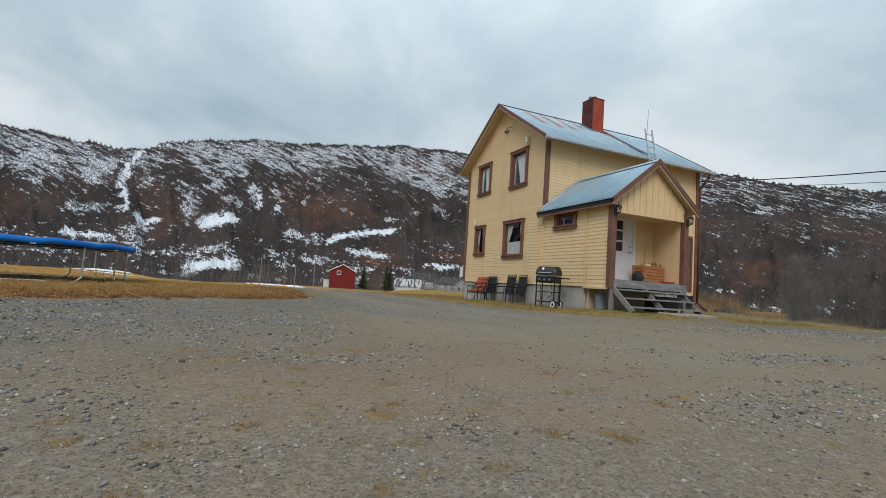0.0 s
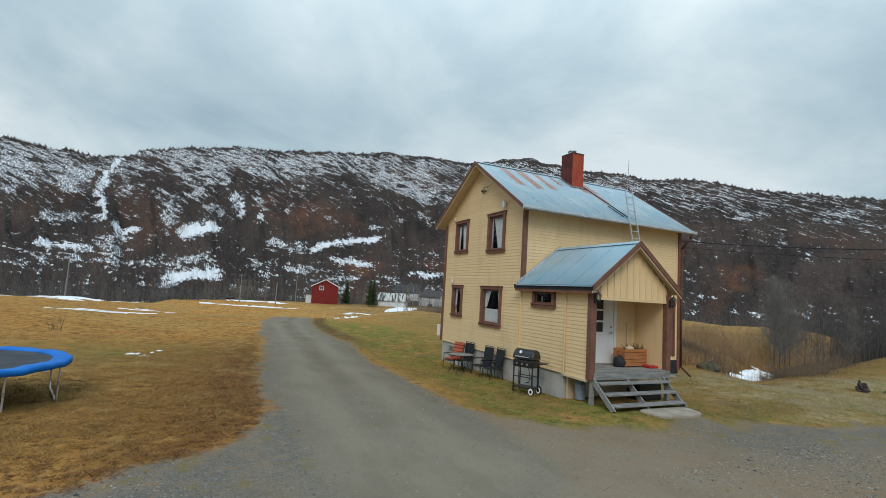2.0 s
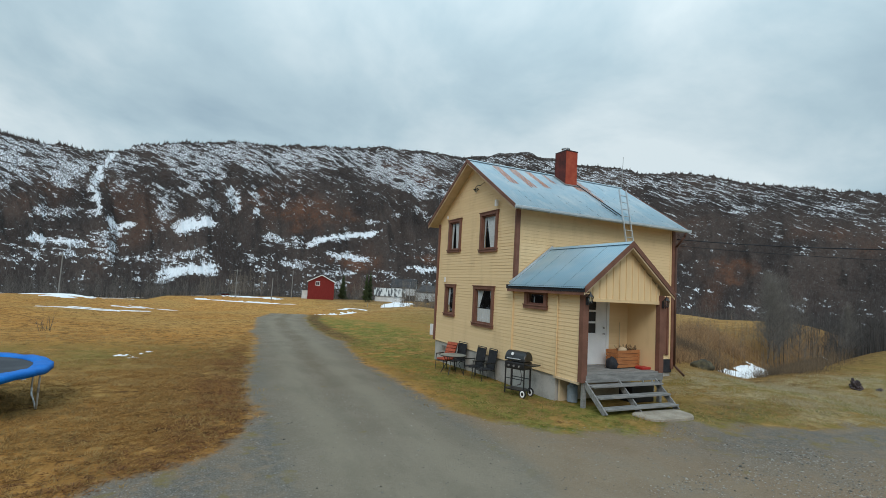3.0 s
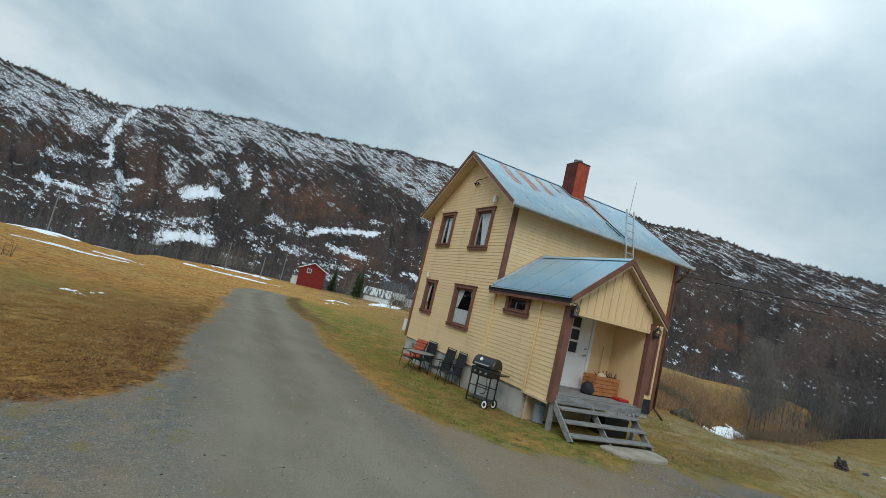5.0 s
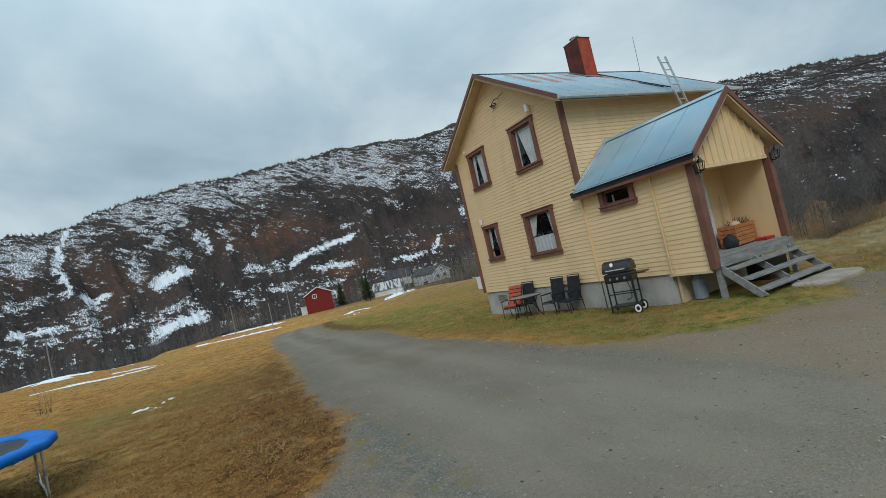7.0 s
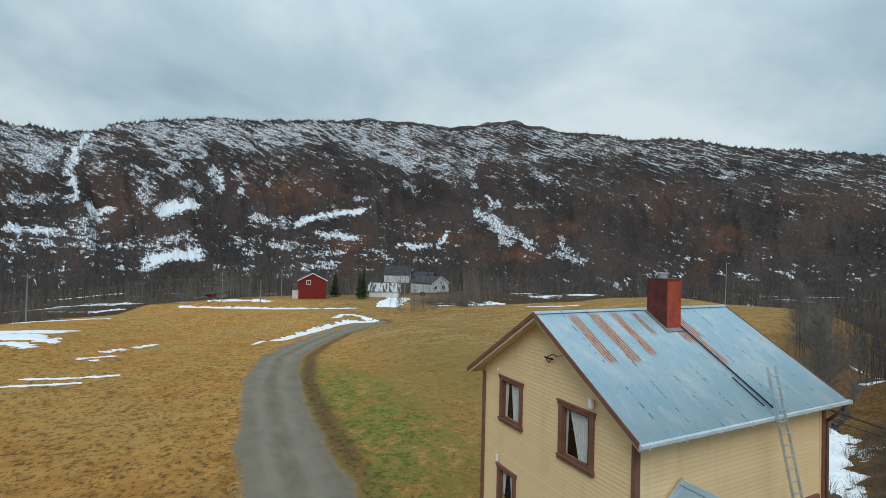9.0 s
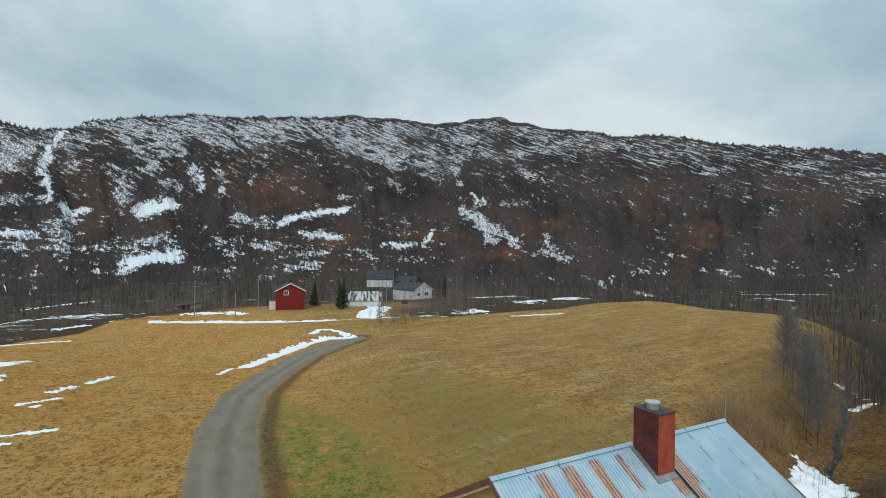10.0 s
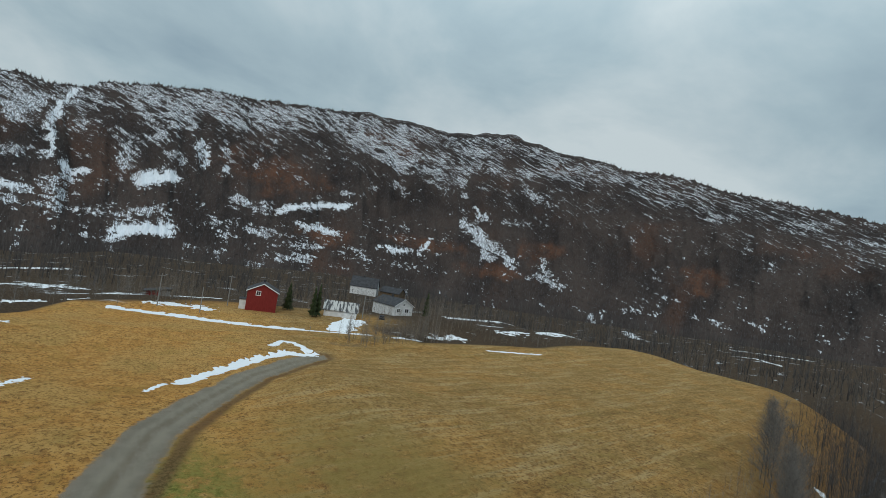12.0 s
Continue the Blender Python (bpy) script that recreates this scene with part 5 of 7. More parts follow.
box(bm, (6.98, -0.05, 0.95), (7.53, -0.01, 3.18), at)
box(bm, (7.06, -0.01, 2.15), (7.45, 0.005, 3.05), at, 0.006)
box(bm, (7.06, -0.01, 1.1), (7.45, 0.005, 2.0), at, 0.006)
part("door", bm, M["brown"], side_frame, "brown panelled side door")

# ---- chimney with soot on the weather side, flashing and a cowl
bm = fresh()
box(bm, (4.0, 2.35, 7.4), (4.62, 3.1, 9.42), bevel=0.01)
chimney = part("chimney", bm, M["brick_red"], farmhouse, "red plastered chimney, sooty on one side")
bm = fresh()
box(bm, (3.985, 2.36, 7.5), (3.998, 3.09, 9.41))
part("soot_face", bm, M["stained_red"], chimney, "blackened plaster face")
bm = fresh()
box(bm, (3.985, 2.335, 9.42), (4.635, 3.115, 9.465), bevel=0.012)
part("cap", bm, M["soot"], chimney, "sooty chimney top")
bm = fresh()
rod(bm, (4.28, 2.75, 9.46), (4.28, 2.75, 9.6), 0.15, sides=16)
rod(bm, (4.28, 2.75, 9.6), (4.28, 2.75, 9.64), 0.19, sides=16)
part("cowl", bm, M["zinc"], chimney, "round metal chimney cowl", smooth=False)
bm = fresh()
m = pose(0, 3.2, APEX_Z + 0.012, math.degrees(tilt), 0, 0)
box(bm, (3.88, -1.16, 0.0), (4.75, -0.1, 0.012), m)
part("flashing", bm, M["steel_grey"], chimney, "sheet metal flashing")

# ---- bars and cables on the roof
bm = fresh()
box(bm, (4.62, -4.2, 0.02), (4.66, -0.8, 0.05), pose(0, 3.2, APEX_Z + 0.012, math.degrees(tilt), 0, 0))
part("roof_rail", bm, M["tar"], roof, "dark rail running down the roof")
bm = fresh()
box(bm, (4.38, -4.1, 0.02), (4.41, -3.1, 0.045), pose(0, 3.2, APEX_Z + 0.012, math.degrees(tilt), 0, 0))
part("roof_rail", bm, M["tar"], roof)
bm = fresh()
rod(bm, (LONG + 0.22, 3.2, APEX_Z - 0.35), (LONG + 0.3, 3.2, APEX_Z + 1.55), 0.015, 0.01, 8)
part("antenna_mast", bm, M["steel_grey"], farmhouse, "thin bare antenna mast on the ridge")

# ---- small fittings on the walls
bm = fresh()
bent(bm, [(-0.05, 2.62, 7.33), (-0.1, 2.75, 7.36), (-0.12, 2.9, 7.28), (-0.1, 3.0, 7.18), (-0.07, 2.92, 7.1), (-0.05, 2.84, 7.2)], 0.014, 6)
bent(bm, [(-0.05, 2.3, 7.42), (-0.06, 2.62, 7.33)], 0.009, 5)
for y in (2.8, 2.95, 3.05):
    rod(bm, (-0.03, y, 7.2), (-0.12, y, 7.24), 0.025)
part("cable_bracket", bm, M["tar"], farmhouse, "black cable loop on the gable")
for a, b in (((-0.13, 1.22, 6.32), (-0.03, 1.34, 6.56)), ((-0.1, 5.38, 3.42), (-0.03, 5.45, 3.62)), ((-0.14, WIDE + 0.03, 0.95), (-0.02, WIDE + 0.2, 1.45)), ((-0.08, 5.45, 6.28), (-0.03, 5.5, 6.4))):
    bm = fresh()
    box(bm, a, b, bevel=0.012)
    part("junction_box", bm, M["white"], farmhouse, "small white wall box")


def wall_lamp(x, y, z):
    """A black carriage lantern on a bracket."""
    bm = fresh()
    box(bm, (x - 0.04, y - 0.02, z - 0.1), (x + 0.04, y, z + 0.12), bevel=0.006)
    bent(bm, [(x, y - 0.02, z - 0.06), (x, y - 0.1, z - 0.1), (x, y - 0.14, z - 0.04)], 0.012)
    lamp = part("wall_lamp", bm, M["black"], farmhouse, "black carriage lantern")
    bm = fresh()
    rod(bm, (x, y - 0.14, z + 0.13), (x, y - 0.14, z + 0.23), 0.1, 0.02, 6)
    rod(bm, (x, y - 0.14, z + 0.23), (x, y - 0.14, z + 0.28), 0.018, 0.004, 6)
    rod(bm, (x, y - 0.14, z - 0.07), (x, y - 0.14, z - 0.04), 0.05, 0.06, 6)
    for k in range(6):
        a = k * math.pi / 3
        rod(bm, (x + 0.055 * math.cos(a), y - 0.14 + 0.055 * math.sin(a), z - 0.05), (x + 0.088 * math.cos(a), y - 0.14 + 0.088 * math.sin(a), z + 0.14), 0.007, sides=5)
    part("cage", bm, M["black"], lamp)
    bm = fresh()
    rod(bm, (x, y - 0.14, z - 0.04), (x, y - 0.14, z + 0.13), 0.045, 0.075, 6)
    part("lantern_glass", bm, M["glass"], lamp)


wall_lamp(0.05, -PD - 0.05, 3.02)
wall_lamp(PW - 0.06, -PD - 0.05, 3.02)

# ---- deck and steps
deck = part("deck", box(fresh(), (0.16, -PD + 0.05, 0.9), (PW - 0.04, -2.31, 0.98)), M["deck"], farmhouse, "weathered grey plank porch deck")
for k in range(9):
    bm = fresh()
    box(bm, (0.15, -PD - 0.03 + k * 0.135, 0.982), (PW - 0.16, -PD + 0.092 + k * 0.135, 1.02), bevel=0.004)
    part("plank", bm, M["deck"], deck)
bm = fresh()
box(bm, (0.1, -PD - 0.06, 0.78), (PW, -PD - 0.03, 0.98), bevel=0.004)
part("rim_board", bm, M["deck"], deck)
for x in (0.05, PW - 0.1):
    bm = fresh()
    box(bm, (x, -PD - 0.03, -0.1), (x + 0.1, -PD + 0.08, 0.78), bevel=0.004)
    part("post", bm, M["deck"], deck)

steps = thing("porch_steps", "weathered grey open wooden steps below the porch", "steps", (0.0, -PD, 0.0))
for k in range(3):
    bm = fresh()
    z, y = 0.74 - k * 0.24, -0.2 - k * 0.27
    box(bm, (0.12, y - 0.15, z - 0.045), (PW - 0.32, y + 0.0, z), bevel=0.006)
    box(bm, (0.12, y + 0.012, z - 0.045), (PW - 0.32, y + 0.14, z), bevel=0.006)
    part("tread", bm, M["deck"], steps)
for x in (0.07, 1.3, PW - 0.34):
    bm = fresh()
    vs = [bm.verts.new(p) for d in (0, 0.045) for p in ((x + d, -0.06, 0.84), (x + d, -0.06, 0.64), (x + d, -0.74, 0.08), (x + d, -0.9, 0.14))]
    bm.faces.new(vs[:4]), bm.faces.new(vs[4:][::-1])
    for k in range(4):
        bm.faces.new((vs[k], vs[(k + 1) % 4], vs[4 + (k + 1) % 4], vs[4 + k]))
    part("stringer", fixed_normals(bm), M["deck"], steps)
bm = fresh()
box(bm, (2.0, -0.02, 0.1), (2.9, 0.5, 0.6), bevel=0.03)
tagged(part("storage_crate", bm, M["black"], None), "black plastic crate under the porch deck", "crate").location = (0, -PD + 0.1, 0.0)
bm = fresh()
box(bm, (0.15, -2.42, 0.0), (PW - 0.1, -2.34, 0.76))
part("skirting", bm, M["cream"], farmhouse, "pale boards beneath the porch")
bm = fresh()
edge = [(1.78 + (0.88 + 0.06 * math.sin(3.1 * t)) * math.copysign(abs(math.cos(t)) ** 0.6, math.cos(t)), -4.72 + (0.42 + 0.04 * math.cos(2.3 * t)) * math.copysign(abs(math.sin(t)) ** 0.6, math.sin(t))) for t in np.arange(28) * math.pi / 14]
low, top, rim = ([bm.verts.new((1.78 + (x - 1.78) * s, -4.72 + (y + 4.72) * s, z)) for x, y in edge] for s, z in ((1.02, -0.1), (0.97, 0.145), (1.0, 0.125)))
for k in range(28):
    bm.faces.new((low[k], low[(k + 1) % 28], rim[(k + 1) % 28], rim[k])), bm.faces.new((rim[k], rim[(k + 1) % 28], top[(k + 1) % 28], top[k]))
bm.faces.new(top), bm.faces.new(low[::-1])
fixed_normals(bm)
tagged(part("step_slab", bm, M["sandy_concrete"], None), "flat concrete slab before the steps", "slab")

# boards of the walls, in rows
clapboards(west_wall, -90, 0.031, 0.0, WIDE, SILL_Z, 8.3, [(a, b, c, d) for a, b, c, d in [(w_[0] + 0.05, w_[1] - 0.05, w_[2] + 0.05, w_[3] - 0.05) for w_ in WINDOWS]], under_roof)
clapboards(south_wall, 0, 0.031, 0.0, LONG, SILL_Z, 6.05, [(6.94, 7.57, 0.9, 3.24)])
clapboards(north_wall, 180, WIDE - 0.031, 0.0, LONG, SILL_Z, 6.05, [])
clapboards(east_wall, 90, LONG - 0.031, 0.0, WIDE, SILL_Z, 8.3, [], under_roof)
clapboards(porch_west, -90, 0.031, -PD, 0.0, SILL_Z, 3.28, [(SMALL[0] + 0.05, SMALL[1] - 0.05, SMALL[2] + 0.05, SMALL[3] - 0.05)])
clapboards(porch_back, 0, -2.269, 0.15, PW - 0.15, SILL_Z + 0.24, 3.08, [(1.05, 2.05, 0.9, 3.18)])
clapboards(porch_east, 90, PW - 0.031, -PD, 0.0, SILL_Z, 3.28, [])


# ---------------------------------------------------------------- round the house
def ladder(at, foot, top, wide=0.36):
    """An extension ladder: a wider lower section and a narrower one slid up along it."""
    th = thing("ladder", "long aluminium extension ladder leaning on the eave", "ladder", at)
    foot, top = Vector(foot), Vector(top)
    way = (top - foot).normalized()
    turn = (top - foot).to_track_quat("Z", "Y").to_matrix().to_4x4()
    for p, q, w_, lift in ((foot, foot.lerp(top, 0.56), wide + 0.08, 0.0), (foot.lerp(top, 0.34), top, wide, 0.05)):
        out = Vector((0, -way.z, way.y)) * lift
        for d in (-0.5, 0.5):
            part("rail", box(fresh(), (-0.014, -0.035, 0), (0.014, 0.035, (q - p).length), Matrix.Translation(p + out + Vector((d * w_, 0, 0))) @ turn, 0.004), M["zinc"], th)
        for k in range(int((q - p).length / 0.28)):
            c = p + out + way * (0.2 + k * 0.28)
            part("rung", rod(fresh(), c - Vector((w_ / 2, 0, 0)), c + Vector((w_ / 2, 0, 0)), 0.017, sides=8), M["zinc"], th)
    return th


ladder((4.42, -1.9, 0.0), (0, 0, 0.02), (0.16, 1.62, 7.3))


def gas_barbecue(at, turn):
    th = thing("gas_barbecue", "black gas barbecue on a wheeled cart with side shelf", "barbecue", at, turn)
    for x in (-0.36, 0.36):
        for y in (-0.2, 0.2):
            part("leg", box(fresh(), (x - 0.017, y - 0.017, 0.06 if x < 0 else 0.14), (x + 0.017, y + 0.017, 0.72)), M["black"], th)
    part("shelf", box(fresh(), (-0.37, -0.22, 0.16), (0.37, 0.22, 0.19), bevel=0.006), M["black"], th)
    for y in (-0.2, 0.2):
        part("crossbar", rod(fresh(), (-0.36, y, 0.45), (0.36, y, 0.45), 0.012), M["black"], th)
    for y in (-0.24, 0.24):
        bm = rod(fresh(), (0.36, y - 0.025, 0.11), (0.36, y + 0.025, 0.11), 0.115, sides=18)
        wheel = part("wheel", bm, M["black"], th)
        part("rim", rod(fresh(), (0.36, y - 0.03, 0.11), (0.36, y + 0.03, 0.11), 0.085, sides=16), M["white"], wheel, "white plastic rim")
        part("hub", rod(fresh(), (0.36, y - 0.034, 0.11), (0.36, y + 0.034, 0.11), 0.045, sides=14), M["black"], wheel)
    bm = box(fresh(), (-0.38, -0.26, 0.70), (0.38, 0.26, 0.9), bevel=0.04)
    part("firebox", bm, M["black"], th)
    bm = fresh()
    n = 10
    arc = [(-0.27 * math.cos(math.pi * k / n), 0.92 + 0.25 * math.sin(math.pi * k / n)) for k in range(n + 1)]
    rings = [[bm.verts.new((x, y, z)) for y, z in arc] for x in (-0.39, -0.36, 0.36, 0.39)]
    for r, s in ((0, 0.93), (3, 0.93)):
        for v in rings[r]:
            v.co.y *= s
            v.co.z = 0.92 + (v.co.z - 0.92) * s
    for r in range(3):
        for k in range(n):
            bm.faces.new((rings[r][k], rings[r][k + 1], rings[r + 1][k + 1], rings[r + 1][k]))
        bm.faces.new((rings[r][0], rings[r + 1][0], rings[r + 1][n], rings[r][n]))
    bm.faces.new(rings[0]), bm.faces.new(rings[3][::-1])
    lid = part("lid", fixed_normals(bm), M["black"], th, "domed black lid", smooth=False)
    part("lid_handle", bent(fresh(), [(-0.25, -0.26, 0.98), (-0.25, -0.32, 0.98), (0.25, -0.32, 0.98), (0.25, -0.26, 0.98)], 0.014), M["zinc"], lid)
    part("thermometer", rod(fresh(), (-0.1, -0.20, 1.08), (-0.1, -0.235, 1.10), 0.045, sides=14), M["white"], lid)
    part("side_shelf", box(fresh(), (0.39, -0.22, 0.83), (0.72, 0.22, 0.86), bevel=0.008), M["black"], th)
    for k in range(3):
        part("knob", rod(fresh(), (-0.2 + k * 0.2, -0.26, 0.79), (-0.2 + k * 0.2, -0.3, 0.79), 0.03, sides=12), M["steel_grey"], th)
    part("gas_hose", bent(fresh(), [(0.2, -0.18, 0.7), (0.28, -0.2, 0.5), (0.24, -0.2, 0.34), (0.1, -0.18, 0.3)], 0.012), M["soot"], th)
    return th


gas_barbecue((-0.62, -1.35, gz(-0.62, -1.35)), -66).scale = (0.92, 0.95, 1.17)


def armchair(at, turn, cushion=None, label="black woven garden armchair on a steel frame", lean=14):
    th = thing("garden_chair", label, "chair", at, turn, "garden chairs by the gable wall")
    for s in (-0.27, 0.27):
        part("side_frame", bent(fresh(), [(s, -0.28, 0.01), (s, -0.24, 0.62), (s, 0.2, 0.62), (s, 0.28, 0.01)], 0.013), M["black"], th)
        part("armrest", box(fresh(), (s - 0.025, -0.27, 0.62), (s + 0.025, 0.22, 0.645), bevel=0.008), M["black"], th)
    for y, z in ((-0.25, 0.36), (0.22, 0.34)):
        part("stretcher", rod(fresh(), (-0.27, y, z), (0.27, y, z), 0.012), M["black"], th)
    part("seat", box(fresh(), (-0.25, -0.26, 0.38), (0.25, 0.24, 0.405), bevel=0.01), M["mesh_black"], th)
    m = pose(0, 0.22, 0.4, -lean, 0, 0)
    part("backrest", box(fresh(), (-0.25, -0.01, 0.0), (0.25, 0.015, 0.66), m, 0.01), M["mesh_black"], th)
    bm = fresh()
    bent(bm, [m @ Vector(p) for p in ((-0.26, 0, -0.02), (-0.26, 0, 0.7), (0.26, 0, 0.7), (0.26, 0, -0.02))], 0.014)
    part("back_frame", bm, M["black"], th)
    if cushion:
        bm = fresh()
        for k in range(5):
            box(bm, (-0.24, -0.07, 0.03 + k * 0.135), (0.24, -0.005, 0.155 + k * 0.135), m, 0.025)
        for k in range(3):
            box(bm, (-0.24, -0.26 + k * 0.16, 0.405), (0.24, -0.11 + k * 0.16, 0.47), None, 0.025)
        part("cushion", bm, M["cushion"], th, "faded red padded cushion")
    return th


armchair((-0.5, 1.62, gz(-0.5, 1.62)), -84, lean=9)
armchair((-0.42, 0.98, gz(-0.42, 0.98)), -90, lean=9)
armchair((-0.8, 3.45, gz(-0.8, 3.45)), -62, True, "garden armchair with a faded red padded cushion", 24)
armchair((-0.42, 3.25, gz(-0.42, 3.25)), -80, lean=8)


def garden_table(at):
    th = thing("garden_table", "round garden table with glass top and black steel legs", "table", at)
    part("tabletop", rod(fresh(), (0, 0, 0.7), (0, 0, 0.708), 0.5, sides=36), M["dusty_glass"], th, "dusty tinted glass top")
    bm = fresh()
    ring = [(0.51 * math.cos(a), 0.51 * math.sin(a), 0.702) for a in np.linspace(0, 2 * math.pi, 29)]
    part("rim", bent(bm, ring, 0.016, 6), M["black"], th)
    for k in range(4):
        a = math.radians(45 + 90 * k)
        c, s = math.cos(a), math.sin(a)
        part("leg", bent(fresh(), [(0.4 * c, 0.4 * s, 0.69), (0.24 * c, 0.24 * s, 0.4), (0.46 * c, 0.46 * s, 0.01)], 0.014, 6), M["black"], th)
    return th


garden_table((-1.05, 2.3, gz(-1.05, 2.3)))


def gas_cylinder(at):
    th = thing("gas_cylinder", "grey steel gas cylinder stored under the porch", "gas cylinder", at)
    bm = fresh()
    rod(bm, (0, 0, 0.02), (0, 0, 0.46), 0.15, sides=20)
    rod(bm, (0, 0, 0.46), (0, 0, 0.55), 0.15, 0.07, 20)
    part("body", bm, M["gas"], th)
    part("collar", rod(fresh(), (0, 0, 0.52), (0, 0, 0.64), 0.085, sides=16), M["gas"], th)
    part("valve", rod(fresh(), (0, 0, 0.6), (0, 0, 0.69), 0.03, sides=10), M["steel_grey"], th)
    return th


gas_cylinder((0.34, -2.75, gz(0.34, -2.75)))

planter = thing("planter_box", "orange pine planter box with dead plants on the deck", "planter", (2.32, -2.72, 1.02), 6)
for k in range(5):
    for y in (-0.22, 0.2):
        part("slat", box(fresh(), (-0.52, y, 0.03 + k * 0.105), (0.52, y + 0.022, 0.125 + k * 0.105), bevel=0.004), M["pine"], planter)
    for x in (-0.52, 0.498):
        part("slat", box(fresh(), (x, -0.198, 0.03 + k * 0.105), (x + 0.022, 0.2, 0.125 + k * 0.105), bevel=0.004), M["pine"], planter)
part("soil", box(fresh(), (-0.49, -0.19, 0.05), (0.49, 0.19, 0.46)), M["soot"], planter)
bm = fresh()
rng = random.Random(4)
for k in range(70):
    p = Vector((rng.uniform(0.0, 0.45), rng.uniform(-0.17, 0.17), 0.45))
    rod(bm, p, p + Vector((rng.uniform(-0.16, 0.16), rng.uniform(-0.14, 0.14), rng.uniform(0.06, 0.26))), 0.012, 0.004, 4)
part("dead_plant", bm, M["twig"], planter, "withered dark flower stalks")
bm = fresh()
bmesh.ops.create_icosphere(bm, subdivisions=3, radius=0.14, matrix=Matrix.Translation((-0.02, 0.0, 0.52)) @ Matrix.Diagonal((1.1, 0.9, 0.8, 1)))
part("round_stone", bm, M["cream"], planter, "pale rounded stone", smooth=True)
broom = thing("broom", "broom standing against the porch wall", "broom", (2.5, -2.4, 1.02))
part("stick", rod(fresh(), (0, 0, 0.1), (0.05, 0.06, 1.35), 0.014), M["cream"], broom)
part("bristles", box(fresh(), (-0.16, -0.03, 0.0), (0.16, 0.03, 0.12), bevel=0.01), M["soot"], broom)
bag = fresh()
bmesh.ops.create_icosphere(bag, subdivisions=3, radius=0.2)
for v in bag.verts:
    v.co = Vector((v.co.x * 1.0, v.co.y * 0.8, max(v.co.z, -0.15) * (1.0 + 0.3 * noise.noise(v.co * 6)))) * (1 + 0.18 * noise.noise(v.co * 9))
tagged(part("black_sack", bag, M["tar"], None, smooth=True), "crumpled black bag on the porch deck", "bag").location = (1.75, -2.85, 1.165)
tray = thing("red_tray", "flat red plastic tray on the deck edge", "tray", (2.78, -3.1, 1.02))
part("body", box(fresh(), (-0.2, -0.14, 0.0), (0.2, 0.14, 0.07), bevel=0.015), M["red_plastic"], tray)
part("handle", bent(fresh(), [(-0.1, 0.14, 0.05), (-0.1, 0.2, 0.06), (0.1, 0.2, 0.06), (0.1, 0.14, 0.05)], 0.012), M["red_plastic"], tray)


# ---------------------------------------------------------------- trampoline on the grass
def trampoline(at, radius=2.15, high=0.9):
    th = thing("trampoline", "round trampoline with blue edge pad and steel legs", "trampoline", at)
    n = 96
    bm = fresh()
    inner, outer = radius - 0.36, radius + 0.02
    prof = [(inner, high + 0.015), (inner + 0.04, high + 0.05), (outer - 0.05, high + 0.06), (outer, high + 0.03), (outer + 0.005, high - 0.07), (outer - 0.02, high - 0.07), (outer - 0.03, high + 0.01), (inner, high + 0.0)]
    rings = []
    for i in range(n):
        a = 2 * math.pi * i / n
        w_ = 0.012 * math.sin(a * 11) + 0.008 * math.sin(a * 23 + 1)
        rings.append([bm.verts.new((r * math.cos(a), r * math.sin(a), z + w_)) for r, z in prof])
    for i in range(n):
        p, q = rings[i], rings[(i + 1) % n]
        for k in range(len(prof)):
            j = (k + 1) % len(prof)
            bm.faces.new((p[k], p[j], q[j], q[k]))
    part("edge_pad", fixed_normals(bm), M["blue"], th, "bright blue vinyl edge pad", smooth=True)
    part("jumping_mat", rod(fresh(), (0, 0, high + 0.002), (0, 0, high + 0.012), inner + 0.03, sides=48), M["net"], th, "taut dark grey jumping mat")
    ring = [((radius - 0.03) * math.cos(a), (radius - 0.03) * math.sin(a), high - 0.03) for a in np.linspace(0, 2 * math.pi, 41)]
    part("ring_tube", bent(fresh(), ring, 0.022, 7), M["zinc"], th, "steel ring")
    for centre in (18, 108, 198, 288):
        a, h = math.radians(centre), math.radians(27)
        u, v = ([(radius - 0.04) * math.cos(a + d * h), (radius - 0.04) * math.sin(a + d * h)] for d in (-1, 1))

        def at_share(f, z):
            return (u[0] + (v[0] - u[0]) * f, u[1] + (v[1] - u[1]) * f, z)

        pts = [at_share(0, high - 0.03), at_share(0, 0.16), at_share(0.05, 0.06), at_share(0.13, 0.025), at_share(0.36, 0.05), at_share(0.64, 0.05), at_share(0.87, 0.025), at_share(0.95, 0.06), at_share(1, 0.16), at_share(1, high - 0.03)]
        leg = part("leg", bent(fresh(), pts, 0.02, 8), M["zinc"], th, "bent steel leg")
        for d in (0, 1):
            part("sleeve", rod(fresh(), at_share(d, 0.42), at_share(d, 0.52), 0.024, sides=10), M["steel_grey"], leg)
    for k in range(8):
        a = math.radians(20 + 45 * k)
        part("pad_strap", box(fresh(), (outer - 0.2, -0.05, high - 0.085), (outer + 0.012, 0.05, high - 0.072), pose(0, 0, 0, 0, 0, math.degrees(a))), M["white"], th)
    return th


trampoline((-14.72, -0.1, gz(-13.5, 0.0) - 0.02))


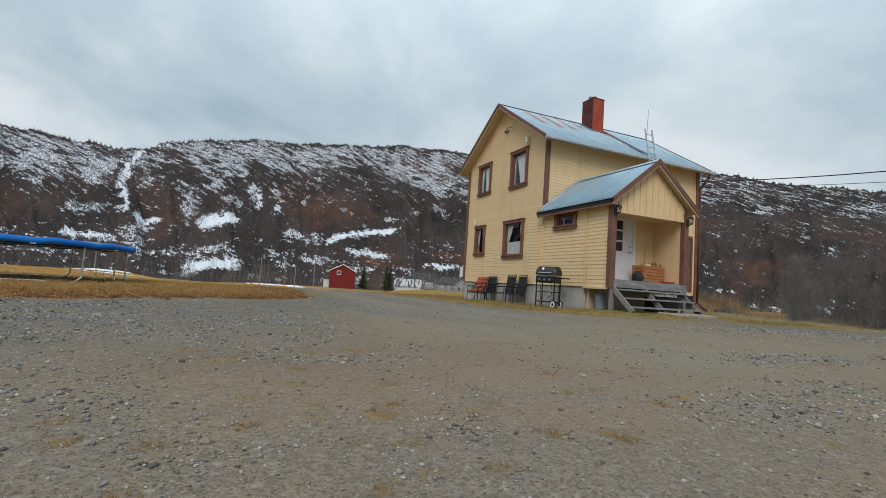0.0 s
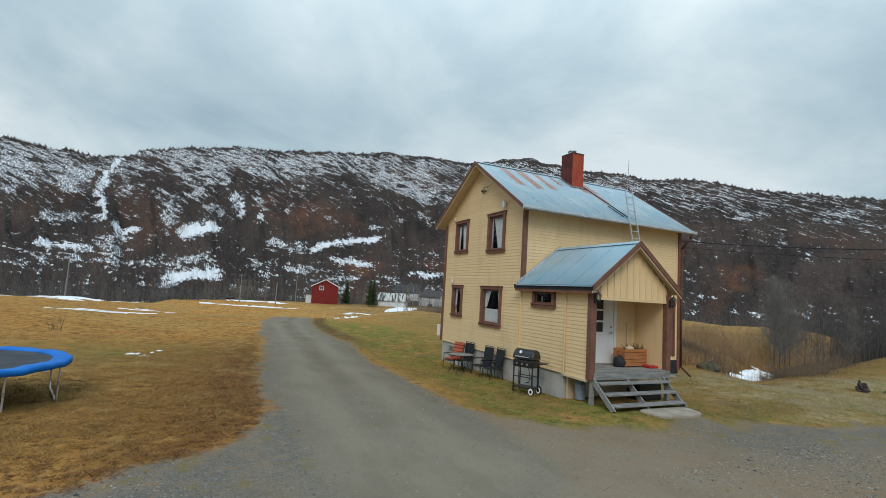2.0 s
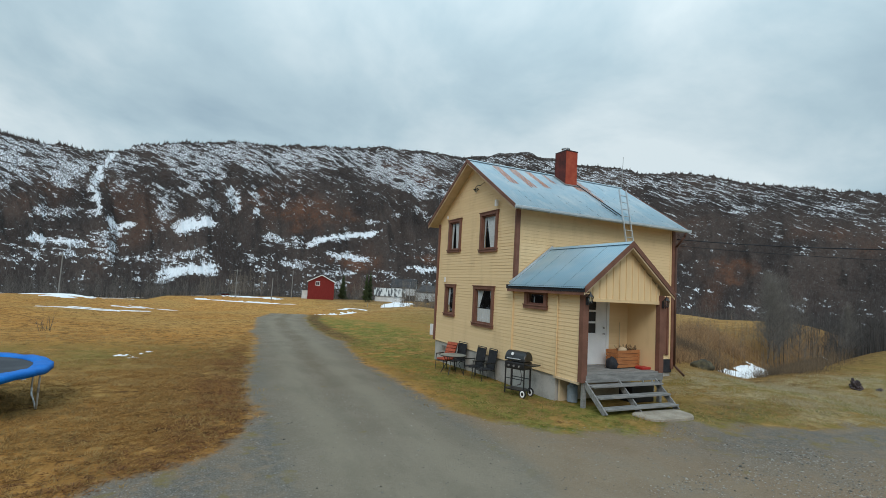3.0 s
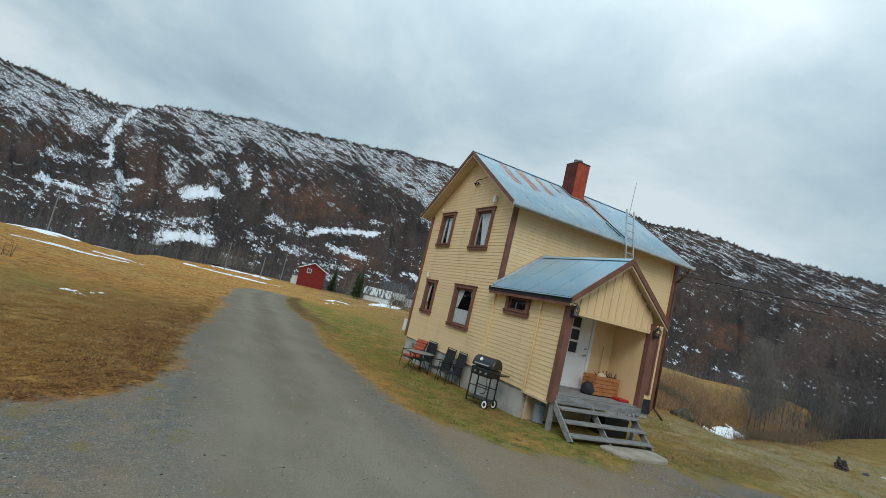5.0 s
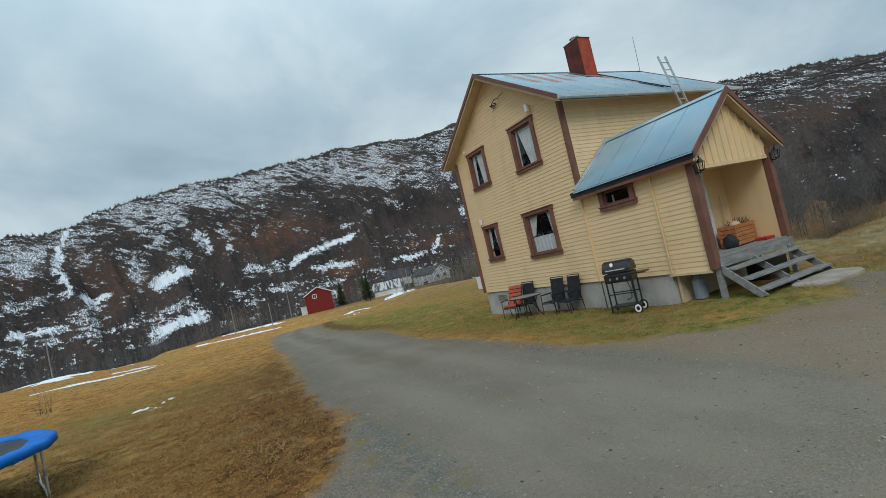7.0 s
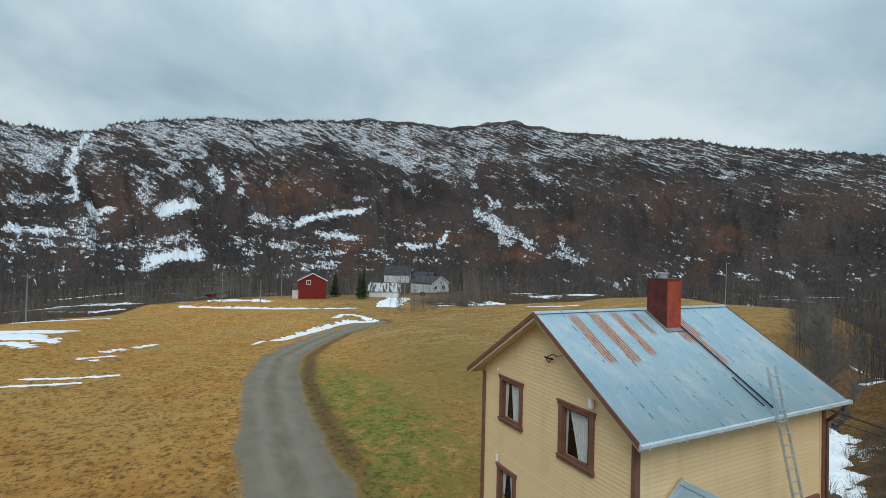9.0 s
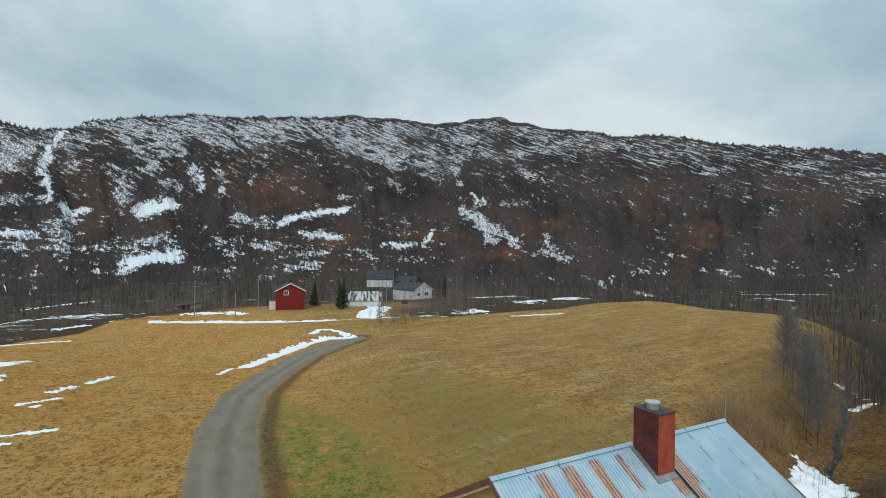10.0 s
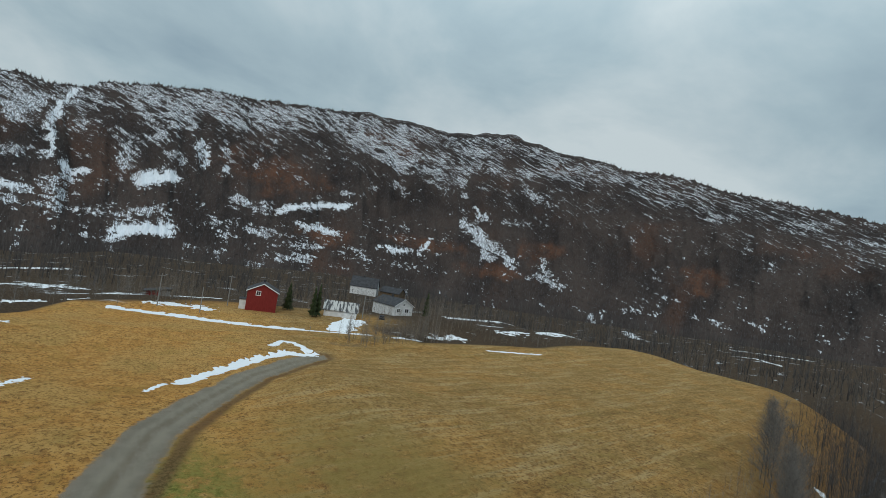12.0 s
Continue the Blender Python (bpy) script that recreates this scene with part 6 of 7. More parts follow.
# ---------------------------------------------------------------- overhead cables
def cable(a, b, sag, label, thick=0.032):
    pts = []
    for k in range(25):
        s = k / 24
        p = Vector(a).lerp(Vector(b), s)
        pts.append(p - Vector((0, 0, sag * 4 * s * (1 - s))))
    side = Vector((b[1] - a[1], a[0] - b[0], 0)).normalized()
    bm = fresh()
    rings = [[bm.verts.new(p + side * thick * math.cos(t) + Vector((0, 0, thick * math.sin(t)))) for t in (0.0, 1.257, 2.513, 3.77, 5.027)] for p in pts]
    for p, q in zip(rings, rings[1:]):
        for k in range(5):
            bm.faces.new((p[k], p[(k + 1) % 5], q[(k + 1) % 5], q[k]))
    bm.faces.new(rings[0][::-1]), bm.faces.new(rings[-1])
    return tagged(part("power_cable", fixed_normals(bm), M["tar"], None), label, "cable")


cable((LONG + 0.05, -0.1, 5.72), (11.1, -30.0, 7.0), 1.4, "black overhead power cable from the house corner", 0.02)
cable((LONG + 0.05, -0.1, 5.45), (12.5, -30.0, 5.0), 0.9, "thin black telephone wire below the power cable", 0.01)


# ---------------------------------------------------------------- bare trees
def spikes(base, tip, r, sides=3):
    """Thin cones from base to tip, as arrays of vertices and triangles."""
    base, tip, r = np.asarray(base, float), np.asarray(tip, float), np.asarray(r, float)
    d = tip - base
    d = d / np.maximum(np.linalg.norm(d, axis=1, keepdims=True), 1e-6)
    a = np.cross(d, np.where(np.abs(d[:, 2:3]) < 0.9, [[0, 0, 1.0]], [[1.0, 0, 0]]))
    a /= np.linalg.norm(a, axis=1, keepdims=True)
    b = np.cross(d, a)
    ring = [base + r[:, None] * (a * math.cos(t) + b * math.sin(t)) for t in np.arange(sides) * 2 * math.pi / sides]
    verts = np.stack(ring + [tip], 1).reshape(-1, 3)
    k = np.arange(len(base))[:, None] * (sides + 1)
    faces = np.concatenate([np.concatenate([k + i, k + (i + 1) % sides, k + sides], 1) for i in range(sides)])
    return verts, faces


def bare_tree(rng, high, limbs, twigs, spread=0.22):
    """Limbs and twigs of a leafless birch: rows of base, tip and radius, trunk first."""
    lean = rng.normal(0, 0.03, 2) * high
    top = np.array([lean[0], lean[1], high])
    base, tip, rad = [np.zeros(3) - [0, 0, 0.2]], [top], [0.008 * high + 0.012]
    for _ in range(limbs):
        s = rng.uniform(0.1, 0.95)
        p = top * s
        a, out = rng.uniform(0, 2 * math.pi), spread * high * (1.05 - s) * rng.uniform(0.6, 1.2) + 0.1
        q = p + [out * math.cos(a), out * math.sin(a), high * rng.uniform(0.12, 0.26) * (1.2 - 0.6 * s)]
        base.append(p), tip.append(q), rad.append(0.0045 * high * (1.1 - s) + 0.006)
        for _ in range(twigs):
            u = rng.uniform(0.25, 0.95)
            w_ = p + (q - p) * u
            step = rng.normal(0, 0.045 * high, 3)
            base.append(w_), tip.append(w_ + [step[0], step[1], abs(step[2]) + 0.03 * high]), rad.append(0.0014 * high + 0.003)
    return np.array(base), np.array(tip), np.array(rad)


def forest(name, places, heights, kinds, mat, label, thicken=1.0):
    """Many trees as one mesh; kinds: a few trees of height 1 as rows of base, tip and radius."""
    rng = np.random.default_rng(11)
    bases, tips, rads = [], [], []
    turn = rng.uniform(0, 2 * math.pi, len(places))
    pick = rng.integers(0, len(kinds), len(places))
    for k, (b, t, r) in enumerate(kinds):
        for i in np.nonzero(pick == k)[0]:
            c, s = math.cos(turn[i]), math.sin(turn[i])
            m = np.array([[c, -s, 0], [s, c, 0], [0, 0, 1]]) * heights[i]
            bases.append(b @ m.T + places[i]), tips.append(t @ m.T + places[i]), rads.append(r * heights[i] * thicken)
    v, f = spikes(np.concatenate(bases), np.concatenate(tips), np.concatenate(rads))
    return tagged(arrays(name, v, f, mat), label, "woods", kind="stuff")


def unit_tree(seed, limbs, twigs):
    b, t, r = bare_tree(np.random.default_rng(seed), 8.0, limbs, twigs)
    return b / 8, t / 8, r / 8


def valley_woods():
    rng = np.random.default_rng(5)
    az, r = np.radians(rng.uniform(-26, 76, 14000)), rng.uniform(88.0, 430.0, 14000)
    x, y = -2 + r * np.sin(az), r * np.cos(az)
    edge = y - np.interp(x, FAR_X, FAR_Y)
    yardish = np.hypot((x - 33) / 34, (y - 132) / 20) < 1
    south = np.interp(x, [30, 60, 95, 150, 400], [9, 17, 31, 51, 140]) - y
    keep = ((edge > 2.5) | (x < -50) | (south > 3) | (x > 139)) & ~yardish
    keep = keep & (rng.uniform(0, 1, 14000) < np.where(r < 190, 0.3 + 0.7 * smooth01(fractal(x * 0.045, y * 0.045, 93, 3), 0.38, 0.6), 1.0))
    x, y = x[keep][:5000], y[keep][:5000]
    sway = 0.6 + 0.85 * fractal(x * 0.035, y * 0.035, 95, 3)
    near = np.hypot(x, y) < 190
    for sel, kinds, thick in ((near, [unit_tree(k, 20, 7) for k in (1, 2, 3)], 0.62), (~near, [unit_tree(k, 9, 2) for k in (4, 5, 6)], 2.0)):
        p = np.stack([x[sel], y[sel], ground_z(x[sel], y[sel])], -1)
        forest("birch_woods", p, (2.2 + 6.4 * rng.beta(1.5, 2.0, sel.sum())) * sway[sel] * (1.0 if thick < 1 else 1.25), kinds, M["grey_bark"] if thick < 1 else M["dark_bark"], "dense leafless birch woods on the valley floor", thick)
    # scrub beyond the stream
    s = rng.uniform(0, 1, 1700)
    cx = 40 + 110 * s**1.3
    cy = np.interp(cx, [30, 46, 60, 95, 150], [8, 13.5, 19, 32, 52]) - rng.uniform(2, 30, 1700) * (0.35 + 0.9 * s) + smooth01(cx, 54, 72) * rng.uniform(0, 12, 1700)
    p = np.stack([cx, cy, ground_z(cx, cy)], -1)
    sel = cx > 52
    forest("ravine_scrub", p[sel], rng.uniform(2.5, 7.0, sel.sum()), [unit_tree(k, 12, 4) for k in (7, 8, 9)], M["dark_bark"], "leafless grey scrub beyond the stream", 0.75)
    # shrubs over the far bank of the gully
    bx = rng.uniform(30, 92, 620)
    by = np.interp(bx, [13, 18, 30, 46, 60, 95], [-0.5, 4, 9, 13.8, 18, 32]) + rng.uniform(1.0, 10.5, 620)
    for part_of, mat, label in ((slice(0, 330), "willow", "low tangle of tan bare shrubs on the bank"), (slice(330, 620), "tan_bark", "low grey-brown bare shrubs on the bank")):
        p = np.stack([bx[part_of], by[part_of], ground_z(bx[part_of], by[part_of])], -1)
        forest("bank_shrubs", p, rng.uniform(0.9, 2.6, len(p)), [unit_tree(k, 13, 3) for k in (17, 18)], M[mat], label, 0.9)
    # a belt by the lane's bend and in front of the far houses
    s = rng.uniform(0, 1, 190)
    px, py = 33.5 + 30 * s + rng.normal(0, 1.2, 190), 92.5 + 11 * s + rng.uniform(0, 9, 190)
    forest("birch_belt", np.stack([px, py, ground_z(px, py)], -1), rng.uniform(2.5, 7.5, len(px)), [unit_tree(k, 16, 5) for k in (10, 12)], M["tan_bark"], "thin belt of young leafless birches beside the lane", 0.7)
    # trees about the far farmstead
    fx, fy = rng.uniform(-14, 92, 420), rng.uniform(122, 156, 420)
    clear = ~((fx > 4) & (fx < 62) & (fy < 131)) & (np.hypot(fx - 17, fy - 131) > 8) & (np.hypot(fx - 66, fy - 144) > 9) & (np.hypot(fx - 40, fy - 131) > 7) & (fractal(fx * 0.08, fy * 0.1, 97, 3) > 0.42)
    fx, fy = fx[clear], fy[clear]
    forest("farm_birches", np.stack([fx, fy, ground_z(fx, fy)], -1), rng.uniform(3, 8, len(fx)), [unit_tree(k, 18, 5) for k in (14, 15)], M["tan_bark"], "bare birches crowding round the farm buildings", 0.7)
    # trees over the mountainside
    n = 30000
    a, t = rng.uniform(-27, 76, n), 0.3 + 0.7 * rng.uniform(0.0, 1.0, n) ** 0.7
    rr, z = mountain_shape(a, t)
    z = z + (t > 0.02) * (fractal(a * 6, t * 40, 31, 3) - 0.5) * 9 * (0.4 + t)
    base = np.stack([MID[0] + rr * np.sin(np.radians(a)), MID[1] + rr * np.cos(np.radians(a)), z - 0.5], -1)
    tip = base + np.stack([rng.normal(0, 0.5, n), rng.normal(0, 0.5, n), rng.uniform(2.0, 4.8, n)], -1)
    m = 7000
    a, t = rng.uniform(-27, 76, m), rng.uniform(0.985, 1.0, m)
    a = a[rng.uniform(0, 1, m) < 0.35 + 0.9 * fractal(a * 0.8, a * 0, 66, 3)]
    m, t = len(a), t[:len(a)]
    rr, z = mountain_shape(a, t)
    z = z + (fractal(a * 6, t * 40, 31, 3) - 0.5) * 9 * (0.4 + t)
    ridge = np.stack([MID[0] + rr * np.sin(np.radians(a)), MID[1] + rr * np.cos(np.radians(a)), z - 0.8], -1)
    base = np.concatenate([base, ridge])
    tip = np.concatenate([tip, ridge + np.stack([rng.normal(0, 0.5, m), rng.normal(0, 0.5, m), rng.uniform(2.0, 6.5, m)], -1)])
    v, f = spikes(base, tip, np.concatenate([rng.uniform(0.14, 0.34, n), rng.uniform(0.25, 0.6, m)]))
    tagged(arrays("mountain_birches", v, f, M["dark_bark"]), "leafless birches scattered over the mountainside", "woods", kind="stuff")


valley_woods()


def single_birch(at, high, seed, limbs=34, twigs=11, label="tall leafless birch with fine grey twigs"):
    rng = np.random.default_rng(seed)
    th = thing("birch_tree", label, "tree", at, 0, "bare trees along the ravine")
    b, t, r = bare_tree(rng, high, limbs, twigs, 0.28)
    r = r * 0.5
    v, f = spikes(b[:1], t[:1], r[:1], 8)
    arrays("trunk", v, f, M["bark"], th)
    v, f = spikes(b[1:], t[1:], r[1:], 3)
    arrays("crown", v, f, M["grey_bark"], th)
    return th


for k, (x, y, h) in enumerate([(41, 15.0, 7.4), (42.6, 16.6, 8.2), (44, 16.2, 8.8), (45.2, 18.0, 8.4), (46.5, 17.2, 9.0), (48.2, 18.8, 8.2), (50, 19.6, 7.6), (43.4, 14.2, 6.8), (53, 21.6, 7.2), (56, 24.0, 8.4), (58, 25.6, 9.0), (60, 27.0, 8.8), (62.5, 27.4, 8.4), (61, 24.8, 8.0), (65, 29.0, 8.4), (70, 30.5, 8.2), (47.5, 12.0, 5.2), (53, 14.0, 5.6)]):
    single_birch((x, y, gz(x, y)), h, 100 + k, 64, 18)


def thicket(at, wide, high, stems, seed, label, mat="twig"):
    rng = np.random.default_rng(seed)
    p = rng.normal(0, 0.45, (stems, 3)) * [wide, wide, 0]
    p[:, 2] = ground_z(p[:, 0] + at[0], p[:, 1] + at[1]) - at[2] - 0.05
    q = p + np.stack([rng.normal(0, 0.22, stems), rng.normal(0, 0.22, stems), rng.uniform(0.45, 1.0, stems)], -1) * high
    b2 = p + (q - p) * rng.uniform(0.3, 0.8, (stems, 1))
    q2 = b2 + np.stack([rng.normal(0, 0.2, stems), rng.normal(0, 0.2, stems), rng.uniform(0.15, 0.4, stems)], -1) * high
    v, f = spikes(np.concatenate([p, b2]), np.concatenate([q, q2]), np.concatenate([np.full(stems, 0.012), np.full(stems, 0.007)]) * (0.7 + 0.3 * high))
    ob = tagged(arrays("thicket", v, f, M[mat]), label, "bush", "thickets beside the gully", "stuff")
    ob.location = at
    return ob


for k, (x, y, w_, h, n) in enumerate([(11.8, 4.2, 1.7, 0.9, 700), (13.8, 4.6, 1.7, 1.0, 800), (15.9, 5.6, 2.0, 1.6, 1500), (10.6, 6.4, 1.6, 0.8, 500), (17.5, 8.2, 2.0, 1.1, 700), (22, 11.2, 2.2, 1.3, 700), (26.5, 13.4, 2.4, 1.5, 500), (30.5, 15.8, 2.4, 1.9, 550), (33.2, 17.6, 2.6, 2.3, 600), (35.8, 16.6, 2.2, 1.8, 400), (37.6, 18.4, 2.2, 1.7, 350), (19.5, 2.6, 1.6, 0.8, 400), (22.5, 3.6, 1.8, 1.0, 450), (26, 5.2, 1.8, 1.1, 450), (30, 7.0, 2.0, 1.2, 450), (34.5, 8.2, 2.2, 1.4, 450)]):
    thicket((x, y, gz(x, y)), w_, h, n, 200 + k, "dense thicket of orange-brown bare willow shoots", "twig" if k in (2, 4, 5) or k >= 11 else "willow")
thicket((-17.6, 19.5, gz(-17.6, 19.5)), 0.3, 1.6, 9, 230, "few bare saplings standing in the meadow", "bark")

# ---------------------------------------------------------------- snow lying on the ground
def snow_patch(line, wide, thick=0.16, seed=0, ragged=3.3, label="thin patch of old snow on the dry grass"):
    pts = np.array(line, float)
    lo, hi = pts.min(0) - wide * 1.6, pts.max(0) + wide * 1.6
    cell = max((hi - lo).max() / 112, 0.03)
    xs, ys = np.arange(lo[0], hi[0], cell), np.arange(lo[1], hi[1], cell)
    gx, gy = np.meshgrid(xs, ys)
    x, y = gx.ravel(), gy.ravel()
    d, _ = along([tuple(p) for p in pts] if len(pts) > 1 else [tuple(pts[0]), tuple(pts[0] + 0.01)], x, y)
    d = d / wide + (fractal(x * 1.6 / wide, y * 1.6 / wide, seed, 6) - 0.5) * ragged + 0.12
    z = ground_z(x, y) + thick * np.clip(1 - d, -1, 0.7) - 0.02
    idx = np.arange(len(x)).reshape(len(ys), len(xs))
    faces = np.stack([idx[:-1, :-1], idx[:-1, 1:], idx[1:, 1:], idx[1:, :-1]], -1).reshape(-1, 4)
    faces = faces[(d[faces] < 1.15).any(1)]
    used, inverse = np.unique(faces, return_inverse=True)
    ob = arrays("snow_patch", np.stack([x, y, z], -1)[used], inverse.reshape(-1, 4), M["snow"], smooth=True)
    return tagged(ob, label, "snow", "snow patches in the meadow")


SNOW = [
    (BEND_DRIFT, 1.5, 1.4), ([(16.0, 90.5), (18.4, 94.5), (20.4, 93.5), (22.4, 88.0)], 1.1, 1.1), ([(-2.6, 60), (-0.8, 64)], 0.5, 1.5),
    (FARM_DRIFT, 1.7, 0.8), ([(36.0, 114), (38.5, 119), (42.5, 123.5)], 4.0, 0.8), ([(-5, 128), (6, 126)], 2.0),
    ([(-47, 79), (-38, 77), (-32, 74.5), (-27.5, 72.5)], 3.2, 1.4), ([(-47, 71), (-40, 70.5), (-35, 67)], 2.6, 1.5), ([(-27.5, 73), (-24.5, 74.5)], 0.7, 1.6), ([(-32, 70), (-28, 67), (-25, 61.5)], 1.9, 1.7), ([(-27.5, 60), (-25.5, 57.5)], 1.3, 1.8), ([(-37, 72), (-31, 68), (-28, 64.5)], 2.9, 1.6), ([(-21.2, 41.2), (-15.3, 41.6)], 0.55, 1.8), ([(-23, 38.3), (-17.5, 39.2)], 0.4, 1.8),
    ([(-18.2, 56), (-16.8, 59)], 0.5), ([(-15.8, 61), (-14.3, 65)], 0.5), ([(-19.6, 51), (-17.2, 53)], 0.35), ([(-40, 94), (-24.5, 96)], 1.0, 1.5), ([(-18.2, 50)], 0.4),
    ([(-12.5, 8.9)], 0.24), ([(-12.0, 8.2)], 0.15), ([(-11.7, 10.4)], 0.12), ([(-11.9, 9.6)], 0.1), ([(67, 93.6), (82, 91.4)], 0.7, 1.3), ([(62, 112), (72, 115)], 2.2, 3.4), ([(47, 104), (54, 107)], 1.6, 3.2),
    ([(21.5, 6.4), (26.5, 8.6), (31, 10.4), (33.5, 11.8)], 1.7, 1.7, 0.75), ([(18.6, 3.6), (20.6, 4.6)], 0.5, 1.6, 0.4), ([(33.2, 11.4), (35.6, 12.8)], 1.1, 2.4, 0.5), ([(36.6, 14.5), (35.7, 13.0)], 0.55), ([(29, 7.4), (31.5, 8.6)], 0.7), ([(59.5, 19.8), (67.5, 20.8)], 0.7, 1.8), ([(71, 23.2), (75, 27)], 0.9, 1.6), ([(20.5, -2.6), (21.4, -2.4)], 0.25),
    ([(-44, 116), (-40, 117)], 1.1, 3.4), ([(-31, 127), (-27, 129)], 1.2, 3.4), ([(-22, 132), (-19, 133)], 1.0, 3.4), ([(-58, 140), (-52, 145)], 2.2, 3.4), ([(-26, 146), (-18, 148)], 2.0, 3.6), ([(-52, 170), (-30, 176)], 4.5, 3.6), ([(-14, 168), (8, 172)], 4.5, 3.6), ([(105, 177), (146, 181)], 3.5, 2.6), ([(259, 203), (293, 240)], 5, 2.2), ([(272, 129), (283, 153)], 3, 2.2), ([(334, 185), (381, 162)], 4, 2.2), ([(-62, 241), (-46, 240)], 5, 2.6), ([(96, 128), (108, 132)], 2.8, 3.4), ([(92, 152), (112, 156)], 3.6, 3.6), ([(120, 134), (134, 138)], 3.4, 3.6),
]
for k, (line, wide, *ragged) in enumerate(SNOW):
    snow_patch(line, wide, ragged[1] if len(ragged) > 1 else 0.10 if wide < 1.2 else 0.2, 300 + k, *ragged[:1])

# stream in the ravine
bm = fresh()
rows = []
for k in range(60):
    s = k / 59 * (len(CREEK) - 2) + 0.6
    i = min(int(s), len(CREEK) - 2)
    f = s - i
    x, y = (CREEK[i][c] + f * (CREEK[i + 1][c] - CREEK[i][c]) for c in (0, 1))
    wob = 0.22 * math.sin(k * 0.9)
    w_ = 0.16 + 0.05 * math.sin(k * 1.7) + 0.2 * k / 60
    z = gz(x, y) + 0.07
    rows.append([bm.verts.new((x - 0.4 * w_, y + 0.92 * w_ + wob, z)), bm.verts.new((x + 0.4 * w_, y - 0.92 * w_ + wob, z))])
for p, q in zip(rows, rows[1:]):
    bm.faces.new((p[0], p[1], q[1], q[0]))
tagged(part("water", bm, M["stream"], None), "narrow dark stream at the bottom of the ravine", "water", kind="structure")


def boulder(at, size, seed, label, mat="rock", name="boulder"):
    bm = fresh()
    bmesh.ops.create_icosphere(bm, subdivisions=3, radius=1.0)
    for v in bm.verts:
        v.co *= 1 + 0.32 * noise.noise(v.co * 1.3 + Vector((seed, 0, 0))) + 0.16 * noise.noise(v.co * 3.2 + Vector((0, seed, 0)))
        v.co = Vector((v.co.x * size[0], v.co.y * size[1], v.co.z * size[2]))
    ob = tagged(part(name, bm, M[mat], None, smooth=True), label, name.replace("_", " "))
    ob.location = at
    return ob


boulder((12.4, 1.9, gz(12.4, 1.9) + 0.1), (0.62, 0.42, 0.32), 1, "dark mossy boulder in the dry grass", "mossy_rock")
bm = fresh()
rng = random.Random(12)
for k in range(46):
    a, h = rng.uniform(0, 2 * math.pi), rng.uniform(0.0, 0.42)
    r_ = 0.24 * (1 - 0.5 * h / 0.42)
    p = Vector((r_ * math.cos(a), r_ * math.sin(a), h - 0.05))
    rod(bm, p * 0.3, p + Vector((rng.uniform(-0.07, 0.07), rng.uniform(-0.07, 0.07), rng.uniform(-0.02, 0.16))), 0.085, 0.05, 5)
tagged(part("tree_stump", bm, M["soot"], None), "charred ragged tree stump on the grassy bank", "tree stump").location = (17.6, -1.95, gz(17.6, -1.95))
boulder((18.7, -2.4, gz(18.7, -2.4) + 0.03), (0.25, 0.1, 0.08), 7, "piece of dark wood lying in grass", "soot", "log_piece")
for k, (x, y) in enumerate([(33, 11.2), (36, 12.0), (40, 13.4), (44, 15.0), (38, 13.0), (48, 16.4)]):
    boulder((x, y, gz(x, y) + 0.1), (0.26, 0.2, 0.14), 20 + k, "wet dark boulder in the stream bed", "soot")


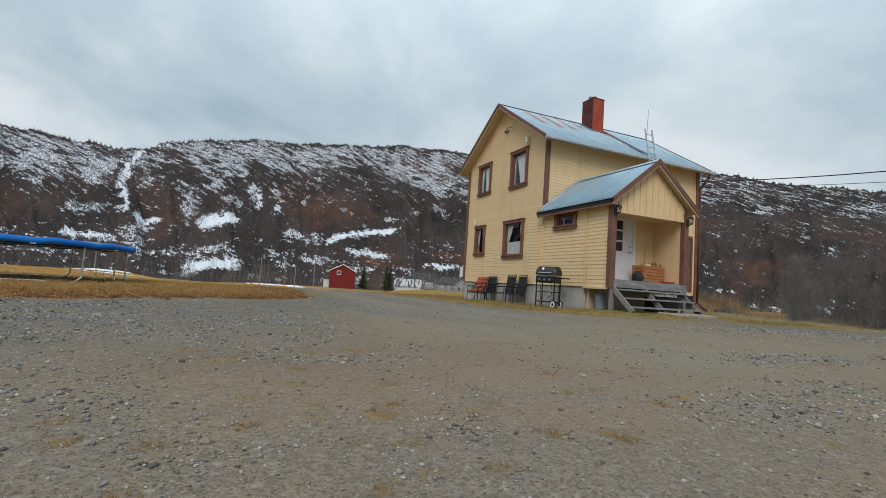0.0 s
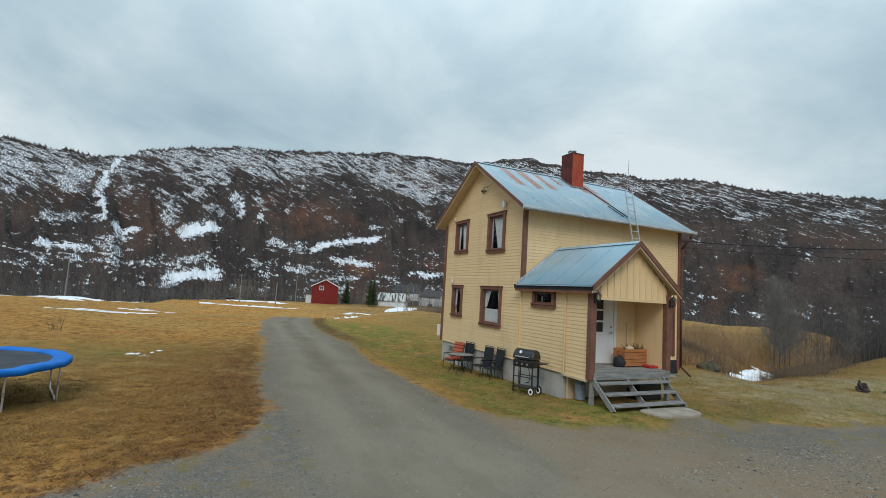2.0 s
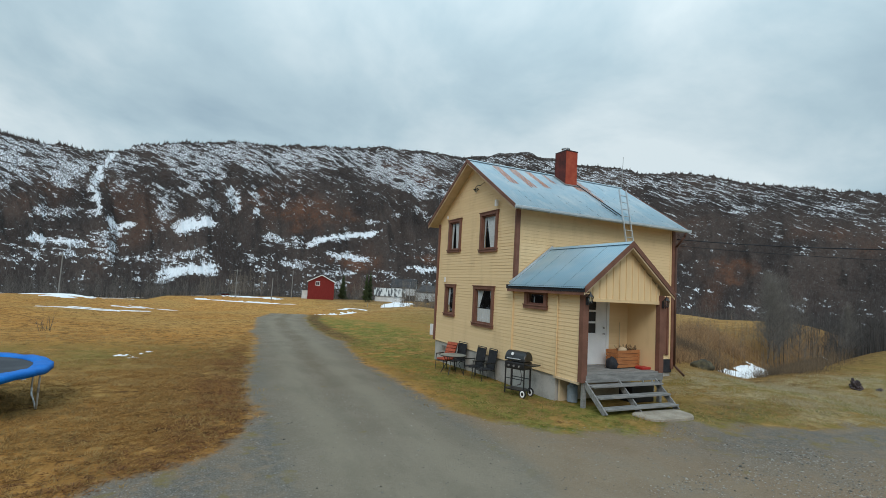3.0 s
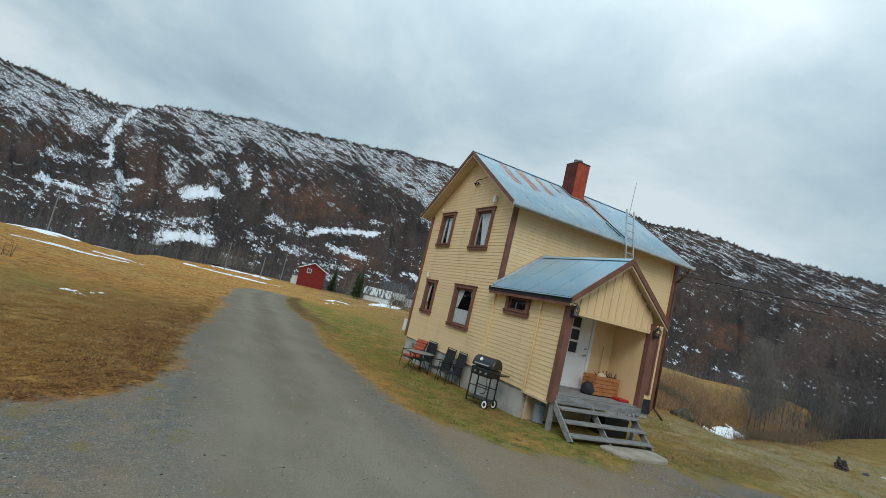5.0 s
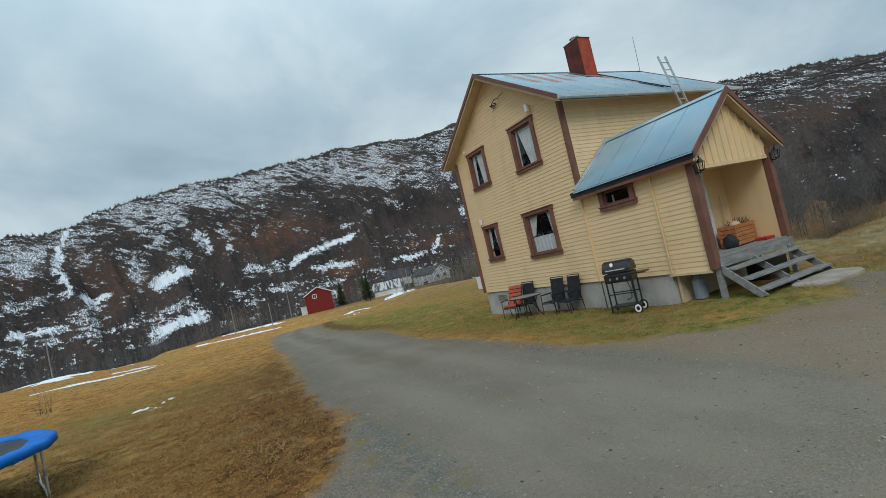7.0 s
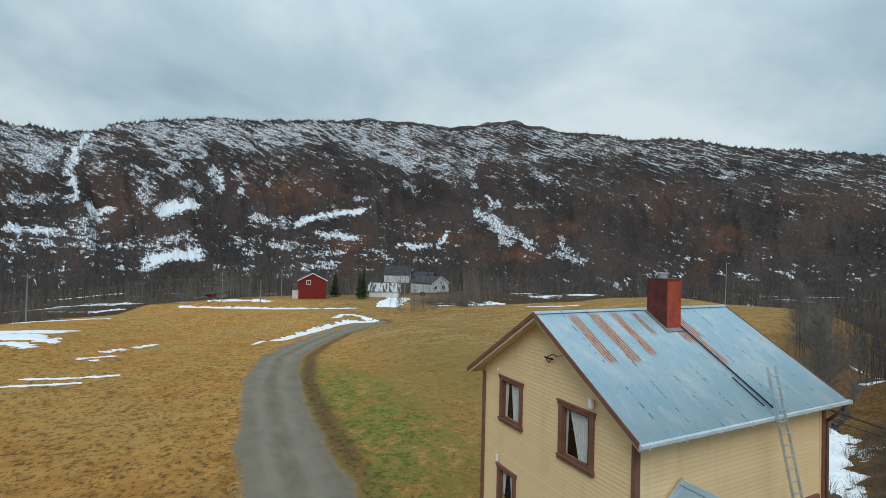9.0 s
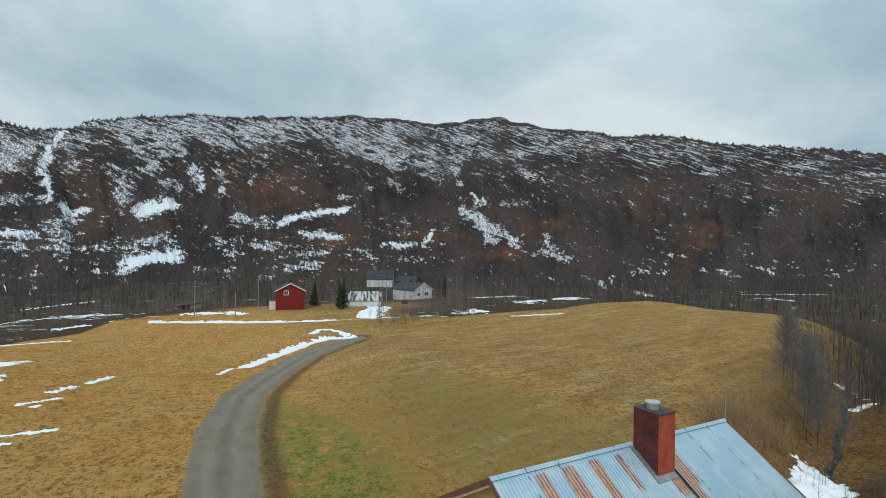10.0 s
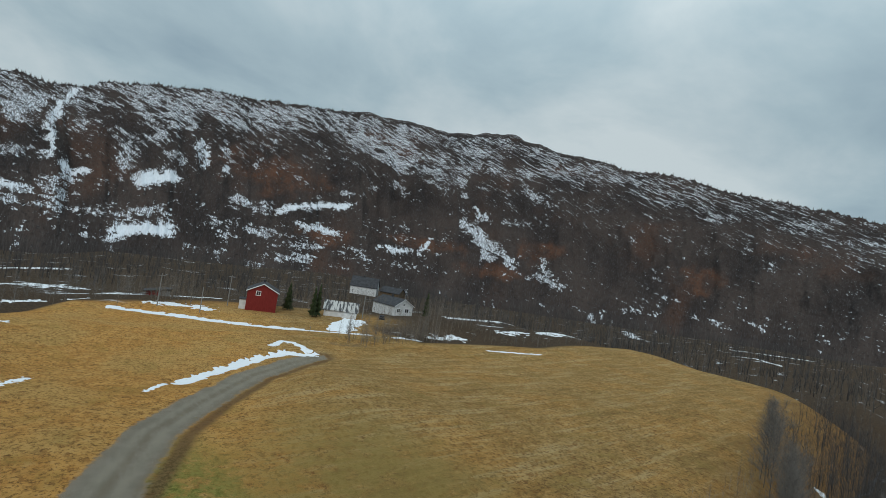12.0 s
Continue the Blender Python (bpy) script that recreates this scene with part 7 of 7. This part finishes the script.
# ---------------------------------------------------------------- the far farmstead
def gabled_house(name, label, category, at, turn, wide, deep, wall, apex, wall_mat, roof_mat, trim=None, windows=(), chimney=False, over=0.35):
    """A house whose gable faces -y in its own axes. windows: (x, z, w, h) on that gable."""
    th = thing(name, label, category, at, turn)
    hw = wide / 2
    bm = fresh()
    prof = [(-hw, -0.6), (hw, -0.6), (hw, wall), (0, apex), (-hw, wall)]
    ends = [[bm.verts.new((x, y, z)) for x, z in prof] for y in (0, deep)]
    bm.faces.new(ends[0]), bm.faces.new(ends[1][::-1])
    for k in range(5):
        bm.faces.new((ends[0][k], ends[0][(k + 1) % 5], ends[1][(k + 1) % 5], ends[1][k]))
    part("wall", fixed_normals(bm), wall_mat, th)
    slope = (apex - wall) / hw
    for s in (-1, 1):
        bm = fresh()
        e = [(s * (hw + over), wall - over * slope), (0, apex), (0, apex + 0.16), (s * (hw + over), wall - over * slope + 0.16)]
        vs = [bm.verts.new((x, y, z + 0.004)) for y in (-over, deep + over) for x, z in e]
        bm.faces.new(vs[:4]), bm.faces.new(vs[4:][::-1])
        for k in range(4):
            bm.faces.new((vs[k], vs[(k + 1) % 4], vs[4 + (k + 1) % 4], vs[4 + k]))
        slab = part("roof", fixed_normals(bm), roof_mat, th)
        if trim:
            bm = fresh()
            vs = [bm.verts.new((x, y, z)) for y in (-over - 0.05, -over - 0.01) for x, z in ((e[0][0], e[0][1] - 0.06), (0, apex - 0.06), (0, apex + 0.18), (e[0][0], e[0][1] + 0.18))]
            bm.faces.new(vs[:4]), bm.faces.new(vs[4:][::-1])
            for k in range(4):
                bm.faces.new((vs[k], vs[(k + 1) % 4], vs[4 + (k + 1) % 4], vs[4 + k]))
            part("bargeboard", fixed_normals(bm), trim, slab)
    for x, z, w_, h in windows:
        bm = fresh()
        c = 0.14
        for p, q in (((x - w_ / 2 - c, -0.06, z - c), (x + w_ / 2 + c, -0.005, z)), ((x - w_ / 2 - c, -0.06, z + h), (x + w_ / 2 + c, -0.005, z + h + c)), ((x - w_ / 2 - c, -0.06, z), (x - w_ / 2, -0.005, z + h)), ((x + w_ / 2, -0.06, z), (x + w_ / 2 + c, -0.005, z + h)), ((x - 0.03, -0.05, z), (x + 0.03, -0.02, z + h))):
            box(bm, p, q)
        fr = part("window", bm, M["white"], th)
        part("pane", box(fresh(), (x - w_ / 2, -0.025, z), (x + w_ / 2, -0.004, z + h)), M["black"], fr)
    if chimney:
        part("chimney", box(fresh(), (-0.3, deep * 0.55, apex - 0.5), (0.3, deep * 0.55 + 0.6, apex + 0.8), bevel=0.02), M["slate"], th)
    return th


red = gabled_house("barn", "dark red timber barn with white bargeboards and window", "barn", (18.2, 126.5, -2.35), -9, 7.4, 8.5, 5.0, 6.9, M["red_paint"], M["slate"], M["white"], [(-1.05, 4.0, 0.95, 0.95)], True)
lean = part("lean_to", box(fresh(), (-5.3, 1.0, -0.5), (-3.72, 4.5, 2.4)), M["grey_wall"], red, "pale lean-to at the barn side")
part("roof", box(fresh(), (-5.5, 0.8, 2.41), (-3.71, 4.7, 2.55)), M["slate"], lean)
for k in range(14):
    part("board", box(fresh(), (-3.6 + k * 0.53, -0.03, -0.3), (-3.55 + k * 0.53, -0.001, 4.95 + min(k * 0.53, 7.1 - k * 0.53) * 0.5)), M["red_paint"], red)
shed = thing("shed", "weathered red lean-to shed with sloping roof", "shed", (-5.2, 149.5, -5.7), 0)
part("wall", box(fresh(), (-3.2, 0, -0.5), (-0.2, 4.0, 2.9)), M["red_paint"], shed, "faded red board wall")
part("wall", box(fresh(), (-0.2, 0, -0.5), (2.6, 4.0, 3.2)), M["deck"], shed, "grey unpainted board wall")
for k in range(13):
    part("board", box(fresh(), (-3.1 + k * 0.45, -0.04, -0.4), (-3.02 + k * 0.45, -0.002, 2.85)), M["red_paint"] if k < 7 else M["deck"], shed)
part("roof", box(fresh(), (-3.9, -0.5, 0), (3.6, 4.5, 0.14), pose(0, 0, 3.35, 0, -9, 0)), M["slate"], shed)
part("doorway", box(fresh(), (-2.0, -0.06, -0.2), (-0.8, -0.045, 1.9)), M["soot"], shed)
woodpile = thing("woodpile", "heap of scrap timber beside the shed", "woodpile", (-9.6, 146.0, gz(-9.6, 146.0) - 0.05))
rng = random.Random(8)
for k in range(16):
    p = Vector((rng.uniform(-1.5, 1.5), rng.uniform(-0.5, 0.5), 0.1 + 0.06 * k % 0.6))
    part("plank", rod(fresh(), p, p + Vector((rng.uniform(-1.2, 1.2), rng.uniform(-0.3, 0.3), rng.uniform(0, 0.3))), 0.09, sides=6), M["deck"], woodpile)
gabled_house("garage", "low pale garage under a streaky light and dark roof", "garage", (44.6, 128.4, -2.6), 72, 5.4, 9.0, 2.1, 4.2, M["grey_wall"], M["striped_roof"], M["white"], [(-1.4, 1.0, 1.2, 1.0)])
gabled_house("white_house", "white timber bungalow with dark roof and chimney", "house", (64.0, 139, -2.2), 18, 8.0, 11, 3.2, 5.4, M["grey_wall"], M["slate"], M["white"], [(-2.2, 1.2, 1.2, 1.1), (1.4, 1.2, 1.6, 1.1), (0, 3.4, 0.8, 0.6)], True)
gabled_house("white_house", "distant white house with steep dark roof", "house", (73.5, 189, -1.0), 62, 8.0, 11, 3.0, 6.6, M["grey_wall"], M["slate"], None, [(-2, 1.0, 1.2, 1.2), (2, 1.0, 1.2, 1.2)], True)
gabled_house("hut", "small brown timber hut behind the white house", "hut", (82, 182, -1.5), 40, 6.0, 9, 2.6, 4.6, M["twig"], M["slate"], None, [])
car = thing("parked_car", "small dark car parked by the garage", "car", (53.0, 129.5, -2.55), 70)
bm = box(fresh(), (-2.0, -0.8, 0.35), (2.0, 0.8, 0.85), bevel=0.12)
box(bm, (-1.2, -0.7, 0.85), (1.0, 0.7, 1.4), bevel=0.2)
part("body", bm, M["tar"], car)
for x in (-1.25, 1.25):
    for y in (-0.78, 0.78):
        part("wheel", rod(fresh(), (x, y - 0.1, 0.32), (x, y + 0.1, 0.32), 0.32, sides=14), M["black"], car)


def spruce(at, high, wide, seed):
    th = thing("spruce_tree", "narrow dark green spruce by the farmstead", "tree", at, 0, "spruces by the farmstead")
    rng = np.random.default_rng(seed)
    v, f = spikes([[0, 0, -0.3]], [[0, 0, high]], [0.16], 8)
    arrays("trunk", v, f, M["bark"], th)
    n = 2600
    s = rng.uniform(0.04, 0.99, n) ** 0.9
    a = rng.uniform(0, 2 * math.pi, n)
    tier = 0.75 + 0.35 * np.sin(s * high * 4.2 + 2.2 * np.sin(a + seed)) * rng.uniform(0.4, 1.0, n)
    reach = wide * (1 - s) ** 0.8 * rng.uniform(0.3, 1.15, n) * tier + 0.05
    base = np.stack([reach * 0.35 * np.cos(a), reach * 0.35 * np.sin(a), s * high], -1)
    tip = np.stack([reach * np.cos(a), reach * np.sin(a), s * high - 0.12 * reach + rng.normal(0, 0.15, n)], -1)
    v, f = spikes(base, tip, np.full(n, 0.09))
    arrays("crown", v, f, M["needles"], th)


for k, (x, y, h, w_) in enumerate([(26.4, 134, 7.6, 2.2), (31.4, 125.5, 8.2, 1.7), (32.8, 126.4, 8.8, 1.6), (78, 150, 9, 2.0), (80, 154, 7, 1.8), (86, 190, 6, 1.4)]):
    spruce((x, y, gz(x, y)), h, w_, 400 + k)


def pole(at, high, arm=True):
    th = thing("utility_pole", "tall weathered wooden utility pole", "pole", at, 20, "utility poles across the meadow")
    part("shaft", rod(fresh(), (0, 0, -0.4), (0, 0, high), 0.13, 0.09, 8), M["deck"], th)
    if arm:
        part("crossarm", box(fresh(), (-0.8, -0.05, high - 0.5), (0.8, 0.05, high - 0.38)), M["deck"], th)
        for x in (-0.7, 0, 0.7):
            part("insulator", rod(fresh(), (x, 0, high - 0.38), (x, 0, high - 0.2), 0.05, 0.03, 8), M["tar"], th)


for x, y, h in ((-35.5, 96, 8.5), (4.2, 121, 6.0), (-4.6, 124, 7.5), (46, 127, 6.5), (10.8, 132, 8.0)):
    pole((x, y, gz(x, y)), h, h > 7)

# fence posts and stakes by the lane's bend
for k in range(9):
    x, y = 27 + k * 4.6, 108.2 - 0.05 * k
    post = thing("fence_post", "short weathered wooden fence post", "fence post", (x, y, gz(x, y)), 0, "fence posts beside the lane")
    part("stake", rod(fresh(), (0, 0, -0.2), (0.03, 0, 1.1), 0.06, 0.05, 6), M["deck"], post)

# ---------------------------------------------------------------- grass and gravel
def grass_blades():
    rng = np.random.default_rng(21)
    n = 110000
    x, y = rng.uniform(-19, 25, n), rng.uniform(-9, 22, n)
    far = 1 - smooth01(np.hypot(x + 9, y + 10), 10, 32) * smooth01(y, -3, 6)
    d, _ = along(ROAD, x, y)
    yard = np.interp(x, YARD_X, YARD_Y) - y
    inside = (x > -0.1) & (x < LONG + 0.1) & (y > -0.1) & (y < WIDE) | (x > -0.05) & (x < PW + 0.1) & (y > -4.6) & (y < 0)
    clump = fractal(x * 0.9, y * 0.9, 77, 4)
    keep = (d > 2.5 + rng.normal(0, 0.35, n)) & (yard < -0.35 + rng.normal(0, 0.4, n)) & ~inside & (rng.uniform(0, 1, n) < 0.15 + 0.85 * far) & (rng.uniform(0.3, 0.6, n) < clump)
    spots = np.stack([-9.6 + rng.uniform(-1.0, 1.0, 46), -12.9 + rng.normal(0, 0.22, 46)], -1)
    spots[16:] += rng.uniform(-0.3, 1, (30, 2)) * [2.2, 2.6]
    tuft = np.repeat(spots, 26, 0) + rng.normal(0, 0.018, (46 * 26, 2))
    x, y = np.concatenate([x[keep], tuft[:, 0]]), np.concatenate([y[keep], tuft[:, 1]])
    m = 5
    wide = np.repeat(np.where(np.arange(len(x)) < len(x) - 46 * 26, 0.07, 0.012), m)
    cx, cy = np.repeat(x, m) + rng.normal(0, 1, len(x) * m) * wide, np.repeat(y, m) + rng.normal(0, 1, len(x) * m) * wide
    base = np.stack([cx, cy, ground_z(cx, cy) - 0.02], -1)
    k = len(base)
    size = np.repeat(np.where(np.arange(len(x)) < len(x) - 46 * 26, rng.uniform(0.04, 0.14, len(x)), rng.uniform(0.02, 0.045, len(x))), m)
    tip = base + np.stack([rng.normal(0, 0.7, k), rng.normal(0, 0.7, k), rng.uniform(0.5, 1.1, k)], -1) * size[:, None]
    lush = smooth01(np.hypot((cx + 0.9) / 2.1, (cy - 1.5) / 7.5), 1.25, 0.5) + smooth01(np.hypot((cx - 1) / 5, (cy - 22) / 14), 1.2, 0.5) + 0.55 * smooth01(cx, 3, 6) * smooth01(cy, 1.5, -1)
    lush = rng.uniform(0, 1, k) < 0.8 * lush * smooth01(fractal(cx * 0.7, cy * 0.7, 83, 3), 0.35, 0.6)
    pale = ~lush & (rng.uniform(0, 1, k) < smooth01(cx, 4, 7) * smooth01(cy, 1.5, -0.5) * smooth01(fractal(cx * 0.35, cy * 0.5, 87, 3), 0.26, 0.5))
    tip = np.where(pale[:, None], base + (tip - base) * [1.5, 1.5, 1.5], tip)
    lush_or_pale = lush | pale
    for sel, name, mat, label in ((~lush_or_pale, "dry_grass", "dry", "matted tufts of dry straw-coloured grass"), (lush, "young_grass", "green_blade", "short new green grass along the house"), (pale, "bleached_grass", "bleached", "pale bleached tufts of old grass")):
        v, f = spikes(base[sel], tip[sel], np.minimum(0.005 if name == "bleached_grass" else 0.009, size[sel] * 0.085), 3)
        tagged(arrays(name, v, f, M[mat]), label, "grass", kind="stuff")



def tussocks():
    """Matted brown grass humps where the meadow meets the gravel."""
    rng = np.random.default_rng(25)
    n = 16000
    x, y = rng.uniform(-17, -6.5, n), rng.uniform(-7, 15, n)
    d, _ = along(ROAD, x, y)
    margin = y - np.interp(x, YARD_X, YARD_Y)
    side = np.interp(y, [r_[1] for r_ in ROAD], [r_[0] for r_ in ROAD])
    edge = np.minimum(np.maximum(d - 2.4, 0), np.where(x < -8.5, np.maximum(margin, 0), 9))
    lumpy = fractal(x * 0.35, y * 0.55, 99, 4)
    keep = (x < side) & (d > 2.5) & (margin > -0.1) & (rng.uniform(0, 1, n) < np.maximum(smooth01(edge, 6.5, 0.4) * smooth01(lumpy, 0.32, 0.6), 0.4 * smooth01(y, 5, -2)) * smooth01(y, 14, 2)) & (np.hypot(x + 14.6, y) > 2.0)
    x, y = x[keep], y[keep]
    k, m = len(x), 40
    wide = rng.uniform(0.06, 0.2, k)
    a, r = rng.uniform(0, 2 * math.pi, (k, m)), np.sqrt(rng.uniform(0, 1, (k, m)))
    px, py = x[:, None] + wide[:, None] * r * np.cos(a), y[:, None] + wide[:, None] * r * np.sin(a) * 0.8
    dome = wide[:, None] * 0.42 * (1 - r * r)
    base = np.stack([px, py, ground_z(px.ravel(), py.ravel()).reshape(k, m) + dome - 0.02], -1).reshape(-1, 3)
    out = np.stack([np.cos(a) * (0.25 + r), np.sin(a) * (0.25 + r), 0.75 - 0.7 * r], -1) + rng.normal(0, 0.3, (k, m, 3))
    tip = base + (out * (wide[:, None, None] * 0.22 + 0.022)).reshape(-1, 3)
    dark = np.repeat(smooth01(edge[keep], 2.6, 0.5) * rng.uniform(0.4, 1.3, k), m) > rng.uniform(0.2, 1.0, k * m)
    for sel, mat, label in ((dark, "rusty_blade", "rust-brown matted grass humps beside the gravel"), (~dark, "straw_blade", "straw-coloured matted grass humps")):
        v, f = spikes(base[sel], tip[sel], np.full(sel.sum(), 0.0065), 3)
        tagged(arrays("grass_tussocks", v, f, M[mat]), label, "grass", kind="stuff")


def gravel():
    rng = np.random.default_rng(22)
    octa = np.array([[1, 0, 0], [-1, 0, 0], [0, 1, 0], [0, -1, 0], [0, 0, 1], [0, 0, -1]], float)
    tris = np.array([[0, 2, 4], [2, 1, 4], [1, 3, 4], [3, 0, 4], [2, 0, 5], [1, 2, 5], [3, 1, 5], [0, 3, 5]])
    n = 230000
    r, a = 0.9 + 14 * rng.uniform(0, 1, n) ** 0.9, rng.uniform(-1.2, 1.9, n)
    x, y = -9.9 + r * np.sin(a), -14.4 + r * np.cos(a)
    yard = np.interp(x, YARD_X, YARD_Y) - y
    d, _ = along(ROAD, x, y)
    wander = (fractal(x * 1.4, y * 1.4, 91, 4) - 0.5) * 1.6
    heap = np.zeros(n)
    for hx, hy, rx, ry in ((-12.6, -9.2, 2.8, 3.8), (-9.8, -11.2, 0.9, 0.22), (-6.7, -12.75, 1.1, 0.42), (-4.0, -11.2, 1.7, 0.4), (-6.2, -10.7, 0.8, 0.16), (3.0, -8.4, 4.5, 2.0)):
        heap = np.maximum(heap, smooth01(np.hypot((x - hx) / rx, (y - hy) / ry) + wander * 1.6, 1.5, 0.3))
    keep = ((yard > -0.3) | (d < 2.6)) & (rng.uniform(0, 1, n) < 0.15 + 0.7 * heap)
    x, y, r, heap = x[keep], y[keep], r[keep], heap[keep]
    k = len(x)
    size = rng.lognormal(-5.05, 0.5, k).clip(0.003, 0.026) * (0.7 + 0.05 * r) * (0.8 + 0.3 * heap)
    shape = rng.uniform(0.45, 1.45, (k, 6, 3)) * octa[None] * size[:, None, None] * np.array([1.15, 1.0, 0.62])
    big = (rng.uniform(0, 1, k) < 0.035 + 0.05 * heap) & (r < 9)
    size = np.where(big, rng.uniform(0.011, 0.026, k), size)
    turn = rng.uniform(0, 6.28, k)
    c, s = np.cos(turn)[:, None], np.sin(turn)[:, None]
    v = np.stack([shape[..., 0] * c - shape[..., 1] * s, shape[..., 0] * s + shape[..., 1] * c, shape[..., 2]], -1)
    v += np.stack([x, y, ground_z(x, y) + size * 0.2], -1)[:, None]
    f = (tris[None] + 6 * np.arange(k)[:, None, None]).reshape(-1, 3)
    tagged(arrays("gravel", v.reshape(-1, 3), f, M["pebble"]), "loose grey crushed stone on the yard", "gravel", kind="stuff")


grass_blades()
tussocks()
gravel()
